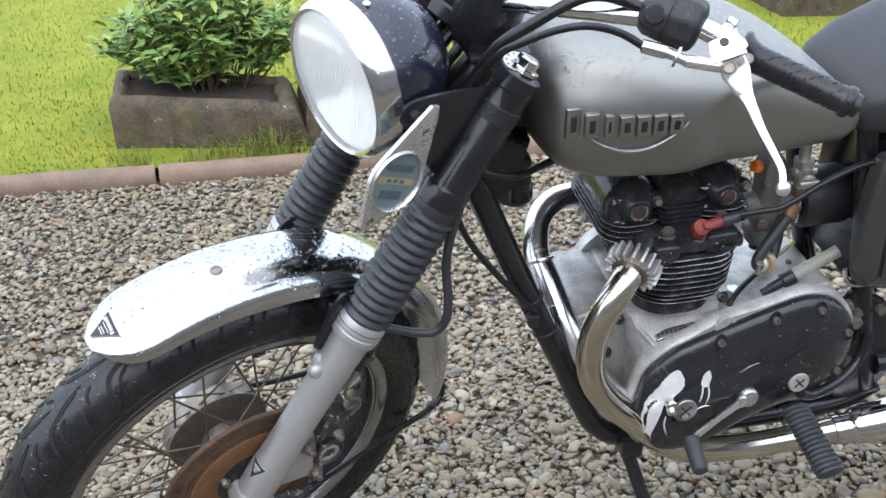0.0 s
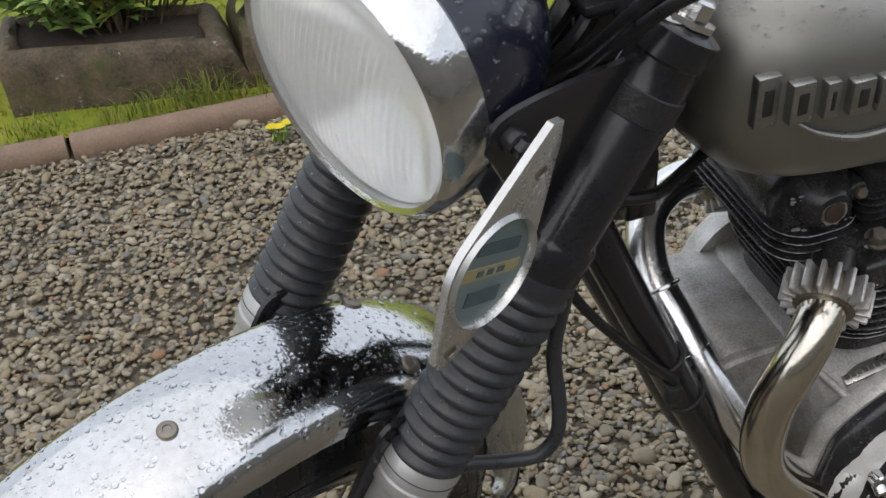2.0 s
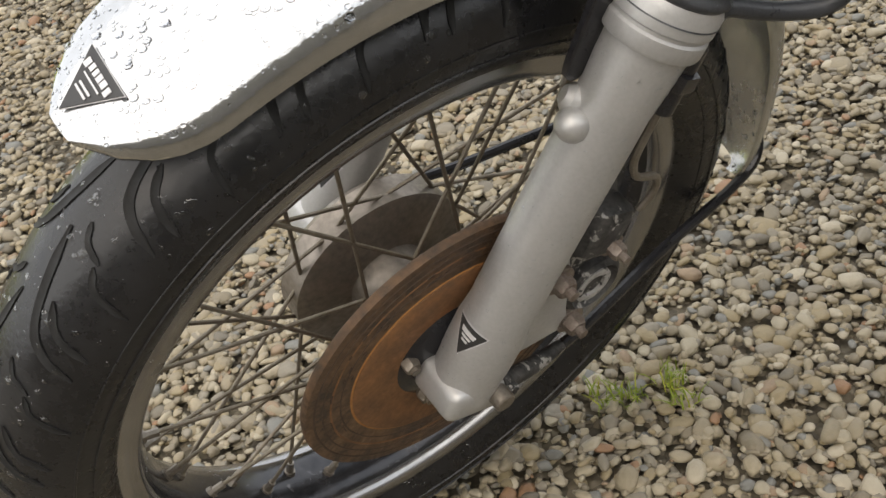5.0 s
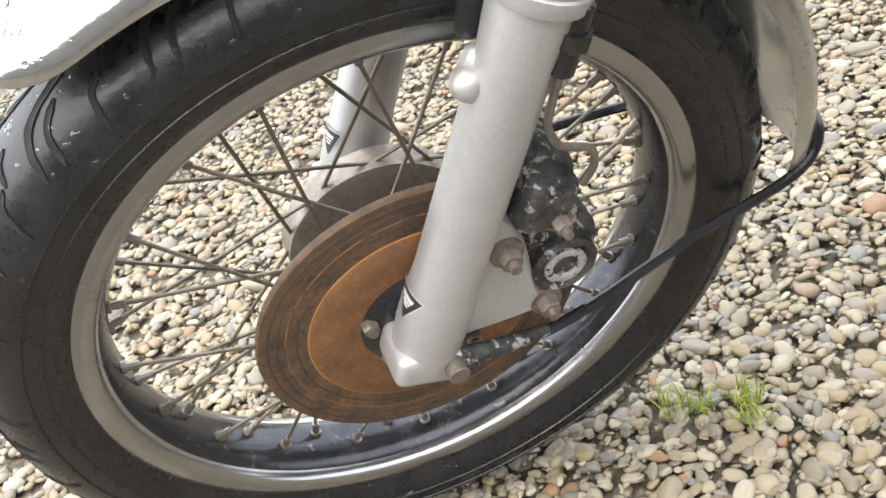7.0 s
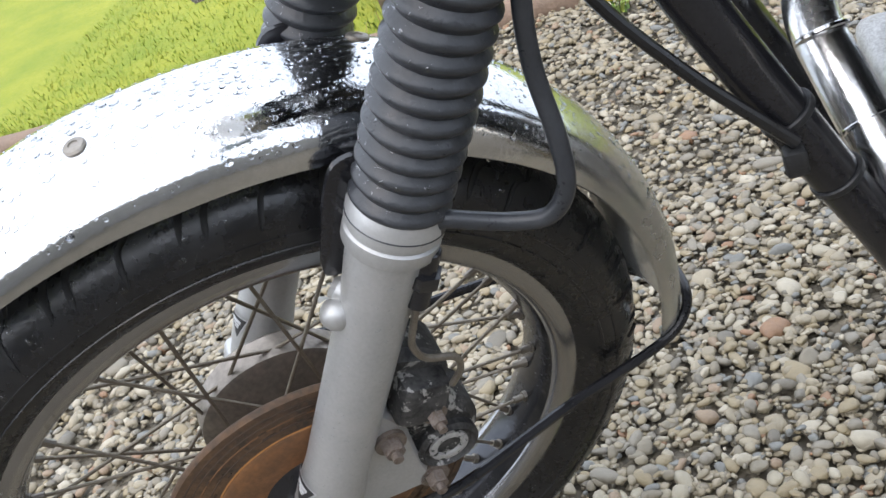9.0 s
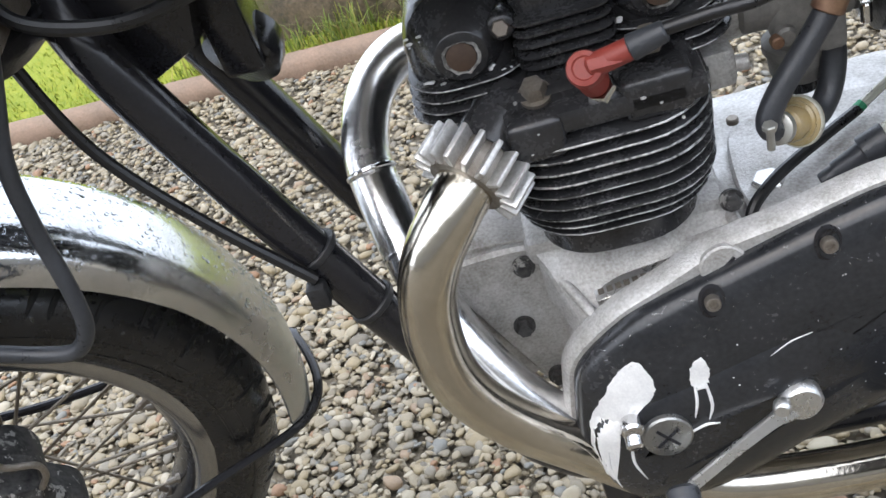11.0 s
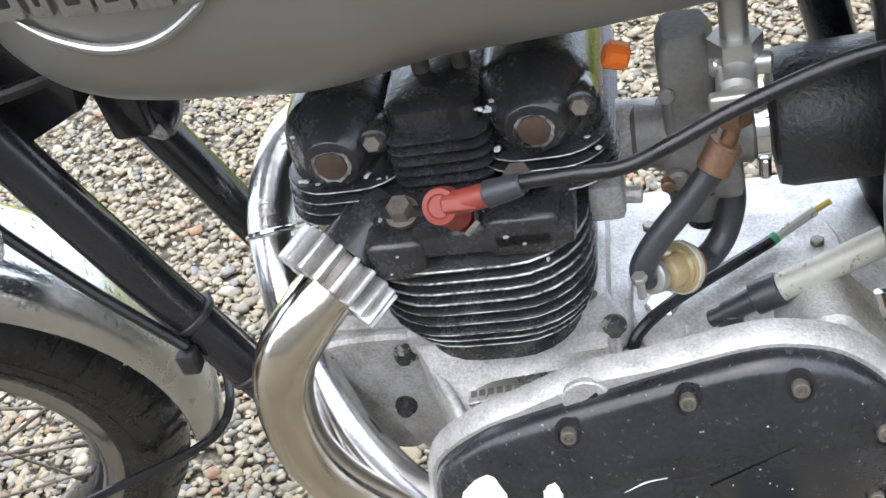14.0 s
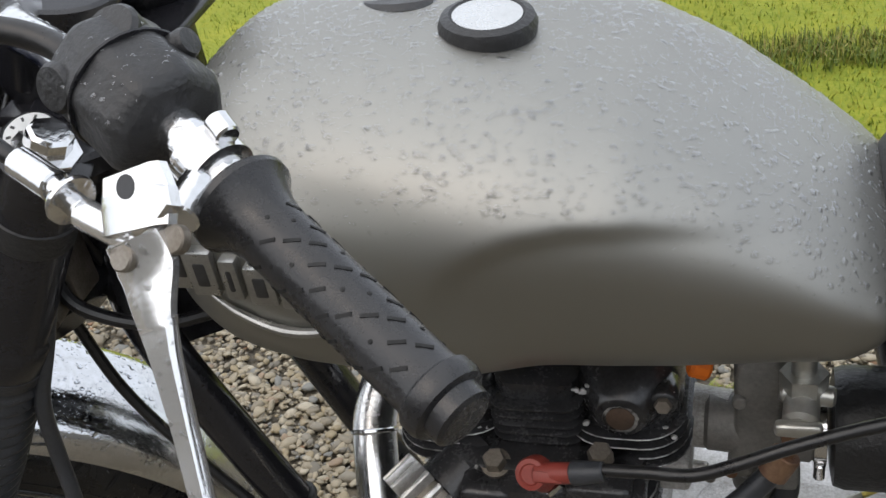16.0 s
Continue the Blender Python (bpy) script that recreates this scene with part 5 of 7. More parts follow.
part("lever_perch", join(flat_bar([(0.553, -0.262, 0.992), (0.556, -0.27, 0.983), (0.558, -0.279, 0.974)], [0.016, 0.0195, 0.018], 0.01, NRM), rod((0.552, -0.273, 0.963), (0.516, -0.2565, 0.966), 0.0072, bevel=0.001)), M_LEVER, lever, "polished lever perch", m=BODY @ HT)
for c in ((0.5765, -0.281, 0.972), (0.5535, -0.286, 0.966)):
    part("pivot_screw", lathe([(0.0062, 0), (0.0062, 0.0042), (0.0054, 0.005), (0.0, 0.005)], 20, along(V(c), V(c) + V(NRM))), M_STEEL, lever, m=BODY @ HT)
part("perch_nut", join(hexbolt(0.0085, 0.007, along(V((0.57, -0.272, 0.984)), V((0.57, -0.272, 0.984)) + V(NRM)))), M_CHROME, lever, m=BODY @ HT)
# the perch is not drilled: a thin black disc paints the hole's shade
part("perch_hole", lathe([(0.0052, 0), (0.0052, 0.0008), (0.0, 0.0008)], 16, along(V((0.5525, -0.2695, 0.9895)), V((0.5525, -0.2695, 0.9895)) + V(NRM))), M_BLACK, lever, "black disc painting the shade of a drilled hole", m=BODY @ HT)
part("cable_adjuster", join(rod((0.518, -0.257, 0.9655), (0.496, -0.245, 0.974), 0.0058, bevel=0.001), lathe([(0.004, -0.002), (0.012, -0.0015), (0.0125, 0), (0.012, 0.0015), (0.004, 0.002)], 24, along((0.5085, -0.252, 0.97), (0.498, -0.246, 0.9735))), rod((0.499, -0.2465, 0.973), (0.474, -0.234, 0.978), 0.0078, bevel=0.001)), M_CHROME, lever, "knurled cable adjuster", m=BODY @ HT)
droplets(lever, 110, 0.0014, 14, 0.1)
droplets(bar, 260, 0.0014, 15, 0.1)

# switch housing
SWM = along((0.505, -0.187, 0.9985), (0.56, -0.2255, 0.9795))
sw = part("switch_housing", join(lathe([(0.014, -0.014), (0.026, -0.011), (0.0315, -0.002), (0.032, 0.02), (0.032, 0.045), (0.029, 0.053), (0.018, 0.057)], 8, SWM @ Matrix.Rotation(0.35, 4, "Z"))), M_PLASTIC, bike, "black plastic switch housing beaded with rain", m=BODY @ HT, sharp=30)
bmod = sw.modifiers.new("round", "BEVEL")
bmod.width, bmod.segments = 0.004, 3
part("housing_seam", lathe([(0.0322, 0), (0.0327, 0.0008), (0.0322, 0.0016)], 32, SWM @ Matrix.Translation((0, 0, 0.018))), M_BLACK, sw, m=BODY @ HT)
cs = SWM.translation
for (dx, dy, dz), (nx, ny, nz), r, h, nm in (((0.014, -0.004, 0.024), (-0.05, -0.5, 0.85), 0.014, 0.006, "dip_switch"), ((-0.012, -0.028, 0.006), (-0.3, -0.9, 0.3), 0.012, 0.007, "horn_button"), ((0.046, 0.004, 0.012), (0.9, 0.0, 0.45), 0.0075, 0.006, "toggle_knob")):
    c = cs + V((dx, dy, dz)) * 0.84
    part(nm, lathe([(r, -0.012), (r, h * 0.6), (r * 0.85, h), (r * 0.5, h * 1.05), (0.0, h * 1.05)], 24, along(c, c + V((nx, ny, nz)))), M_PLASTIC, sw, m=BODY @ HT)
droplets(sw, 160, 0.0009, 16, 0.2)

# cables
part("clutch_cable", pipe([HT @ V((0.476, -0.235, 0.9775)), (0.466, -0.25, 1.005), (0.43, -0.255, 1.018), (0.4, -0.245, 1.012), (0.373, -0.222, 0.992), (0.354, -0.19, 0.965), (0.337, -0.13, 0.9), (0.33, -0.06, 0.82), (0.345, -0.05, 0.745)], 0.0043, 12, 8), M_CABLE, bike, "black clutch cable", m=BODY)
part("switch_cable", pipe([HT @ V((0.515, -0.2, 0.99)), (0.488, -0.2, 1.018), (0.455, -0.2, 1.027), (0.425, -0.2, 1.02), (0.39, -0.196, 1.0), (0.358, -0.18, 0.972), (0.34, -0.13, 0.91), (0.33, -0.07, 0.85), (0.34, -0.04, 0.78)], 0.0066, 12, 8), M_CABLE, bike, "black taped switch cable", m=BODY)
part("speedometer_cable", pipe([(0.31, -0.06, 0.86), (0.316, -0.085, 0.79), (0.322, -0.085, 0.75), (0.34, -0.085, 0.672), (0.385, -0.087, 0.598), (0.44, -0.09, 0.528)], 0.0045, 10, 8), M_CABLE, bike, "thin black cable to the downtube", m=BODY)
part("front_loom", pipe([(0.335, -0.1, 0.8), (0.355, -0.108, 0.775), (0.4, -0.1, 0.756), (0.44, -0.075, 0.75), (0.5, -0.04, 0.75)], 0.005, 10, 8), M_CABLE, bike, "black wiring loom under the tank", m=BODY)
part("lamp_cable", pipe([(0.315, -0.06, 0.93), (0.29, -0.075, 0.89), (0.265, -0.085, 0.84), (0.262, -0.08, 0.8)], 0.003, 8, 6), M_CABLE, bike, m=BODY)

# instruments behind the headlamp, on a bracket with the wiring below them
part("instrument_bracket", join(rbox(0.345, 0.42, -0.1, 0.11, 0.912, 0.922, 0.004), rbox(0.36, 0.4, -0.055, -0.03, 0.86, 0.915, 0.006), rbox(0.36, 0.4, 0.05, 0.075, 0.86, 0.915, 0.006)), M_BLACK, bike, "black instrument bracket", m=BODY)
for k, (y, r) in enumerate(((-0.075, 0.006), (-0.05, 0.008), (-0.02, 0.007), (0.02, 0.008), (0.05, 0.006))):
    part("wiring_harness", pipe([(0.375, y, 0.93), (0.345 - 0.004 * k, y - 0.012, 0.895), (0.315, y * 0.8 - 0.01, 0.862), (0.285, y * 0.6, 0.845), (0.262, y * 0.5, 0.84)], r, 10, 6), M_CABLE, bike, "black wiring into the headlamp", m=BODY)
for y, nm in ((-0.055, "speedometer"), (0.075, "tachometer")):
    a = V((0.385, y, 0.985))
    ins = part(nm, lathe([(0.012, -0.075), (0.03, -0.07), (0.04, -0.05), (0.043, -0.005), (0.0445, 0.0), (0.0445, 0.007), (0.041, 0.008), (0.04, 0.004), (0.0, 0.004)], 40, along(a, a + V((0.35, 0.0, 1)))), M_BLACK, bike, "black instrument cup", m=BODY)
    part("cable_nut", join(rod(a + V((-0.002, -0.004, -0.02)), a + V((-0.012, -0.004, -0.045)), 0.0065, bevel=0.001), rod(a + V((0.0, -0.004, -0.014)), a + V((-0.005, -0.004, -0.028)), 0.0085, bevel=0.001)) if y < 0 else rod(a + V((-0.026, 0, -0.075)), a + V((-0.038, 0, -0.11)), 0.007, bevel=0.001), M_CHROME, ins, m=BODY)
dial = V((0.392, -0.128, 0.926))
dn = V((0.15, -0.35, 0.92)).normalized()
part("ignition_switch", lathe([(0.014, -0.02), (0.018, -0.018), (0.018, 0), (0.0165, 0.0015), (0.0155, 0.0005), (0.0, 0.0005)], 32, along(dial, dial + dn)), M_BLACK, bike, "round switch with a pale dial", m=BODY)
isw = bike.children[-1]
part("dial_face", lathe([(0.0155, 0.0006), (0.0155, 0.0011), (0.0, 0.0011)], 32, along(dial, dial + dn)), M_DIAL, isw, "pale dial with dark marks", m=BODY)
for k in range(10):
    a = math.tau * k / 10
    part("dial_mark", rbox(0.0105, 0.0135, -0.0008, 0.0008, 0.0011, 0.0015, 0), M_DECAL, isw, m=BODY @ along(dial, dial + dn) @ Matrix.Rotation(a, 4, "Z"))
for x, y in ((-0.005, 0.0), (0.0, 0.0), (0.005, 0.0)):
    part("dial_bar", rbox(x - 0.0015, x + 0.0015, -0.003, 0.003, 0.0011, 0.0015, 0), M_DECAL, isw, m=BODY @ along(dial, dial + dn))
part("cable_tie_block", join(rod((0.335, -0.095, 0.775), (0.335, -0.12, 0.772), 0.008), rbox(0.325, 0.35, -0.1, -0.07, 0.77, 0.82, 0.004)), M_STEEL, bike, "small cable guide", m=BODY)


# ---------- the motorcycle: body and engine ----------
# petrol tank
def tank():
    xs = [0.418, 0.421, 0.428, 0.436] + [0.446 + 0.0085 * i for i in range(49)] + [0.861, 0.868, 0.876, 0.883, 0.888, 0.891]
    top = lambda x: float(np.interp(x, [0.418, 0.425, 0.44, 0.465, 0.5, 0.56, 0.62, 0.68, 0.73, 0.78, 0.82, 0.855, 0.891], [0.855, 0.88, 0.902, 0.918, 0.926, 0.928, 0.923, 0.913, 0.898, 0.872, 0.845, 0.816, 0.778]))
    bot = lambda x: float(np.interp(x, [0.418, 0.425, 0.44, 0.465, 0.5, 0.6, 0.75, 0.855, 0.891], [0.835, 0.805, 0.772, 0.745, 0.732, 0.725, 0.726, 0.734, 0.77]))
    wid = lambda x: float(np.interp(x, [0.418, 0.423, 0.432, 0.45, 0.48, 0.53, 0.6, 0.66, 0.72, 0.78, 0.84, 0.873, 0.891], [0.05, 0.075, 0.102, 0.127, 0.143, 0.153, 0.157, 0.155, 0.149, 0.138, 0.124, 0.11, 0.075]))
    rings = []
    n = 120
    for x in xs:
        t, b, w = top(x), bot(x), wid(x)
        zw = b + (t - b) * 0.5
        ring = []
        for k in range(n):
            a = math.tau * k / n
            c, s = math.cos(a), math.sin(a)
            e = float(np.interp(x, [0.44, 0.6, 0.72, 0.82], [2.4, 2.6, 2.9, 2.8])) if s > 0 else 3.1
            y = w * math.copysign(abs(c) ** (2 / e), c)
            z = zw + (t - zw if s > 0 else zw - b) * math.copysign(abs(s) ** (2 / e), s)
            lip = float(np.interp(x, [0.61, 0.625, 0.645, 0.67, 0.7, 0.735, 0.775, 0.805, 0.84, 0.891], [0.78, 0.84, 0.86, 0.87, 0.874, 0.872, 0.863, 0.854, 0.843, 0.828]))
            down = max(0.0, min(1.0, (lip - z) / 0.016)) * max(0.0, min(1.0, (x - 0.608) / (0.035 + 0.5 * max(0.0, 0.83 - z))))
            down = down * down * (3 - 2 * down)
            side = max(0.0, min(1.0, (abs(y) - 0.045) / 0.025))
            y -= math.copysign((0.006 + 0.075 * max(0.0, lip - z)) * side * down, y) if abs(y) > 0.04 else 0.0
            ring.append(V((x, 0.004 + y, z)))
        rings.append(ring)
    bm = loft(rings)
    return bm


tk = part("petrol_tank", tank(), M_TANK, bike, "grey metallic petrol tank covered in rain beads", m=BODY, sharp=75)
sub = tk.modifiers.new("smooth", "SUBSURF")
sub.levels = sub.render_levels = 1
droplets(tk, 5600, 0.0016, 21, 0.5)
droplets(tk, 5000, 0.0008, 22, 0.3)
cap = part("filler_cap", lathe([(0.026, -0.012), (0.03, -0.008), (0.031, 0.0), (0.029, 0.005), (0.024, 0.007), (0.0222, 0.0055)], 48, BODY @ pose(0.637, 0.004, 0.9235, 0, 4, 0)), M_PLASTIC, tk, "black rubber filler cap ring")
part("cap_disc", lathe([(0.0224, 0.003), (0.0218, 0.0062), (0.0, 0.0072)], 40, BODY @ pose(0.637, 0.004, 0.9235, 0, 4, 0)), M_ALLOY_P, cap, "bright cap centre")
part("vent_cap", lathe([(0.026, -0.01), (0.03, -0.006), (0.03, 0.002), (0.026, 0.006), (0.0, 0.007)], 40, BODY @ pose(0.57, 0.045, 0.918, -14, 0, 0)), M_PLASTIC, tk, "black rubber plug")

# tank badge: plain raised blocks over a curved bar
def side_y(x, z):
    w = float(np.interp(x, [0.45, 0.48, 0.53, 0.6, 0.66], [0.127, 0.143, 0.153, 0.157, 0.155]))
    return 0.004 - w * (1 - abs((z - 0.832) / 0.104) ** 3.0) ** (1 / 2.6)


def badge_block(x, z, w, h):
    y = side_y(x, z) - 0.0005
    return rbox(x - w / 2, x + w / 2, y - 0.0055, y + 0.004, z - h / 2, z + h / 2, 0.0016, 2)


def on_tank(*points):
    return [(x, side_y(x, z) - 0.003, z) for x, z in points]


badge = part("tank_badge", pipe(on_tank((0.478, 0.826), (0.5, 0.811), (0.53, 0.803), (0.56, 0.807), (0.59, 0.825), (0.602, 0.838)), [0.0008, 0.0026, 0.0034, 0.003, 0.002, 0.0008], 10, 8), M_PEWTER, tk, "raised pewter maker's badge", m=BODY)
for k in range(7):
    x = 0.463 + k * 0.0205
    h = (0.04, 0.032, 0.029, 0.027, 0.027, 0.027, 0.024)[k]
    part("badge_block", badge_block(x, 0.84 - 0.0006 * k, 0.0178 if k != 2 else 0.011, h), M_PEWTER, badge, m=BODY)
    part("badge_slot", badge_block(x, 0.84 - 0.0006 * k, 0.0085 if k != 2 else 0.004, h * 0.55), M_DECAL, badge, m=BODY @ Matrix.Translation((0, -0.0008, 0)))

# seat and side panel
seat_rings = []
for x, w, z0, z1 in ((0.87, 0.05, 0.76, 0.785), (0.876, 0.085, 0.75, 0.8), (0.89, 0.102, 0.745, 0.815), (0.93, 0.117, 0.745, 0.84), (1.0, 0.128, 0.75, 0.866), (1.15, 0.135, 0.755, 0.885), (1.35, 0.13, 0.765, 0.9), (1.5, 0.12, 0.785, 0.905), (1.53, 0.09, 0.8, 0.89)):
    ring = []
    for k in range(32):
        a = math.tau * k / 32
        c, s = math.cos(a), math.sin(a)
        e = 4.0
        ring.append(V((x, w * math.copysign(abs(c) ** (2 / e), c), (z0 + z1) / 2 + (z1 - z0) / 2 * math.copysign(abs(s) ** (2 / e), s))))
    seat_rings.append(ring)
part("seat", loft(seat_rings), M_SEAT, bike, "black vinyl dual seat", m=BODY, sharp=60)
panel_loop = smooth_loop([(0.91, 0.7), (0.935, 0.722), (1.04, 0.722), (1.13, 0.7), (1.14, 0.6), (1.12, 0.52), (1.02, 0.498), (0.945, 0.502), (0.917, 0.52), (0.905, 0.6)], 6)
panel = part("side_panel", slab(panel_loop, [(0.006, -0.085), (0.0, -0.09), (0.0, -0.108), (0.004, -0.117), (0.014, -0.122), (0.03, -0.124)]), M_PANEL, bike, "grey metallic side panel", m=BODY, sharp=50)
part("panel_edge", pipe([(0.905, -0.095, 0.53), (0.91, -0.1, 0.512), (0.93, -0.1, 0.502), (1.0, -0.1, 0.498)], 0.004, 8, 6), M_CHROME, panel, m=BODY)

# frame tubes
for y, dz in ((-0.066, 0.0), (0.066, -0.01)):
    part("downtube", pipe([(0.335, y * 0.3, 0.79 + dz), (0.362, y * 0.9, 0.725 + dz), (0.41, y, 0.605 + dz), (0.455, y, 0.495 + dz), (0.492, y, 0.41 + dz), (0.53, y, 0.315 + dz), (0.555, y, 0.268 + dz), (0.6, y, 0.238 + dz), (0.7, y, 0.235), (0.95, y, 0.235), (1.02, y * 1.2, 0.28)], 0.0175, 18, 8), M_BLACK, bike, "glossy black frame downtube", m=BODY)
part("top_tube", pipe([(0.34, 0.0, 0.83), (0.45, 0.0, 0.79), (0.7, 0.0, 0.765), (0.9, 0.0, 0.75)], 0.03, 18, 6), M_BLACK, bike, m=BODY)
part("head_gusset", slab([(0.335, 0.8), (0.44, 0.77), (0.42, 0.7), (0.37, 0.68)], [(0.002, 0.04), (0, 0.036), (0, -0.036), (0.002, -0.04)]), M_BLACK, bike, m=BODY)
part("rear_tube", pipe([(0.91, -0.06, 0.75), (0.93, -0.068, 0.62), (0.95, -0.075, 0.5), (0.975, -0.08, 0.38), (1.0, -0.08, 0.28)], 0.016, 16, 6), M_BLACK, bike, m=BODY)
part("rear_tube", pipe([(0.87, 0.07, 0.75), (0.9, 0.078, 0.62), (0.93, 0.08, 0.5), (0.97, 0.08, 0.38), (1.0, 0.08, 0.28)], 0.016, 16, 6), M_BLACK, bike, m=BODY)
part("battery_box", rbox(0.935, 1.16, -0.06, 0.08, 0.48, 0.72, 0.01), M_BLACK, bike, m=BODY)
horn = part("horn", join(lathe([(0.01, -0.026), (0.024, -0.022), (0.029, -0.01), (0.03, 0.003), (0.027, 0.007), (0.0, 0.01)], 32, along((0.43, 0.01, 0.665), (0.4, -0.05, 0.64))), rbox(0.42, 0.45, -0.02, 0.03, 0.66, 0.73, 0.005)), M_BLACK, bike, "black horn under the tank", m=BODY)
for z, x in ((0.535, 0.444), (0.475, 0.468)):
    part("cable_strap", lathe([(0.0185, -0.003), (0.0195, -0.002), (0.0195, 0.002), (0.0185, 0.003)], 24, along((x - 0.004, -0.066, z), (x + 0.1, -0.066, z - 0.24))), M_PLASTIC, bike, m=BODY)
part("strap_clip", rbox(0.43, 0.445, -0.098, -0.084, 0.505, 0.525, 0.003), M_PLASTIC, bike, m=BODY)

# crankcase
case_loop = smooth_loop([(0.517, 0.474), (0.555, 0.482), (0.6, 0.478), (0.72, 0.462), (0.78, 0.458), (0.86, 0.462), (0.925, 0.455), (0.945, 0.4), (0.94, 0.31), (0.9, 0.27), (0.78, 0.25), (0.66, 0.25), (0.6, 0.275), (0.56, 0.34), (0.535, 0.4)], 4)
crank = part("crankcase", slab(case_loop, [(0.012, 0.115), (0.003, 0.11), (0.0, 0.1), (0.0, -0.036), (0.002, -0.041), (0.02, -0.043)]), M_ALLOY, bike, "dull silver cast crankcase with water stains", m=BODY, sharp=40)
part("engine_mount", slab(smooth_loop([(0.475, 0.44), (0.52, 0.47), (0.56, 0.462), (0.575, 0.4), (0.57, 0.345), (0.545, 0.335), (0.515, 0.36), (0.49, 0.4)], 4), [(0.002, -0.03), (0, -0.033), (0, -0.041), (0.002, -0.043)]), M_ALLOY, crank, m=BODY)
part("timing_cover", lathe([(0.075, 0), (0.075, 0.02), (0.068, 0.032), (0.05, 0.038), (0.0, 0.04)], 40, along((0.63, 0.1, 0.425), (0.63, 0.2, 0.425)) @ Matrix.Diagonal((1, 1.25, 1, 1))), M_ALLOY, crank, "rounded alloy timing cover", m=BODY)
part("gearbox_tower", slab(smooth_loop([(0.846, 0.45), (0.862, 0.5), (0.885, 0.508), (0.9, 0.49), (0.92, 0.46), (0.9, 0.44)], 4), [(0.004, -0.04), (0, -0.044), (0, -0.092), (0.004, -0.097)]), M_ALLOY, crank, m=BODY)
part("base_flange", rbox(0.585, 0.735, -0.06, 0.105, 0.462, 0.486, 0.008), M_ALLOY, crank, m=BODY)
shoulder = []
for i in range(13):
    t = i / 12
    xt, xb = 0.592 + 0.146 * t, 0.622 + 0.126 * t
    zb = float(np.interp(xb, [0.6, 0.64, 0.67, 0.735, 0.8], [0.4, 0.443, 0.457, 0.48, 0.5]))
    hollow = 0.012 * math.sin(math.pi * t) ** 2
    shoulder.append([V((xt, -0.045, 0.45)), V((xt, -0.06, 0.476)), V((xt * 0.8 + xb * 0.2, -0.066, 0.466 - hollow * 0.6)), V((xt * 0.5 + xb * 0.5, -0.08, 0.5 * (0.46 + zb) - hollow)), V((xt * 0.15 + xb * 0.85, -0.098, zb - 0.008 - hollow * 0.3)), V((xb, -0.109, zb - 0.004)), V((xb, -0.109, zb - 0.04)), V((xt, -0.06, 0.43))])
part("case_shoulder", loft(shoulder), M_ALLOY, crank, m=BODY, sharp=50)
part("case_side", slab(smooth_loop([(0.512, 0.468), (0.56, 0.478), (0.61, 0.474), (0.655, 0.47), (0.675, 0.44), (0.65, 0.41), (0.622, 0.385), (0.606, 0.35), (0.598, 0.325), (0.575, 0.33), (0.556, 0.365), (0.532, 0.42)], 5), [(0.003, -0.038), (0.0, -0.042), (0.0, -0.047), (0.003, -0.05)]), M_ALLOY, crank, m=BODY, sharp=40)
pad = Matrix.Translation((0.66, -0.083, 0.4475)) @ Matrix.Rotation(radians(-8), 4, "Y") @ Matrix.Rotation(radians(14), 4, "X")
part("number_pad", rbox(-0.033, 0.033, -0.008, 0.008, -0.004, 0.004, 0.0012), M_ALLOY_P, crank, m=BODY @ pad)
for k in range(9):
    part("stamp_bar", rbox(-0.03 + k * 0.0066, -0.0255 + k * 0.0066, -0.003, 0.002, 0.0038, 0.0044, 0), M_STEEL, crank, m=BODY @ pad)
for a, b, r in (((0.596, -0.05, 0.462), (0.626, -0.105, 0.436), 0.005), ((0.735, -0.055, 0.468), (0.742, -0.108, 0.478), 0.005)):
    part("case_rib", rod(a, b, r, r * 0.8, seg=14, bevel=0.002), M_ALLOY, crank, m=BODY)
for x, y, z in ((0.515, -0.053, 0.46), (0.58, -0.053, 0.462), (0.603, -0.053, 0.446), (0.566, -0.053, 0.402), (0.58, -0.053, 0.34), (0.738, -0.06, 0.482)):
    part("case_nut", join(hexbolt(0.0066, 0.009, along((x, y, z), (x, y - 1, z + 0.2))), lathe([(0.0088, -0.001), (0.0088, 0.0015)], 20, along((x, y, z), (x, y - 1, z + 0.2)))), M_CALIPER, crank, m=BODY)
part("case_lid", slab(smooth_loop([(0.752, -0.02), (0.76, 0.07), (0.86, 0.075), (0.9, 0.04), (0.895, -0.045), (0.84, -0.06), (0.775, -0.055)], 4), [(0.002, 0.004), (0, 0.002), (0, -0.003), (0.002, -0.004)]), M_ALLOY, crank, "pale cast gearbox lid", m=BODY @ Matrix.Translation((0, 0, 0.462)) @ Matrix.Rotation(radians(90), 4, "X"))
for x, y in ((0.765, 0.055), (0.885, 0.02), (0.87, -0.04)):
    part("lid_screw", lathe([(0.005, -0.001), (0.005, 0.003), (0.004, 0.004), (0.0, 0.004)], 16, pose(x, y, 0.466)), M_STEEL, crank, m=BODY)
part("lid_nut", hexbolt(0.013, 0.01, along((0.771, -0.03, 0.46), (0.771, -0.03, 0.6))), M_ALLOY_P, crank, m=BODY)
for x, z, y in ((0.915, 0.468, -0.1), (0.94, 0.43, -0.095)):
    part("case_bolt", hexbolt(0.011, 0.012, along((x, y, z), (x, y - 1, z))), M_STEEL, crank, m=BODY)

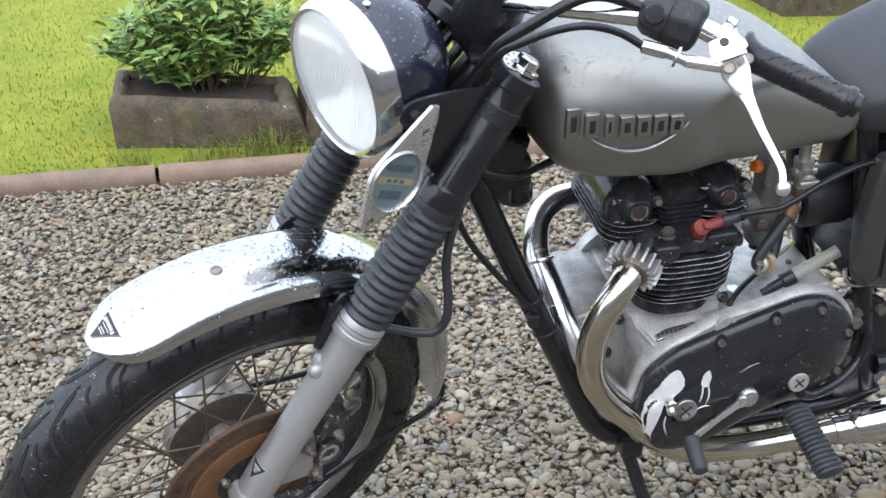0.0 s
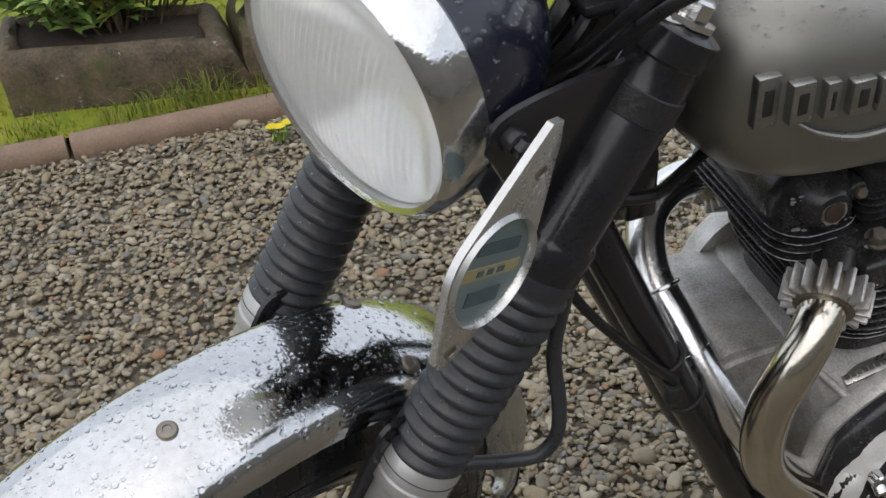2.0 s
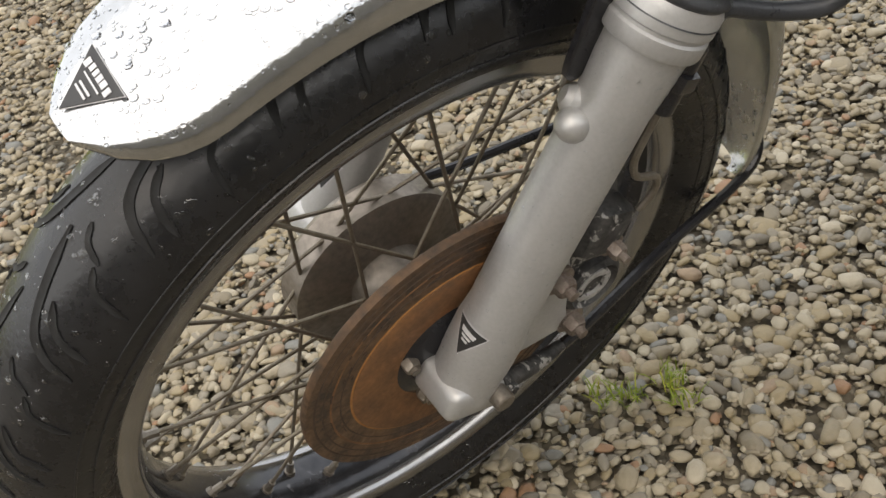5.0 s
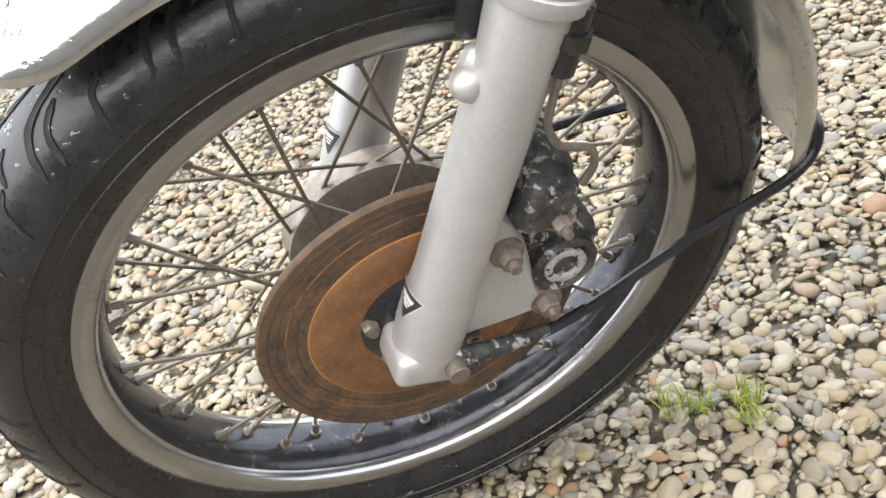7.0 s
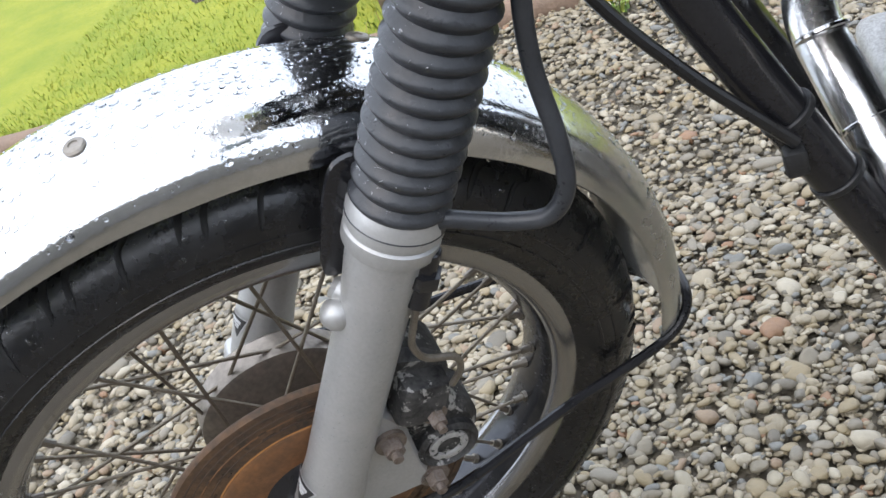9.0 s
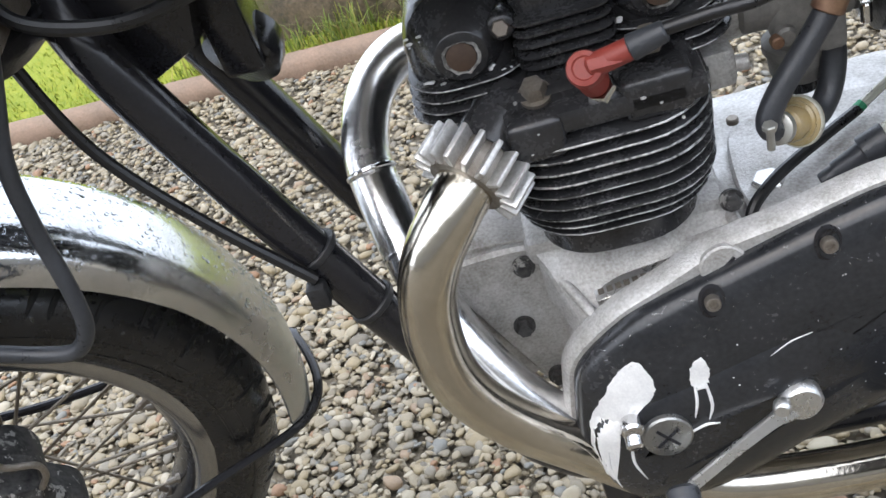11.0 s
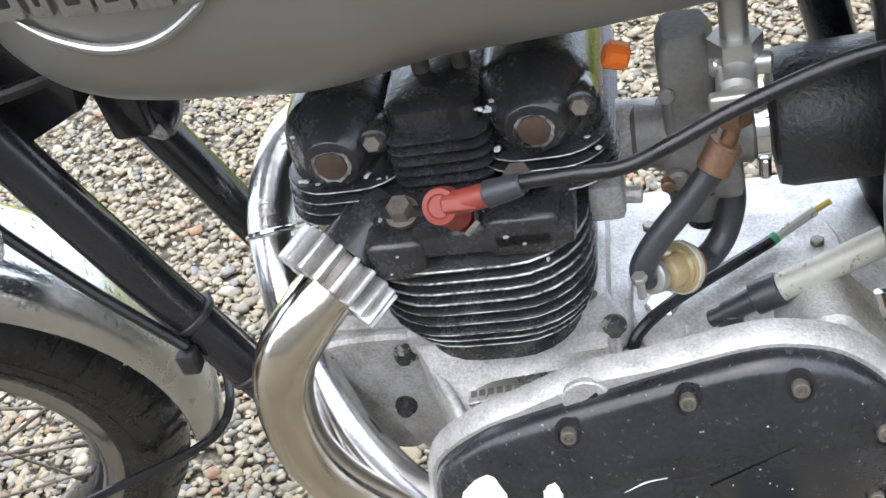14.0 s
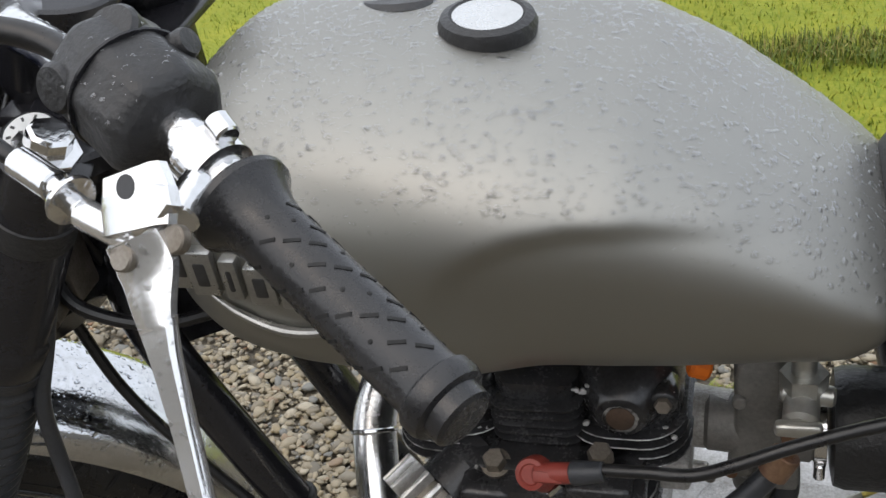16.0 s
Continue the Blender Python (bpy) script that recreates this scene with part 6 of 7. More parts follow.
# primary chaincase: alloy inner rim and black outer cover
cover_loop = smooth_loop([(0.603, 0.415), (0.637, 0.445), (0.668, 0.46), (0.735, 0.484), (0.788, 0.501), (0.827, 0.511), (0.85, 0.51), (0.874, 0.5), (0.897, 0.473), (0.91, 0.44), (0.909, 0.392), (0.891, 0.353), (0.858, 0.328), (0.8, 0.306), (0.74, 0.28), (0.684, 0.258), (0.628, 0.26), (0.598, 0.285), (0.588, 0.332), (0.593, 0.38)], 4)
cover_loop = [(x + 0.12 * max(0.0, x - 0.82), z) for x, z in cover_loop]
part("inner_chaincase", slab([(x, z + 0.007 * math.exp(-((x - 0.715) / 0.035) ** 2) * (z > 0.42)) for x, z in inset(cover_loop, -0.007)], [(0.006, -0.097), (0.0, -0.1), (0.0, -0.112), (0.004, -0.118), (0.01, -0.1185)]), M_ALLOY, crank, "silver inner chaincase rim", m=BODY, sharp=40)
part("gearbox_shell", slab(smooth_loop([(0.6, 0.4), (0.63, 0.43), (0.7, 0.446), (0.76, 0.456), (0.85, 0.462), (0.91, 0.45), (0.93, 0.4), (0.925, 0.34), (0.86, 0.305), (0.7, 0.262), (0.62, 0.275), (0.6, 0.33)], 4), [(0.004, -0.036), (0.0, -0.04), (0.0, -0.1), (0.002, -0.102)]), M_ALLOY, crank, m=BODY, sharp=40)
cover = part("primary_cover", slab(cover_loop, [(0.0, -0.117), (0.0, -0.125), (0.002, -0.13), (0.007, -0.135), (0.017, -0.1395), (0.032, -0.1445), (0.05, -0.148), (0.06, -0.149)]), M_COVER, bike, "black-painted primary chaincase cover with peeled white patches", m=BODY, sharp=50)


def spline_xz(pts):
    return [(p.x, p.z) for p in spline([(x, 0, z) for x, z in pts], 4)]


# raised oval belly over the front half
belly = smooth_loop([(0.601, 0.365), (0.615, 0.38), (0.66, 0.397), (0.73, 0.421), (0.79, 0.441), (0.84, 0.44), (0.885, 0.405), (0.888, 0.375), (0.855, 0.345), (0.78, 0.318), (0.69, 0.275), (0.632, 0.274), (0.606, 0.3), (0.599, 0.335)], 5)
def bulge():
    """The belly stands proud at the front and dies away to the rear."""
    rings = []
    for d, y in [(0.0, 0.0), (0.0015, 0.0075), (0.006, 0.0115), (0.016, 0.0155), (0.03, 0.0185), (0.042, 0.02)]:
        ring = []
        for x, z in inset(belly, d):
            k = max(0.0, min(1.0, (0.86 - x) / 0.14))
            ring.append(V((x, -0.138 - y * (0.25 + 0.75 * k * k * (3 - 2 * k)), z)))
        rings.append(ring)
    return loft(rings)


part("cover_bulge", bulge(), M_COVER, cover, m=BODY, sharp=60)
cover_tree = [BVHTree.FromPolygons([v.co for v in o.data.vertices], [p.vertices[:] for p in o.data.polygons]) for o in (cover, cover.children[0])]


def on_cover(x, z, lift=0.0006):
    """The point of the cover's outer face at x and z, in the body's own axes."""
    a, d = BODY @ V((x, -0.3, z)), (BODY.to_3x3() @ V((0, 1, 0))).normalized()
    hits = [t.ray_cast(a, d) for t in cover_tree]
    dist = min([k[3] for k in hits if k[0] is not None], default=0.152)
    return V((x, -0.3 + dist - lift, z))


droplets(cover, 1100, 0.0011, 31, 0.05)
for x, z in ((0.704, 0.462), (0.7838, 0.489), (0.852, 0.4965), (0.903, 0.448), (0.9, 0.375)):
    c = on_cover(x, z, -0.0005)
    part("screw_well", lathe([(0.0085, 0), (0.0095, 0.0012), (0.0075, 0.002), (0.007, -0.002), (0.0, -0.002)], 20, along(c, c + V((0, -1, 0.25))) @ Matrix.Diagonal((1, 1.5, 1, 1))), M_BLACK, cover, m=BODY)
    part("cap_screw", lathe([(0.0055, -0.002), (0.0055, 0.006), (0.0048, 0.007), (0.0032, 0.007), (0.0028, 0.004), (0.0, 0.004)], 16, along(c, c + V((0, -1, 0.3)))), M_STEEL, cover, m=BODY)


def slotted(c, r, nm, cross, mm):
    c = V(c)
    d = along(c, c + V((0, -1, 0.12)))
    o = part(nm, lathe([(r, -0.002), (r, 0.002), (r * 0.92, 0.0032), (0.0, 0.0036)], 36, d), mm, cover, "dull alloy inspection plug", m=BODY)
    for k in range(2 if cross else 1):
        part("slot", rbox(-r * 0.6, r * 0.6, -0.0011, 0.0011, 0.003, 0.0042, 0), M_BLACK, o, m=BODY @ d @ Matrix.Rotation(radians(40 + 90 * k), 4, "Z"))


slotted((0.834, -0.1495, 0.374), 0.016, "inspection_plug", True, M_ALLOY)
slotted((0.6533, -0.158, 0.362), 0.0185, "level_plug", True, M_PEWTER)
slotted((0.7177, -0.1185, 0.476), 0.0165, "timing_plug", False, M_ALLOY)
part("drain_bolt", join(rod((0.63, -0.15, 0.377), (0.63, -0.164, 0.378), 0.0085, bevel=0.002), rod((0.629, -0.157, 0.374), (0.629, -0.17, 0.368), 0.0065, bevel=0.002)), M_CHROME, cover, m=BODY)


def peeled(points, steps=9):
    """A thin ragged patch that follows the cover."""
    loop = smooth_loop(points, 6)
    cx, cz = sum(p[0] for p in loop) / len(loop), sum(p[1] for p in loop) / len(loop)
    loop = [(x + 0.0022 * noise.noise(V((x * 300, z * 300, 1))), z + 0.0022 * noise.noise(V((x * 300, z * 300, 7)))) for x, z in loop]
    rings = [[on_cover(cx + (x - cx) * k / steps, cz + (z - cz) * k / steps, 0.0005 if k < steps else -0.0003) for x, z in loop] for k in range(1, steps + 1)]
    return loft(rings)


part("peeled_patch", peeled([(0.6445, 0.428), (0.654, 0.41), (0.65, 0.394), (0.636, 0.386), (0.622, 0.37), (0.614, 0.35), (0.61, 0.325), (0.605, 0.305), (0.5985, 0.318), (0.5965, 0.345), (0.602, 0.375), (0.613, 0.396), (0.628, 0.418)]), M_WHITE, cover, "bare white patch where paint has peeled", m=BODY)
part("peeled_patch", peeled([(0.688, 0.4215), (0.693, 0.41), (0.6886, 0.397), (0.6808, 0.394), (0.677, 0.403), (0.681, 0.417)]), M_WHITE, cover, "bare white patch where paint has peeled", m=BODY)
for pts in ([(0.68, 0.397), (0.679, 0.385), (0.6755, 0.372)], [(0.688, 0.398), (0.689, 0.381), (0.685, 0.368)], [(0.608, 0.35), (0.606, 0.329), (0.61, 0.3)], [(0.6025, 0.345), (0.602, 0.325), (0.603, 0.3)], [(0.67, 0.359), (0.6826, 0.364), (0.692, 0.3627)], [(0.6257, 0.353), (0.625, 0.335), (0.631, 0.315)]):
    part("paint_run", pipe([on_cover(x, z, 0.0003) for x, z in spline_xz(pts)], [0.0009, 0.0013, 0.0011, 0.0004], 6, 2), M_WHITE, cover, m=BODY)
part("cover_scratch", pipe([on_cover(x, z, 0.0002) for x, z in ((0.735, 0.412), (0.75, 0.42), (0.765, 0.424))], [0.0002, 0.0006, 0.0002], 6, 4), M_WHITE, cover, m=BODY)
rng_fleck = random.Random(9)
for k in range(30):
    x, z = rng_fleck.uniform(0.69, 0.89), rng_fleck.uniform(0.36, 0.475)
    c = on_cover(x, z, 0)
    part("paint_fleck", lathe([(rng_fleck.uniform(0.0003, 0.0008) * (1.8 if k % 12 == 0 else 1), 0), (0.0003, 0.0004)], 5, along(c, c + V((0, -1, 0.1)))), M_WHITE, cover, m=BODY)

# barrel: stacked fins, base and head
EY = 0.005


def round_rect(hx, hy, r, n=6):
    pts = []
    for cx, cy, a0 in ((hx - r, hy - r, 0), (-hx + r, hy - r, 90), (-hx + r, -hy + r, 180), (hx - r, -hy + r, 270)):
        for k in range(n + 1):
            a = radians(a0 + 90 * k / n)
            pts.append((cx + r * math.cos(a), cy + r * math.sin(a)))
    return pts


def plate_h(cx, cy, hx, hy, r, z0, z1, e=0.0012):
    return loft([[V((cx + x, cy + y, z)) for x, y in round_rect(hx - d, hy - d, max(r - d, 0.002))] for d, z in ((e, z0), (0, z0 + e * 0.6), (0, z1 - e * 0.6), (e, z1))])


core = part("cylinder_barrel", plate_h(0.659, EY, 0.058, 0.092, 0.045, 0.484, 0.625, 0.003), M_ENGINE, bike, "black-painted finned cylinder barrel", m=BODY)
for k in range(9):
    z = 0.514 + k * 0.0102
    g = float(np.interp(k, [0, 2, 8], [0.9, 0.97, 1.0]))
    fin = part("barrel_fin", plate_h(0.66, EY, 0.0755 * g, 0.117 * g, 0.05, z, z + 0.0036), M_ENGINE, core, m=BODY)
    loop = [(0.66 + x, EY + y) for x, y in round_rect(0.0757 * g, 0.1172 * g, 0.05)]
    edge_pts = [V((x, y, z + 0.0018)) for x, y in loop if y < EY - 0.02]
    part("fin_edge", pipe(edge_pts, 0.0009 if k > 4 else 0.0004, 6, smooth=False), M_FINEDGE, fin, "worn bare metal edge", m=BODY)
head = part("cylinder_head", join(plate_h(0.66, EY, 0.07, 0.098, 0.03, 0.606, 0.63, 0.004), plate_h(0.652, EY, 0.03, 0.068, 0.014, 0.625, 0.685, 0.004), rbox(0.6, 0.638, -0.112, -0.06, 0.59, 0.622, 0.007, 3), rbox(0.675, 0.722, -0.108, -0.05, 0.598, 0.63, 0.007, 3), rbox(0.6, 0.73, -0.108, -0.05, 0.604, 0.622, 0.005)), M_ENGINE, bike, "black cast cylinder head", m=BODY)
for k in range(5):
    part("head_fin", plate_h(0.652, EY, 0.034, 0.078, 0.014, 0.634 + k * 0.008, 0.6368 + k * 0.008), M_ENGINE, head, m=BODY)
for xc, nm, dz in ((0.586, "exhaust_rocker_box", -0.024), (0.713, "inlet_rocker_box", -0.016)):
    YC = EY + 0.012
    body = loft([[V((xc + x, YC + y, z + dz)) for x, y in round_rect(0.039 - d, 0.08 - d, max(0.03 - d, 0.006))] for d, z in ((0.002, 0.648), (0.0, 0.654), (0.0, 0.68), (0.002, 0.69), (0.007, 0.701), (0.015, 0.709), (0.026, 0.713))])
    boss = loft([[V((xc + k * math.cos(a), y, 0.684 + dz + k * math.sin(a))) for a in [math.tau * i / 32 for i in range(32)]] for k, y in ((0.034, -0.045), (0.028, -0.058), (0.0215, -0.068), (0.0175, -0.0735), (0.0165, -0.0745))])
    ear = rod((xc + 0.028, -0.04, 0.688 + dz), (xc + 0.028, -0.067, 0.692 + dz), 0.0105, 0.0095, bevel=0.002)
    rb = part(nm, join(body, boss, ear), M_ENGINE, bike, "black rocker box with chipped paint", m=BODY, sharp=50)
    for k in range(4):
        part("rocker_fin", plate_h(xc, YC, 0.045 - 0.001 * k, 0.093 - 0.0015 * k, 0.032, 0.636 + k * 0.0075 + dz, 0.6385 + k * 0.0075 + dz), M_ENGINE, rb, m=BODY)
        loop = [V((xc + x, YC + y, 0.6378 + k * 0.0075 + dz)) for x, y in round_rect(0.0452 - 0.001 * k, 0.0932 - 0.0015 * k, 0.032) if y < -0.05]
        part("fin_edge", pipe(loop, 0.0005, 6, smooth=False), M_FINEDGE, rb, "worn bare metal edge", m=BODY)
    face = along((xc, -0.0745, 0.684 + dz), (xc, -1, 0.75))
    ring = [(0.0118 + 0.0018 * noise.noise(V((xc * 50, k * 0.6, 0)))) for k in range(28)]
    part("rocker_cap", loft([[face @ V((r * q2 * math.cos(k * math.tau / 28), r * q2 * math.sin(k * math.tau / 28), zz)) for k, r in enumerate(ring)] for q2, zz in ((1.08, -0.001), (1.02, 0.0008), (0.86, 0.001), (0.84, -0.0005))]), M_FINEDGE, rb, "chipped bright ring", m=BODY)
    part("rocker_plug", lathe([(0.0098, 0), (0.0096, 0.0014), (0.009, 0.0018), (0.0, 0.002)], 24, face), M_RUST_D, rb, "brown worn plug", m=BODY)
    part("rocker_nut", hexbolt(0.006, 0.006, along((xc + 0.028, -0.066, 0.692 + dz), (xc + 0.028, -0.3, 0.75))), M_HUB, rb, "rusty nut", m=BODY)
    rng_chip = random.Random(int(xc * 1000))
    for k in range(34):
        a = rng_chip.choice((0, 0, 1))
        x0 = xc + rng_chip.uniform(-0.035, 0.035)
        c = V((x0, -0.063 - 0.0005 if abs(x0 - xc) < 0.012 else -0.0635, 0.667 + dz + rng_chip.uniform(-0.012, 0.004))) if a else V((x0, -0.06, 0.6945 + dz + rng_chip.uniform(-0.003, 0.004)))
        rr = rng_chip.uniform(0.0006, 0.0019)
        part("paint_chip", lathe([(rr, -0.002), (rr * 0.8, 0.001)], 5, along(c, c + V((0.2, -1, 0.5))) @ Matrix.Diagonal((rng_chip.uniform(1, 3), 1, 1, 1))), M_CHIP, rb, m=BODY)
part("head_bolt", join(hexbolt(0.0085, 0.01, along((0.6246, -0.088, 0.628), (0.6246, -0.11, 0.69))), lathe([(0.011, -0.002), (0.011, 0.001)], 20, along((0.6246, -0.088, 0.628), (0.6246, -0.11, 0.69)))), M_STEEL, head, m=BODY)
part("head_bolt", hexbolt(0.009, 0.012, along((0.7, -0.088, 0.64), (0.7, -0.1, 0.7))), M_STEEL, head, m=BODY)
for dx in (-0.012, 0.014):
    part("head_stud", rod((0.655 + dx, -0.02, 0.655), (0.655 + dx, -0.02, 0.712), 0.006, bevel=0.001), M_STEEL, head, m=BODY)
part("head_steady", rbox(0.64, 0.67, -0.03, 0.03, 0.7, 0.735, 0.003), M_STEEL, head, m=BODY)

rng_wear = random.Random(12)
for k in range(20):
    c = V((rng_wear.uniform(0.6, 0.722), 0, 0))
    c.y, c.z = (-0.0935, rng_wear.uniform(0.607, 0.628)) if k % 2 else (-0.1125 if c.x < 0.637 else -0.1085 if c.x > 0.676 else -0.0938, rng_wear.uniform(0.594, 0.618) if c.x < 0.637 or c.x > 0.676 else 0.62)
    rr = rng_wear.uniform(0.0004, 0.0013)
    part("paint_chip", lathe([(rr, -0.002), (rr * 0.8, 0.0006)], 5, along(c, c + V((0, -1, 0.2))) @ Matrix.Diagonal((rng_wear.uniform(1, 2.4), 1, 1, 1))), M_CHIP, head, m=BODY)

# spark plug, red cap and lead
plug_a, plug_b = V((0.667, -0.094, 0.62)), V((0.656, -0.116, 0.652))
plug = part("spark_plug", join(hexbolt(0.0115, 0.012, along(plug_a, plug_b)), lathe([(0.014, -0.004), (0.015, 0.0), (0.013, 0.002)], 24, along(plug_a, plug_b))), M_CHROME, head, "bright spark plug body", m=BODY)
pcap = part("plug_cap", join(lathe([(0.0088, 0.016), (0.0096, 0.018), (0.009, 0.03), (0.0095, 0.034)], 28, along(plug_a, plug_b)), lathe([(0.0085, -0.009), (0.0112, -0.007), (0.0115, 0.006), (0.0105, 0.009), (0.0075, 0.0098), (0.0065, 0.0086), (0.0, 0.0086)], 28, along((0.6585, -0.112, 0.6495), (0.655, -0.14, 0.672))), rod((0.66, -0.115, 0.652), (0.689, -0.119, 0.6605), 0.0076, 0.0072, bevel=0.002)), M_RED, bike, "dull red spark plug cap", m=BODY)
part("cap_label", rbox(-0.002, 0.018, -0.0035, 0.0035, -0.0005, 0.0012, 0.0006), M_RED, pcap, m=BODY @ Matrix.Translation((0.662, -0.1225, 0.658)) @ V((0, -0.75, 0.65)).to_track_quat("Z", "X").to_matrix().to_4x4() @ Matrix.Rotation(radians(-90), 4, "Z"))
part("lead_boot", rod((0.686, -0.119, 0.66), (0.708, -0.121, 0.6665), 0.0084, 0.0068, bevel=0.001), M_RUBBER, pcap, m=BODY)
part("plug_lead", pipe([(0.7, -0.12, 0.6665), (0.735, -0.122, 0.67), (0.764, -0.122, 0.671), (0.792, -0.118, 0.6805), (0.827, -0.11, 0.6925), (0.887, -0.095, 0.704), (0.95, -0.088, 0.708)], 0.0044, 12, 8), M_CABLE, bike, "black spark plug lead", m=BODY)

# exhaust: two pipes joining into one
lp = part("exhaust_pipe", pipe([(0.596, -0.075, 0.602), (0.574, -0.1, 0.591), (0.552, -0.12, 0.576), (0.53, -0.13, 0.548), (0.516, -0.129, 0.505), (0.513, -0.128, 0.455), (0.524, -0.126, 0.41), (0.55, -0.124, 0.367), (0.588, -0.122, 0.325), (0.635, -0.119, 0.272), (0.68, -0.116, 0.238), (0.74, -0.112, 0.22), (0.82, -0.11, 0.213), (0.95, -0.114, 0.222)], 0.0205, 28, 8), M_CHROME_OLD, bike, "browned chrome exhaust pipe", m=BODY)
part("exhaust_pipe", pipe([(0.6, 0.1, 0.575), (0.56, 0.1, 0.587), (0.521, 0.094, 0.586), (0.492, 0.076, 0.568), (0.479, 0.04, 0.538), (0.486, 0.0, 0.508), (0.5, -0.042, 0.468), (0.52, -0.075, 0.425), (0.55, -0.097, 0.378), (0.59, -0.11, 0.33), (0.64, -0.118, 0.275)], 0.0195, 28, 8), M_CHROME_S, bike, "chrome exhaust pipe crossing under the engine", m=BODY)
for a, b in (((0.481, 0.022, 0.53), (0.484, 0.008, 0.515)), ((0.494, -0.027, 0.482), (0.499, -0.04, 0.47))):
    part("pipe_joint", lathe([(0.0198, -0.002), (0.0212, -0.001), (0.0212, 0.001), (0.0198, 0.002)], 32, along(a, b)), M_CHROME, lp, m=BODY)


def rose(c, d, parent):
    m = along(V(c), V(c) + V(d))
    bm = lathe([(0.0215, -0.013), (0.026, -0.013), (0.0275, -0.01), (0.0275, 0.01), (0.026, 0.013), (0.0215, 0.013)], 40, m)
    o = part("exhaust_clamp", bm, M_STEEL, parent, "finned alloy exhaust clamp", m=BODY)
    for k in range(17):
        a = math.tau * (k + 0.5) / 18 - 1.2
        fin = rbox(0.0255, 0.0385, -0.0021, 0.0021, -0.0135, 0.0135, 0.0013, 2)
        part("clamp_fin", fin, M_CLAMP, o, m=BODY @ m @ Matrix.Rotation(a, 4, "Z"))
    part("clamp_bolt", rod((0.03, -0.016, 0.004), (0.03, 0.014, 0.004), 0.0045, bevel=0.001), M_STEEL, o, m=BODY @ m @ Matrix.Rotation(-1.6, 4, "Z"))


rose((0.574, -0.1, 0.591), (-0.62, -0.7, -0.32), lp)
rose((0.58, 0.1, 0.582), (-0.9, 0.0, 0.2), lp)
part("exhaust_port", rod((0.612, -0.058, 0.61), (0.582, -0.092, 0.595), 0.026, 0.025, bevel=0.002), M_ENGINE, head, m=BODY)
part("silencer", pipe([(0.94, -0.114, 0.221), (0.965, -0.116, 0.224), (0.99, -0.118, 0.228), (1.1, -0.124, 0.24), (1.4, -0.14, 0.27), (1.55, -0.15, 0.285)], [0.0215, 0.024, 0.031, 0.038, 0.038, 0.03], 32, 8), M_CHROME, bike, "chrome silencer", m=BODY)
part("silencer_clamp", lathe([(0.0215, -0.006), (0.024, -0.005), (0.024, 0.005), (0.0215, 0.006)], 32, along((0.945, -0.114, 0.2215), (0.99, -0.118, 0.228))), M_CHROME, lp, m=BODY)

# inlet side: manifold, carburettor, air filter
man = part("inlet_manifold", join(pipe([(0.725, 0.0, 0.62), (0.75, -0.005, 0.606), (0.785, -0.013, 0.61)], [0.026, 0.024, 0.022], 20, 5), rbox(0.732, 0.757, -0.05, -0.005, 0.568, 0.598, 0.005), rod((0.75, -0.03, 0.575), (0.768, -0.031, 0.5735), 0.006, bevel=0.001)), M_ALLOY, bike, "alloy inlet manifold", m=BODY)
mixing = loft([[V((0.803 + x, -0.018 + y, z)) for x, y in round_rect(hx, hy, rr)] for hx, hy, rr, z in ((0.014, 0.016, 0.008, 0.575), (0.019, 0.021, 0.01, 0.59), (0.02, 0.022, 0.01, 0.6), (0.017, 0.019, 0.008, 0.612), (0.0165, 0.02, 0.007, 0.645), (0.0175, 0.021, 0.006, 0.675), (0.016, 0.019, 0.006, 0.682), (0.012, 0.015, 0.005, 0.69))])
bowl = lathe([(0.01, 0), (0.018, 0.002), (0.021, 0.006), (0.022, 0.022), (0.0245, 0.024), (0.0245, 0.03), (0.018, 0.034)], 28, pose(0.806, -0.012, 0.54))
carb = part("carburettor", join(mixing, bowl, rod((0.765, -0.015, 0.61), (0.842, -0.015, 0.608), 0.0215, 0.024, bevel=0.003), rod((0.79, -0.036, 0.655), (0.79, -0.043, 0.656), 0.005, bevel=0.001), rod((0.792, -0.036, 0.592), (0.792, -0.046, 0.592), 0.0075, bevel=0.002), rbox(0.812, 0.832, -0.045, -0.02, 0.572, 0.6, 0.005)), M_CARB, bike, "grey weathered carburettor", m=BODY)
part("float_bowl_nut", lathe([(0.008, 0), (0.012, 0.002), (0.012, 0.012), (0.006, 0.014)], 20, pose(0.806, -0.012, 0.528)), M_BLACK, carb, m=BODY)
part("throttle_stop", rod((0.785, -0.042, 0.592), (0.785, -0.05, 0.592), 0.0045, bevel=0.001), M_BRASS, carb, m=BODY)
part("tickler", join(lathe([(0.007, 0), (0.0085, 0.002), (0.0085, 0.012), (0.006, 0.014)], 10, along((0.77, -0.045, 0.69), (0.756, -0.047, 0.696)))), M_ORANGE, carb, "orange plastic knob", m=BODY)
af = part("air_filter", lathe([(0.03, 0), (0.042, 0.002), (0.0445, 0.01), (0.0445, 0.07), (0.04, 0.078), (0.02, 0.08)], 40, along((0.852, -0.01, 0.607), (0.95, -0.01, 0.609))), M_PLASTIC, bike, "black air filter drum", m=BODY)
part("hose_clip", join(lathe([(0.0265, -0.0045), (0.0285, -0.004), (0.0285, 0.004), (0.0265, 0.0045)], 32, along((0.845, -0.013, 0.607), (0.95, -0.013, 0.609))), rod((0.845, -0.04, 0.585), (0.845, -0.04, 0.6), 0.004, bevel=0.001)), M_CHROME, af, "bright hose clip", m=BODY)
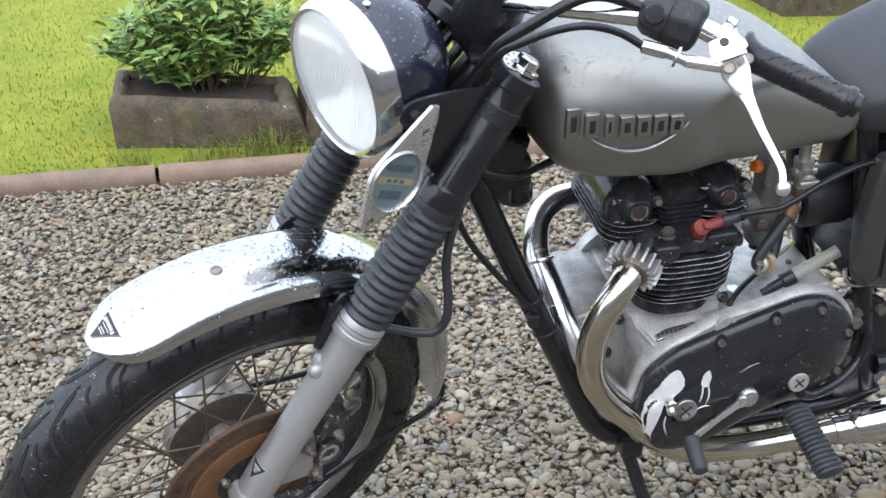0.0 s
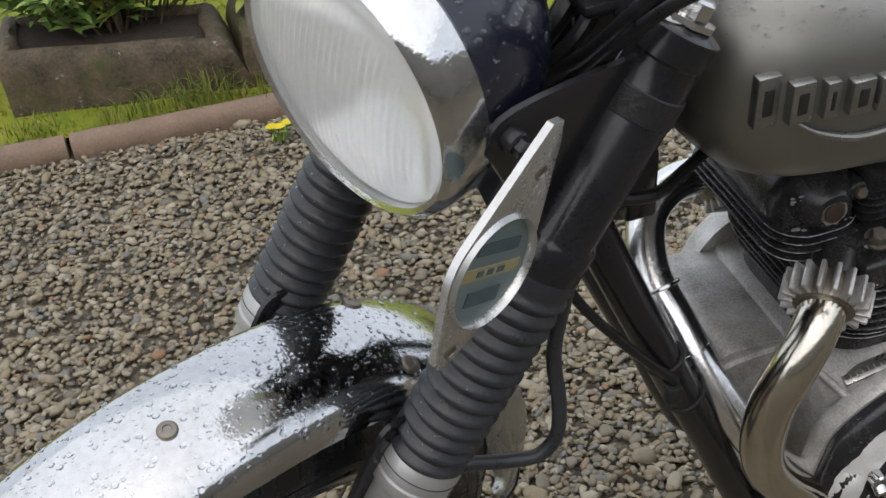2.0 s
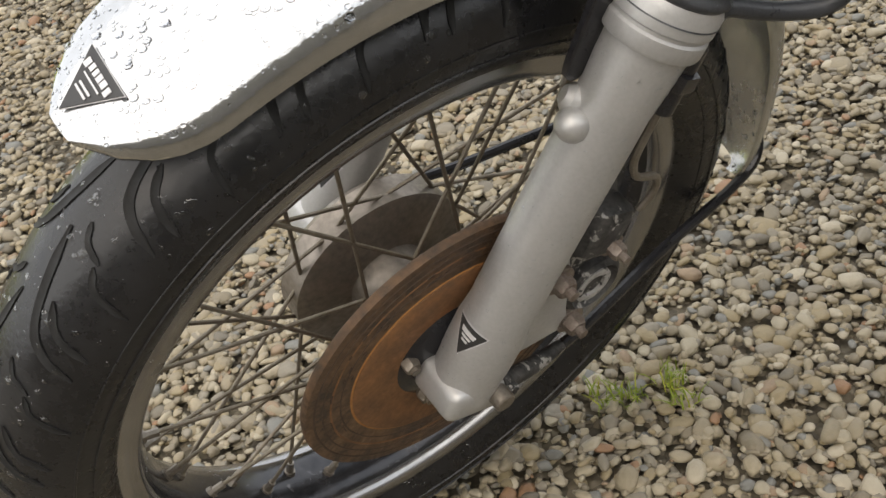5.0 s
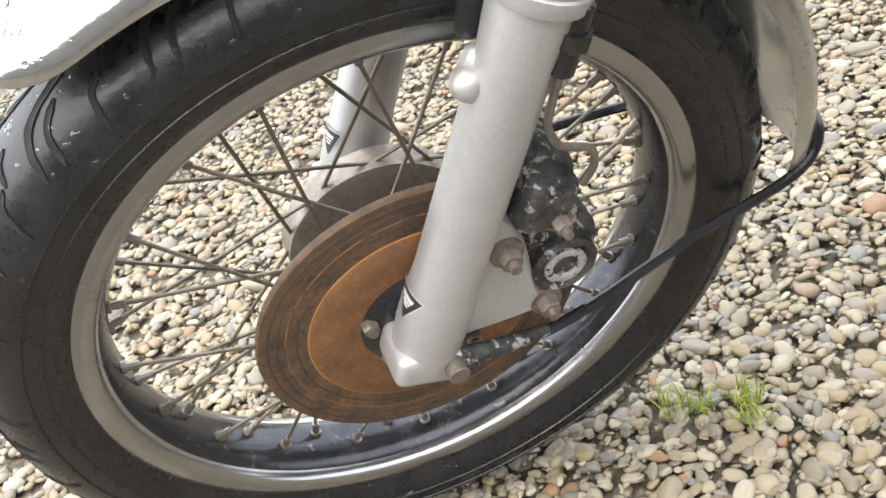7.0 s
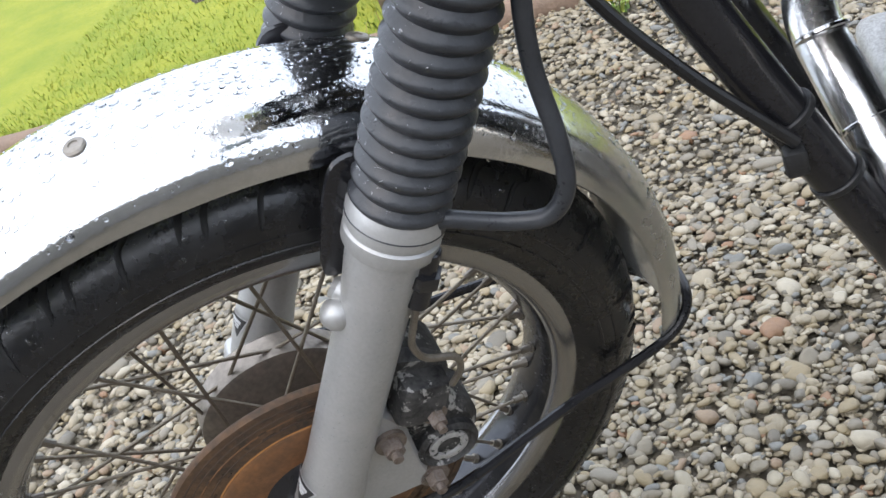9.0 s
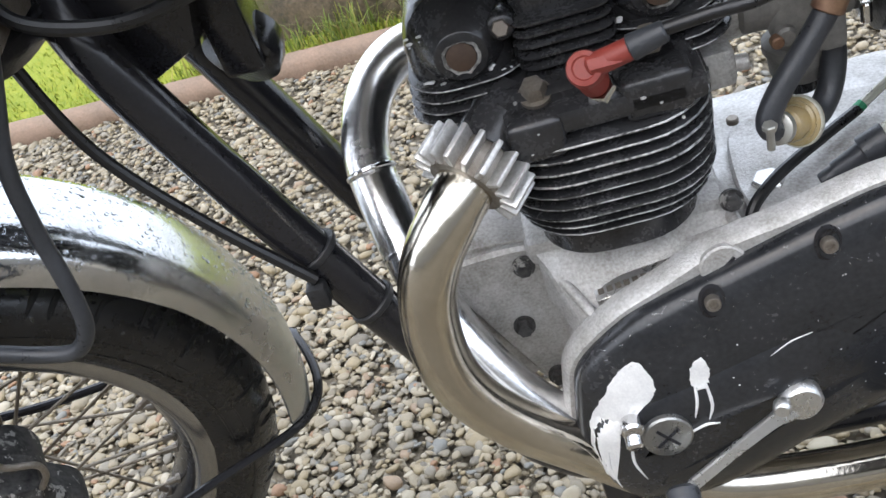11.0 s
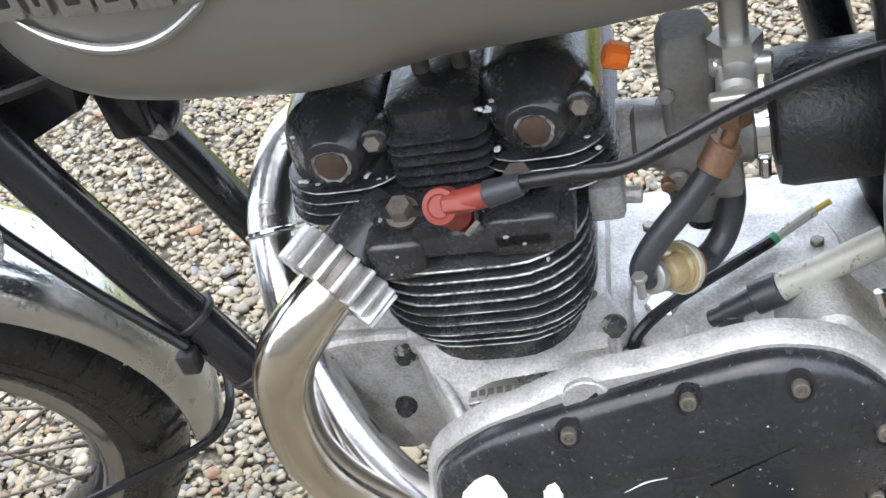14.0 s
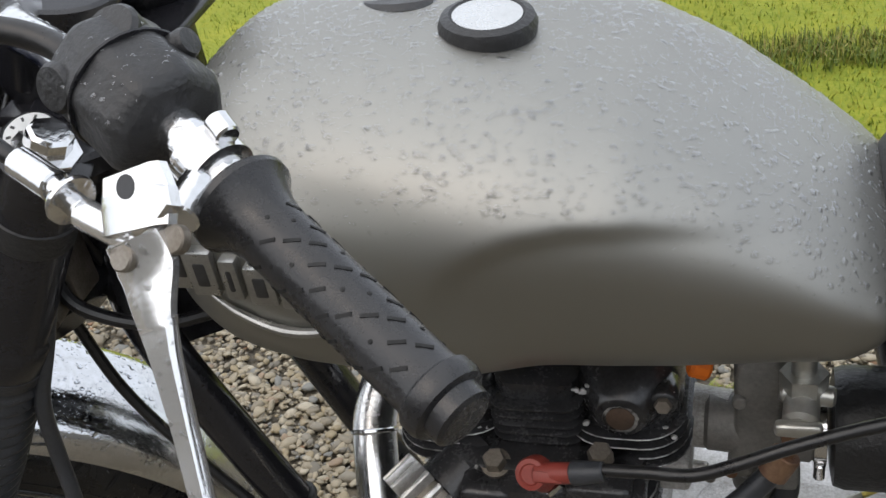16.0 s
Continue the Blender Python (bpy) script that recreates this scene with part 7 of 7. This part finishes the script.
tap = part("petcock", join(rod((0.83, -0.05, 0.742), (0.83, -0.053, 0.69), 0.008, bevel=0.001), hexbolt(0.0155, 0.015, along((0.83, -0.053, 0.7), (0.83, -0.055, 0.68))), rod((0.83, -0.05, 0.685), (0.828, -0.078, 0.677), 0.0115, bevel=0.003), rod((0.815, -0.056, 0.684), (0.85, -0.056, 0.682), 0.007, bevel=0.002), rod((0.829, -0.058, 0.684), (0.827, -0.062, 0.655), 0.0095, bevel=0.001)), M_ZINC, bike, "zinc-plated petrol tap", m=BODY)
part("tap_lever", rbox(0.812, 0.842, -0.086, -0.077, 0.671, 0.682, 0.0035, 3), M_ZINC, tap, m=BODY)
part("tap_union", join(hexbolt(0.0115, 0.013, along((0.827, -0.0615, 0.66), (0.826, -0.064, 0.64))), pipe([(0.826, -0.063, 0.652), (0.824, -0.065, 0.64), (0.818, -0.067, 0.63)], 0.005, 12, 4)), M_BRASS, tap, "copper tap union", m=BODY)
hose = part("fuel_hose", pipe([(0.819, -0.067, 0.632), (0.812, -0.07, 0.62), (0.795, -0.078, 0.602), (0.778, -0.085, 0.585), (0.766, -0.09, 0.568), (0.765, -0.092, 0.558), (0.773, -0.088, 0.554)], 0.0083, 14, 8), M_RUBBER, bike, "grey rubber fuel hose", m=BODY)
part("hose_ferrule", rod((0.8215, -0.066, 0.636), (0.812, -0.0705, 0.6195), 0.0108, bevel=0.001), M_BRASS, hose, "copper crimp ferrule", m=BODY)
part("fuel_hose", pipe([(0.797, -0.062, 0.5365), (0.806, -0.053, 0.533), (0.817, -0.042, 0.541), (0.824, -0.033, 0.56), (0.824, -0.028, 0.582)], 0.009, 14, 8), M_RUBBER, bike, "grey rubber fuel hose", m=BODY)
FA, FB = V((0.773, -0.0885, 0.5545)), V((0.8, -0.0595, 0.5355))
ff = part("fuel_filter", lathe([(0.0065, -0.004), (0.0068, 0.004), (0.0105, 0.006), (0.0125, 0.01), (0.0125, 0.017), (0.0145, 0.018), (0.0145, 0.0205), (0.0165, 0.021), (0.0175, 0.023), (0.0175, 0.026), (0.016, 0.029), (0.008, 0.031), (0.0065, 0.037)], 32, along(FA, FB)), M_AMBER, bike, "amber inline fuel filter", m=BODY)
part("filter_element", lathe([(0.0105, 0.02), (0.0172, 0.0215), (0.0178, 0.0222), (0.0178, 0.0252), (0.0172, 0.026), (0.01, 0.0268)], 32, along(FA, FB)), M_CLEAR, ff, "pale rim ring", m=BODY)
part("pleated_paper", lathe([(0.008, 0.0265), (0.0155, 0.0268), (0.0155, 0.0302), (0.008, 0.0302)], 32, along(FA, FB)), M_PLEAT, ff, "red-brown pleated paper", m=BODY)
for t in (0.0, 0.034):
    p = FA + (FB - FA).normalized() * (t - 0.004)
    part("hose_clamp", join(lathe([(0.0102, -0.003), (0.0112, -0.0025), (0.0112, 0.0025), (0.0102, 0.003)], 24, along(p, p + (FB - FA))), rod(p + V((-0.008, -0.009, -0.008)), p + V((-0.008, -0.012, 0.012)), 0.0028), hexbolt(0.005, 0.004, along(p + V((-0.008, -0.012, 0.01)), p + V((-0.008, -0.013, 0.02))))), M_ZINC, ff, m=BODY)
tube = part("breather_tube", rod((0.845, -0.055, 0.4965), (0.918, -0.05, 0.53), 0.0098, seg=20), M_CLEAR, bike, "cloudy clear breather tube", m=BODY)
elbow = part("breather_elbow", join(pipe([(0.813, -0.055, 0.48), (0.822, -0.055, 0.4845), (0.832, -0.055, 0.4905), (0.836, -0.055, 0.4925)], [0.0072, 0.0078, 0.0082, 0.0082], 16, 5), rod((0.833, -0.055, 0.4908), (0.851, -0.0547, 0.4992), 0.0118, bevel=0.001), rod((0.803, -0.055, 0.474), (0.818, -0.055, 0.4815), 0.0062, bevel=0.001), rod((0.816, -0.055, 0.455), (0.818, -0.055, 0.482), 0.0085, bevel=0.001)), M_RUBBER, bike, "black rubber elbow", m=BODY)
wire = part("alternator_wire", pipe([(0.748, -0.064, 0.46), (0.754, -0.058, 0.47), (0.77, -0.045, 0.476), (0.79, -0.03, 0.478), (0.825, -0.003, 0.476), (0.853, 0.018, 0.4745)], 0.0046, 10, 8), M_CABLE, bike, "black sleeved wire", m=BODY)
part("wire_tail", pipe([(0.852, 0.017, 0.4745), (0.865, 0.023, 0.48), (0.885, 0.029, 0.49)], 0.0038, 8, 5), M_CLEAR, wire, m=BODY)
part("wire_joint", rod((0.85, 0.0165, 0.474), (0.857, 0.02, 0.4765), 0.0045, seg=10), M_GREEN, wire, "green joint", m=BODY)
part("wire_core", rod((0.883, 0.0285, 0.489), (0.896, 0.031, 0.496), 0.0024, seg=8), M_YELLOW, wire, m=BODY)
part("case_boss", join(pipe([(0.735, -0.045, 0.45), (0.727, -0.038, 0.468), (0.721, -0.03, 0.48)], [0.019, 0.015, 0.0125], 16, 5)), M_ALLOY, crank, m=BODY)
part("boss_bolt", hexbolt(0.0095, 0.01, along((0.7205, -0.031, 0.478), (0.7, -0.06, 0.53))), M_STEEL, crank, m=BODY)

# pedal, footrest, stand
gl = part("gear_lever", join(lathe([(0.0145, 0), (0.0155, 0.002), (0.0155, 0.012), (0.013, 0.015), (0.0, 0.016)], 28, along((0.75, -0.15, 0.368), (0.75, -0.2, 0.373))), flat_bar([(0.748, -0.16, 0.367), (0.728, -0.167, 0.3635), (0.7, -0.176, 0.354), (0.672, -0.183, 0.34), (0.655, -0.187, 0.331)], [0.01, 0.0052, 0.0045, 0.0045, 0.0045], 0.007, (0, -0.9, 0.4)), rod((0.736, -0.165, 0.378), (0.733, -0.175, 0.380), 0.0065, bevel=0.002)), M_ALLOY_P, bike, "worn alloy gear lever", m=BODY, sharp=45)
part("pedal_rubber", rod((0.654, -0.184, 0.333), (0.652, -0.236, 0.313), 0.0125, 0.0115, bevel=0.003), M_RUBBER, gl, "ribbed rubber pedal sleeve", m=BODY)
rings = []
for k in range(46):
    rings.append((0.0195 if k % 3 else 0.017, k * 0.0025))
peg_a, peg_b = V((0.832, -0.155, 0.328)), V((0.845, -0.262, 0.290))
fr = part("footrest", lathe([(0.012, -0.004)] + rings + [(0.012, 0.114)], 20, along(peg_a, peg_b) @ Matrix.Diagonal((1.15, 0.8, 1, 1))), M_RUBBER, bike, "ribbed black rubber footrest", m=BODY)
part("footrest_arm", pipe([(0.84, -0.15, 0.352), (0.87, -0.14, 0.335), (0.92, -0.125, 0.34), (0.955, -0.11, 0.36), (0.97, -0.1, 0.4)], 0.0085, 12, 6), M_BLACK, fr, "black footrest arm", m=BODY)
part("frame_plate", slab(smooth_loop([(0.93, 0.46), (0.98, 0.46), (1.03, 0.4), (1.03, 0.3), (0.97, 0.26), (0.93, 0.3)], 4), [(0.002, -0.07), (0, -0.074), (0, -0.084), (0.002, -0.088)]), M_BLACK, bike, m=BODY)
for x, z in ((0.945, 0.44), (0.985, 0.44), (0.95, 0.345)):
    part("plate_bolt", hexbolt(0.009, 0.01, along((x, -0.088, z), (x, -1, z))), M_STEEL, bike, m=BODY)
part("side_stand", join(pipe([(0.6, -0.075, 0.235), (0.612, -0.1, 0.19), (0.64, -0.15, 0.09), (0.655, -0.185, 0.005)], 0.011, 14, 5), rbox(0.59, 0.625, -0.1, -0.06, 0.215, 0.25, 0.005)), M_BLACK, bike, "black side stand resting on the gravel", m=BODY)
part("rear_tyre", turned(tyre_prof, 128), M_TYRE, bike, "black rear tyre", m=BODY @ Matrix.Translation((1.42, 0.0, 0.337)), sharp=60)
part("rear_rim", turned([(0.258, -0.034), (0.252, -0.0385), (0.238, -0.028), (0.238, 0.028), (0.252, 0.0385), (0.258, 0.034)], 96), M_RIM, bike, m=BODY @ Matrix.Translation((1.42, 0.0, 0.337)))
part("swinging_arm", pipe([(1.0, -0.09, 0.33), (1.2, -0.1, 0.335), (1.42, -0.1, 0.345)], 0.018, 14, 4), M_BLACK, bike, m=BODY)
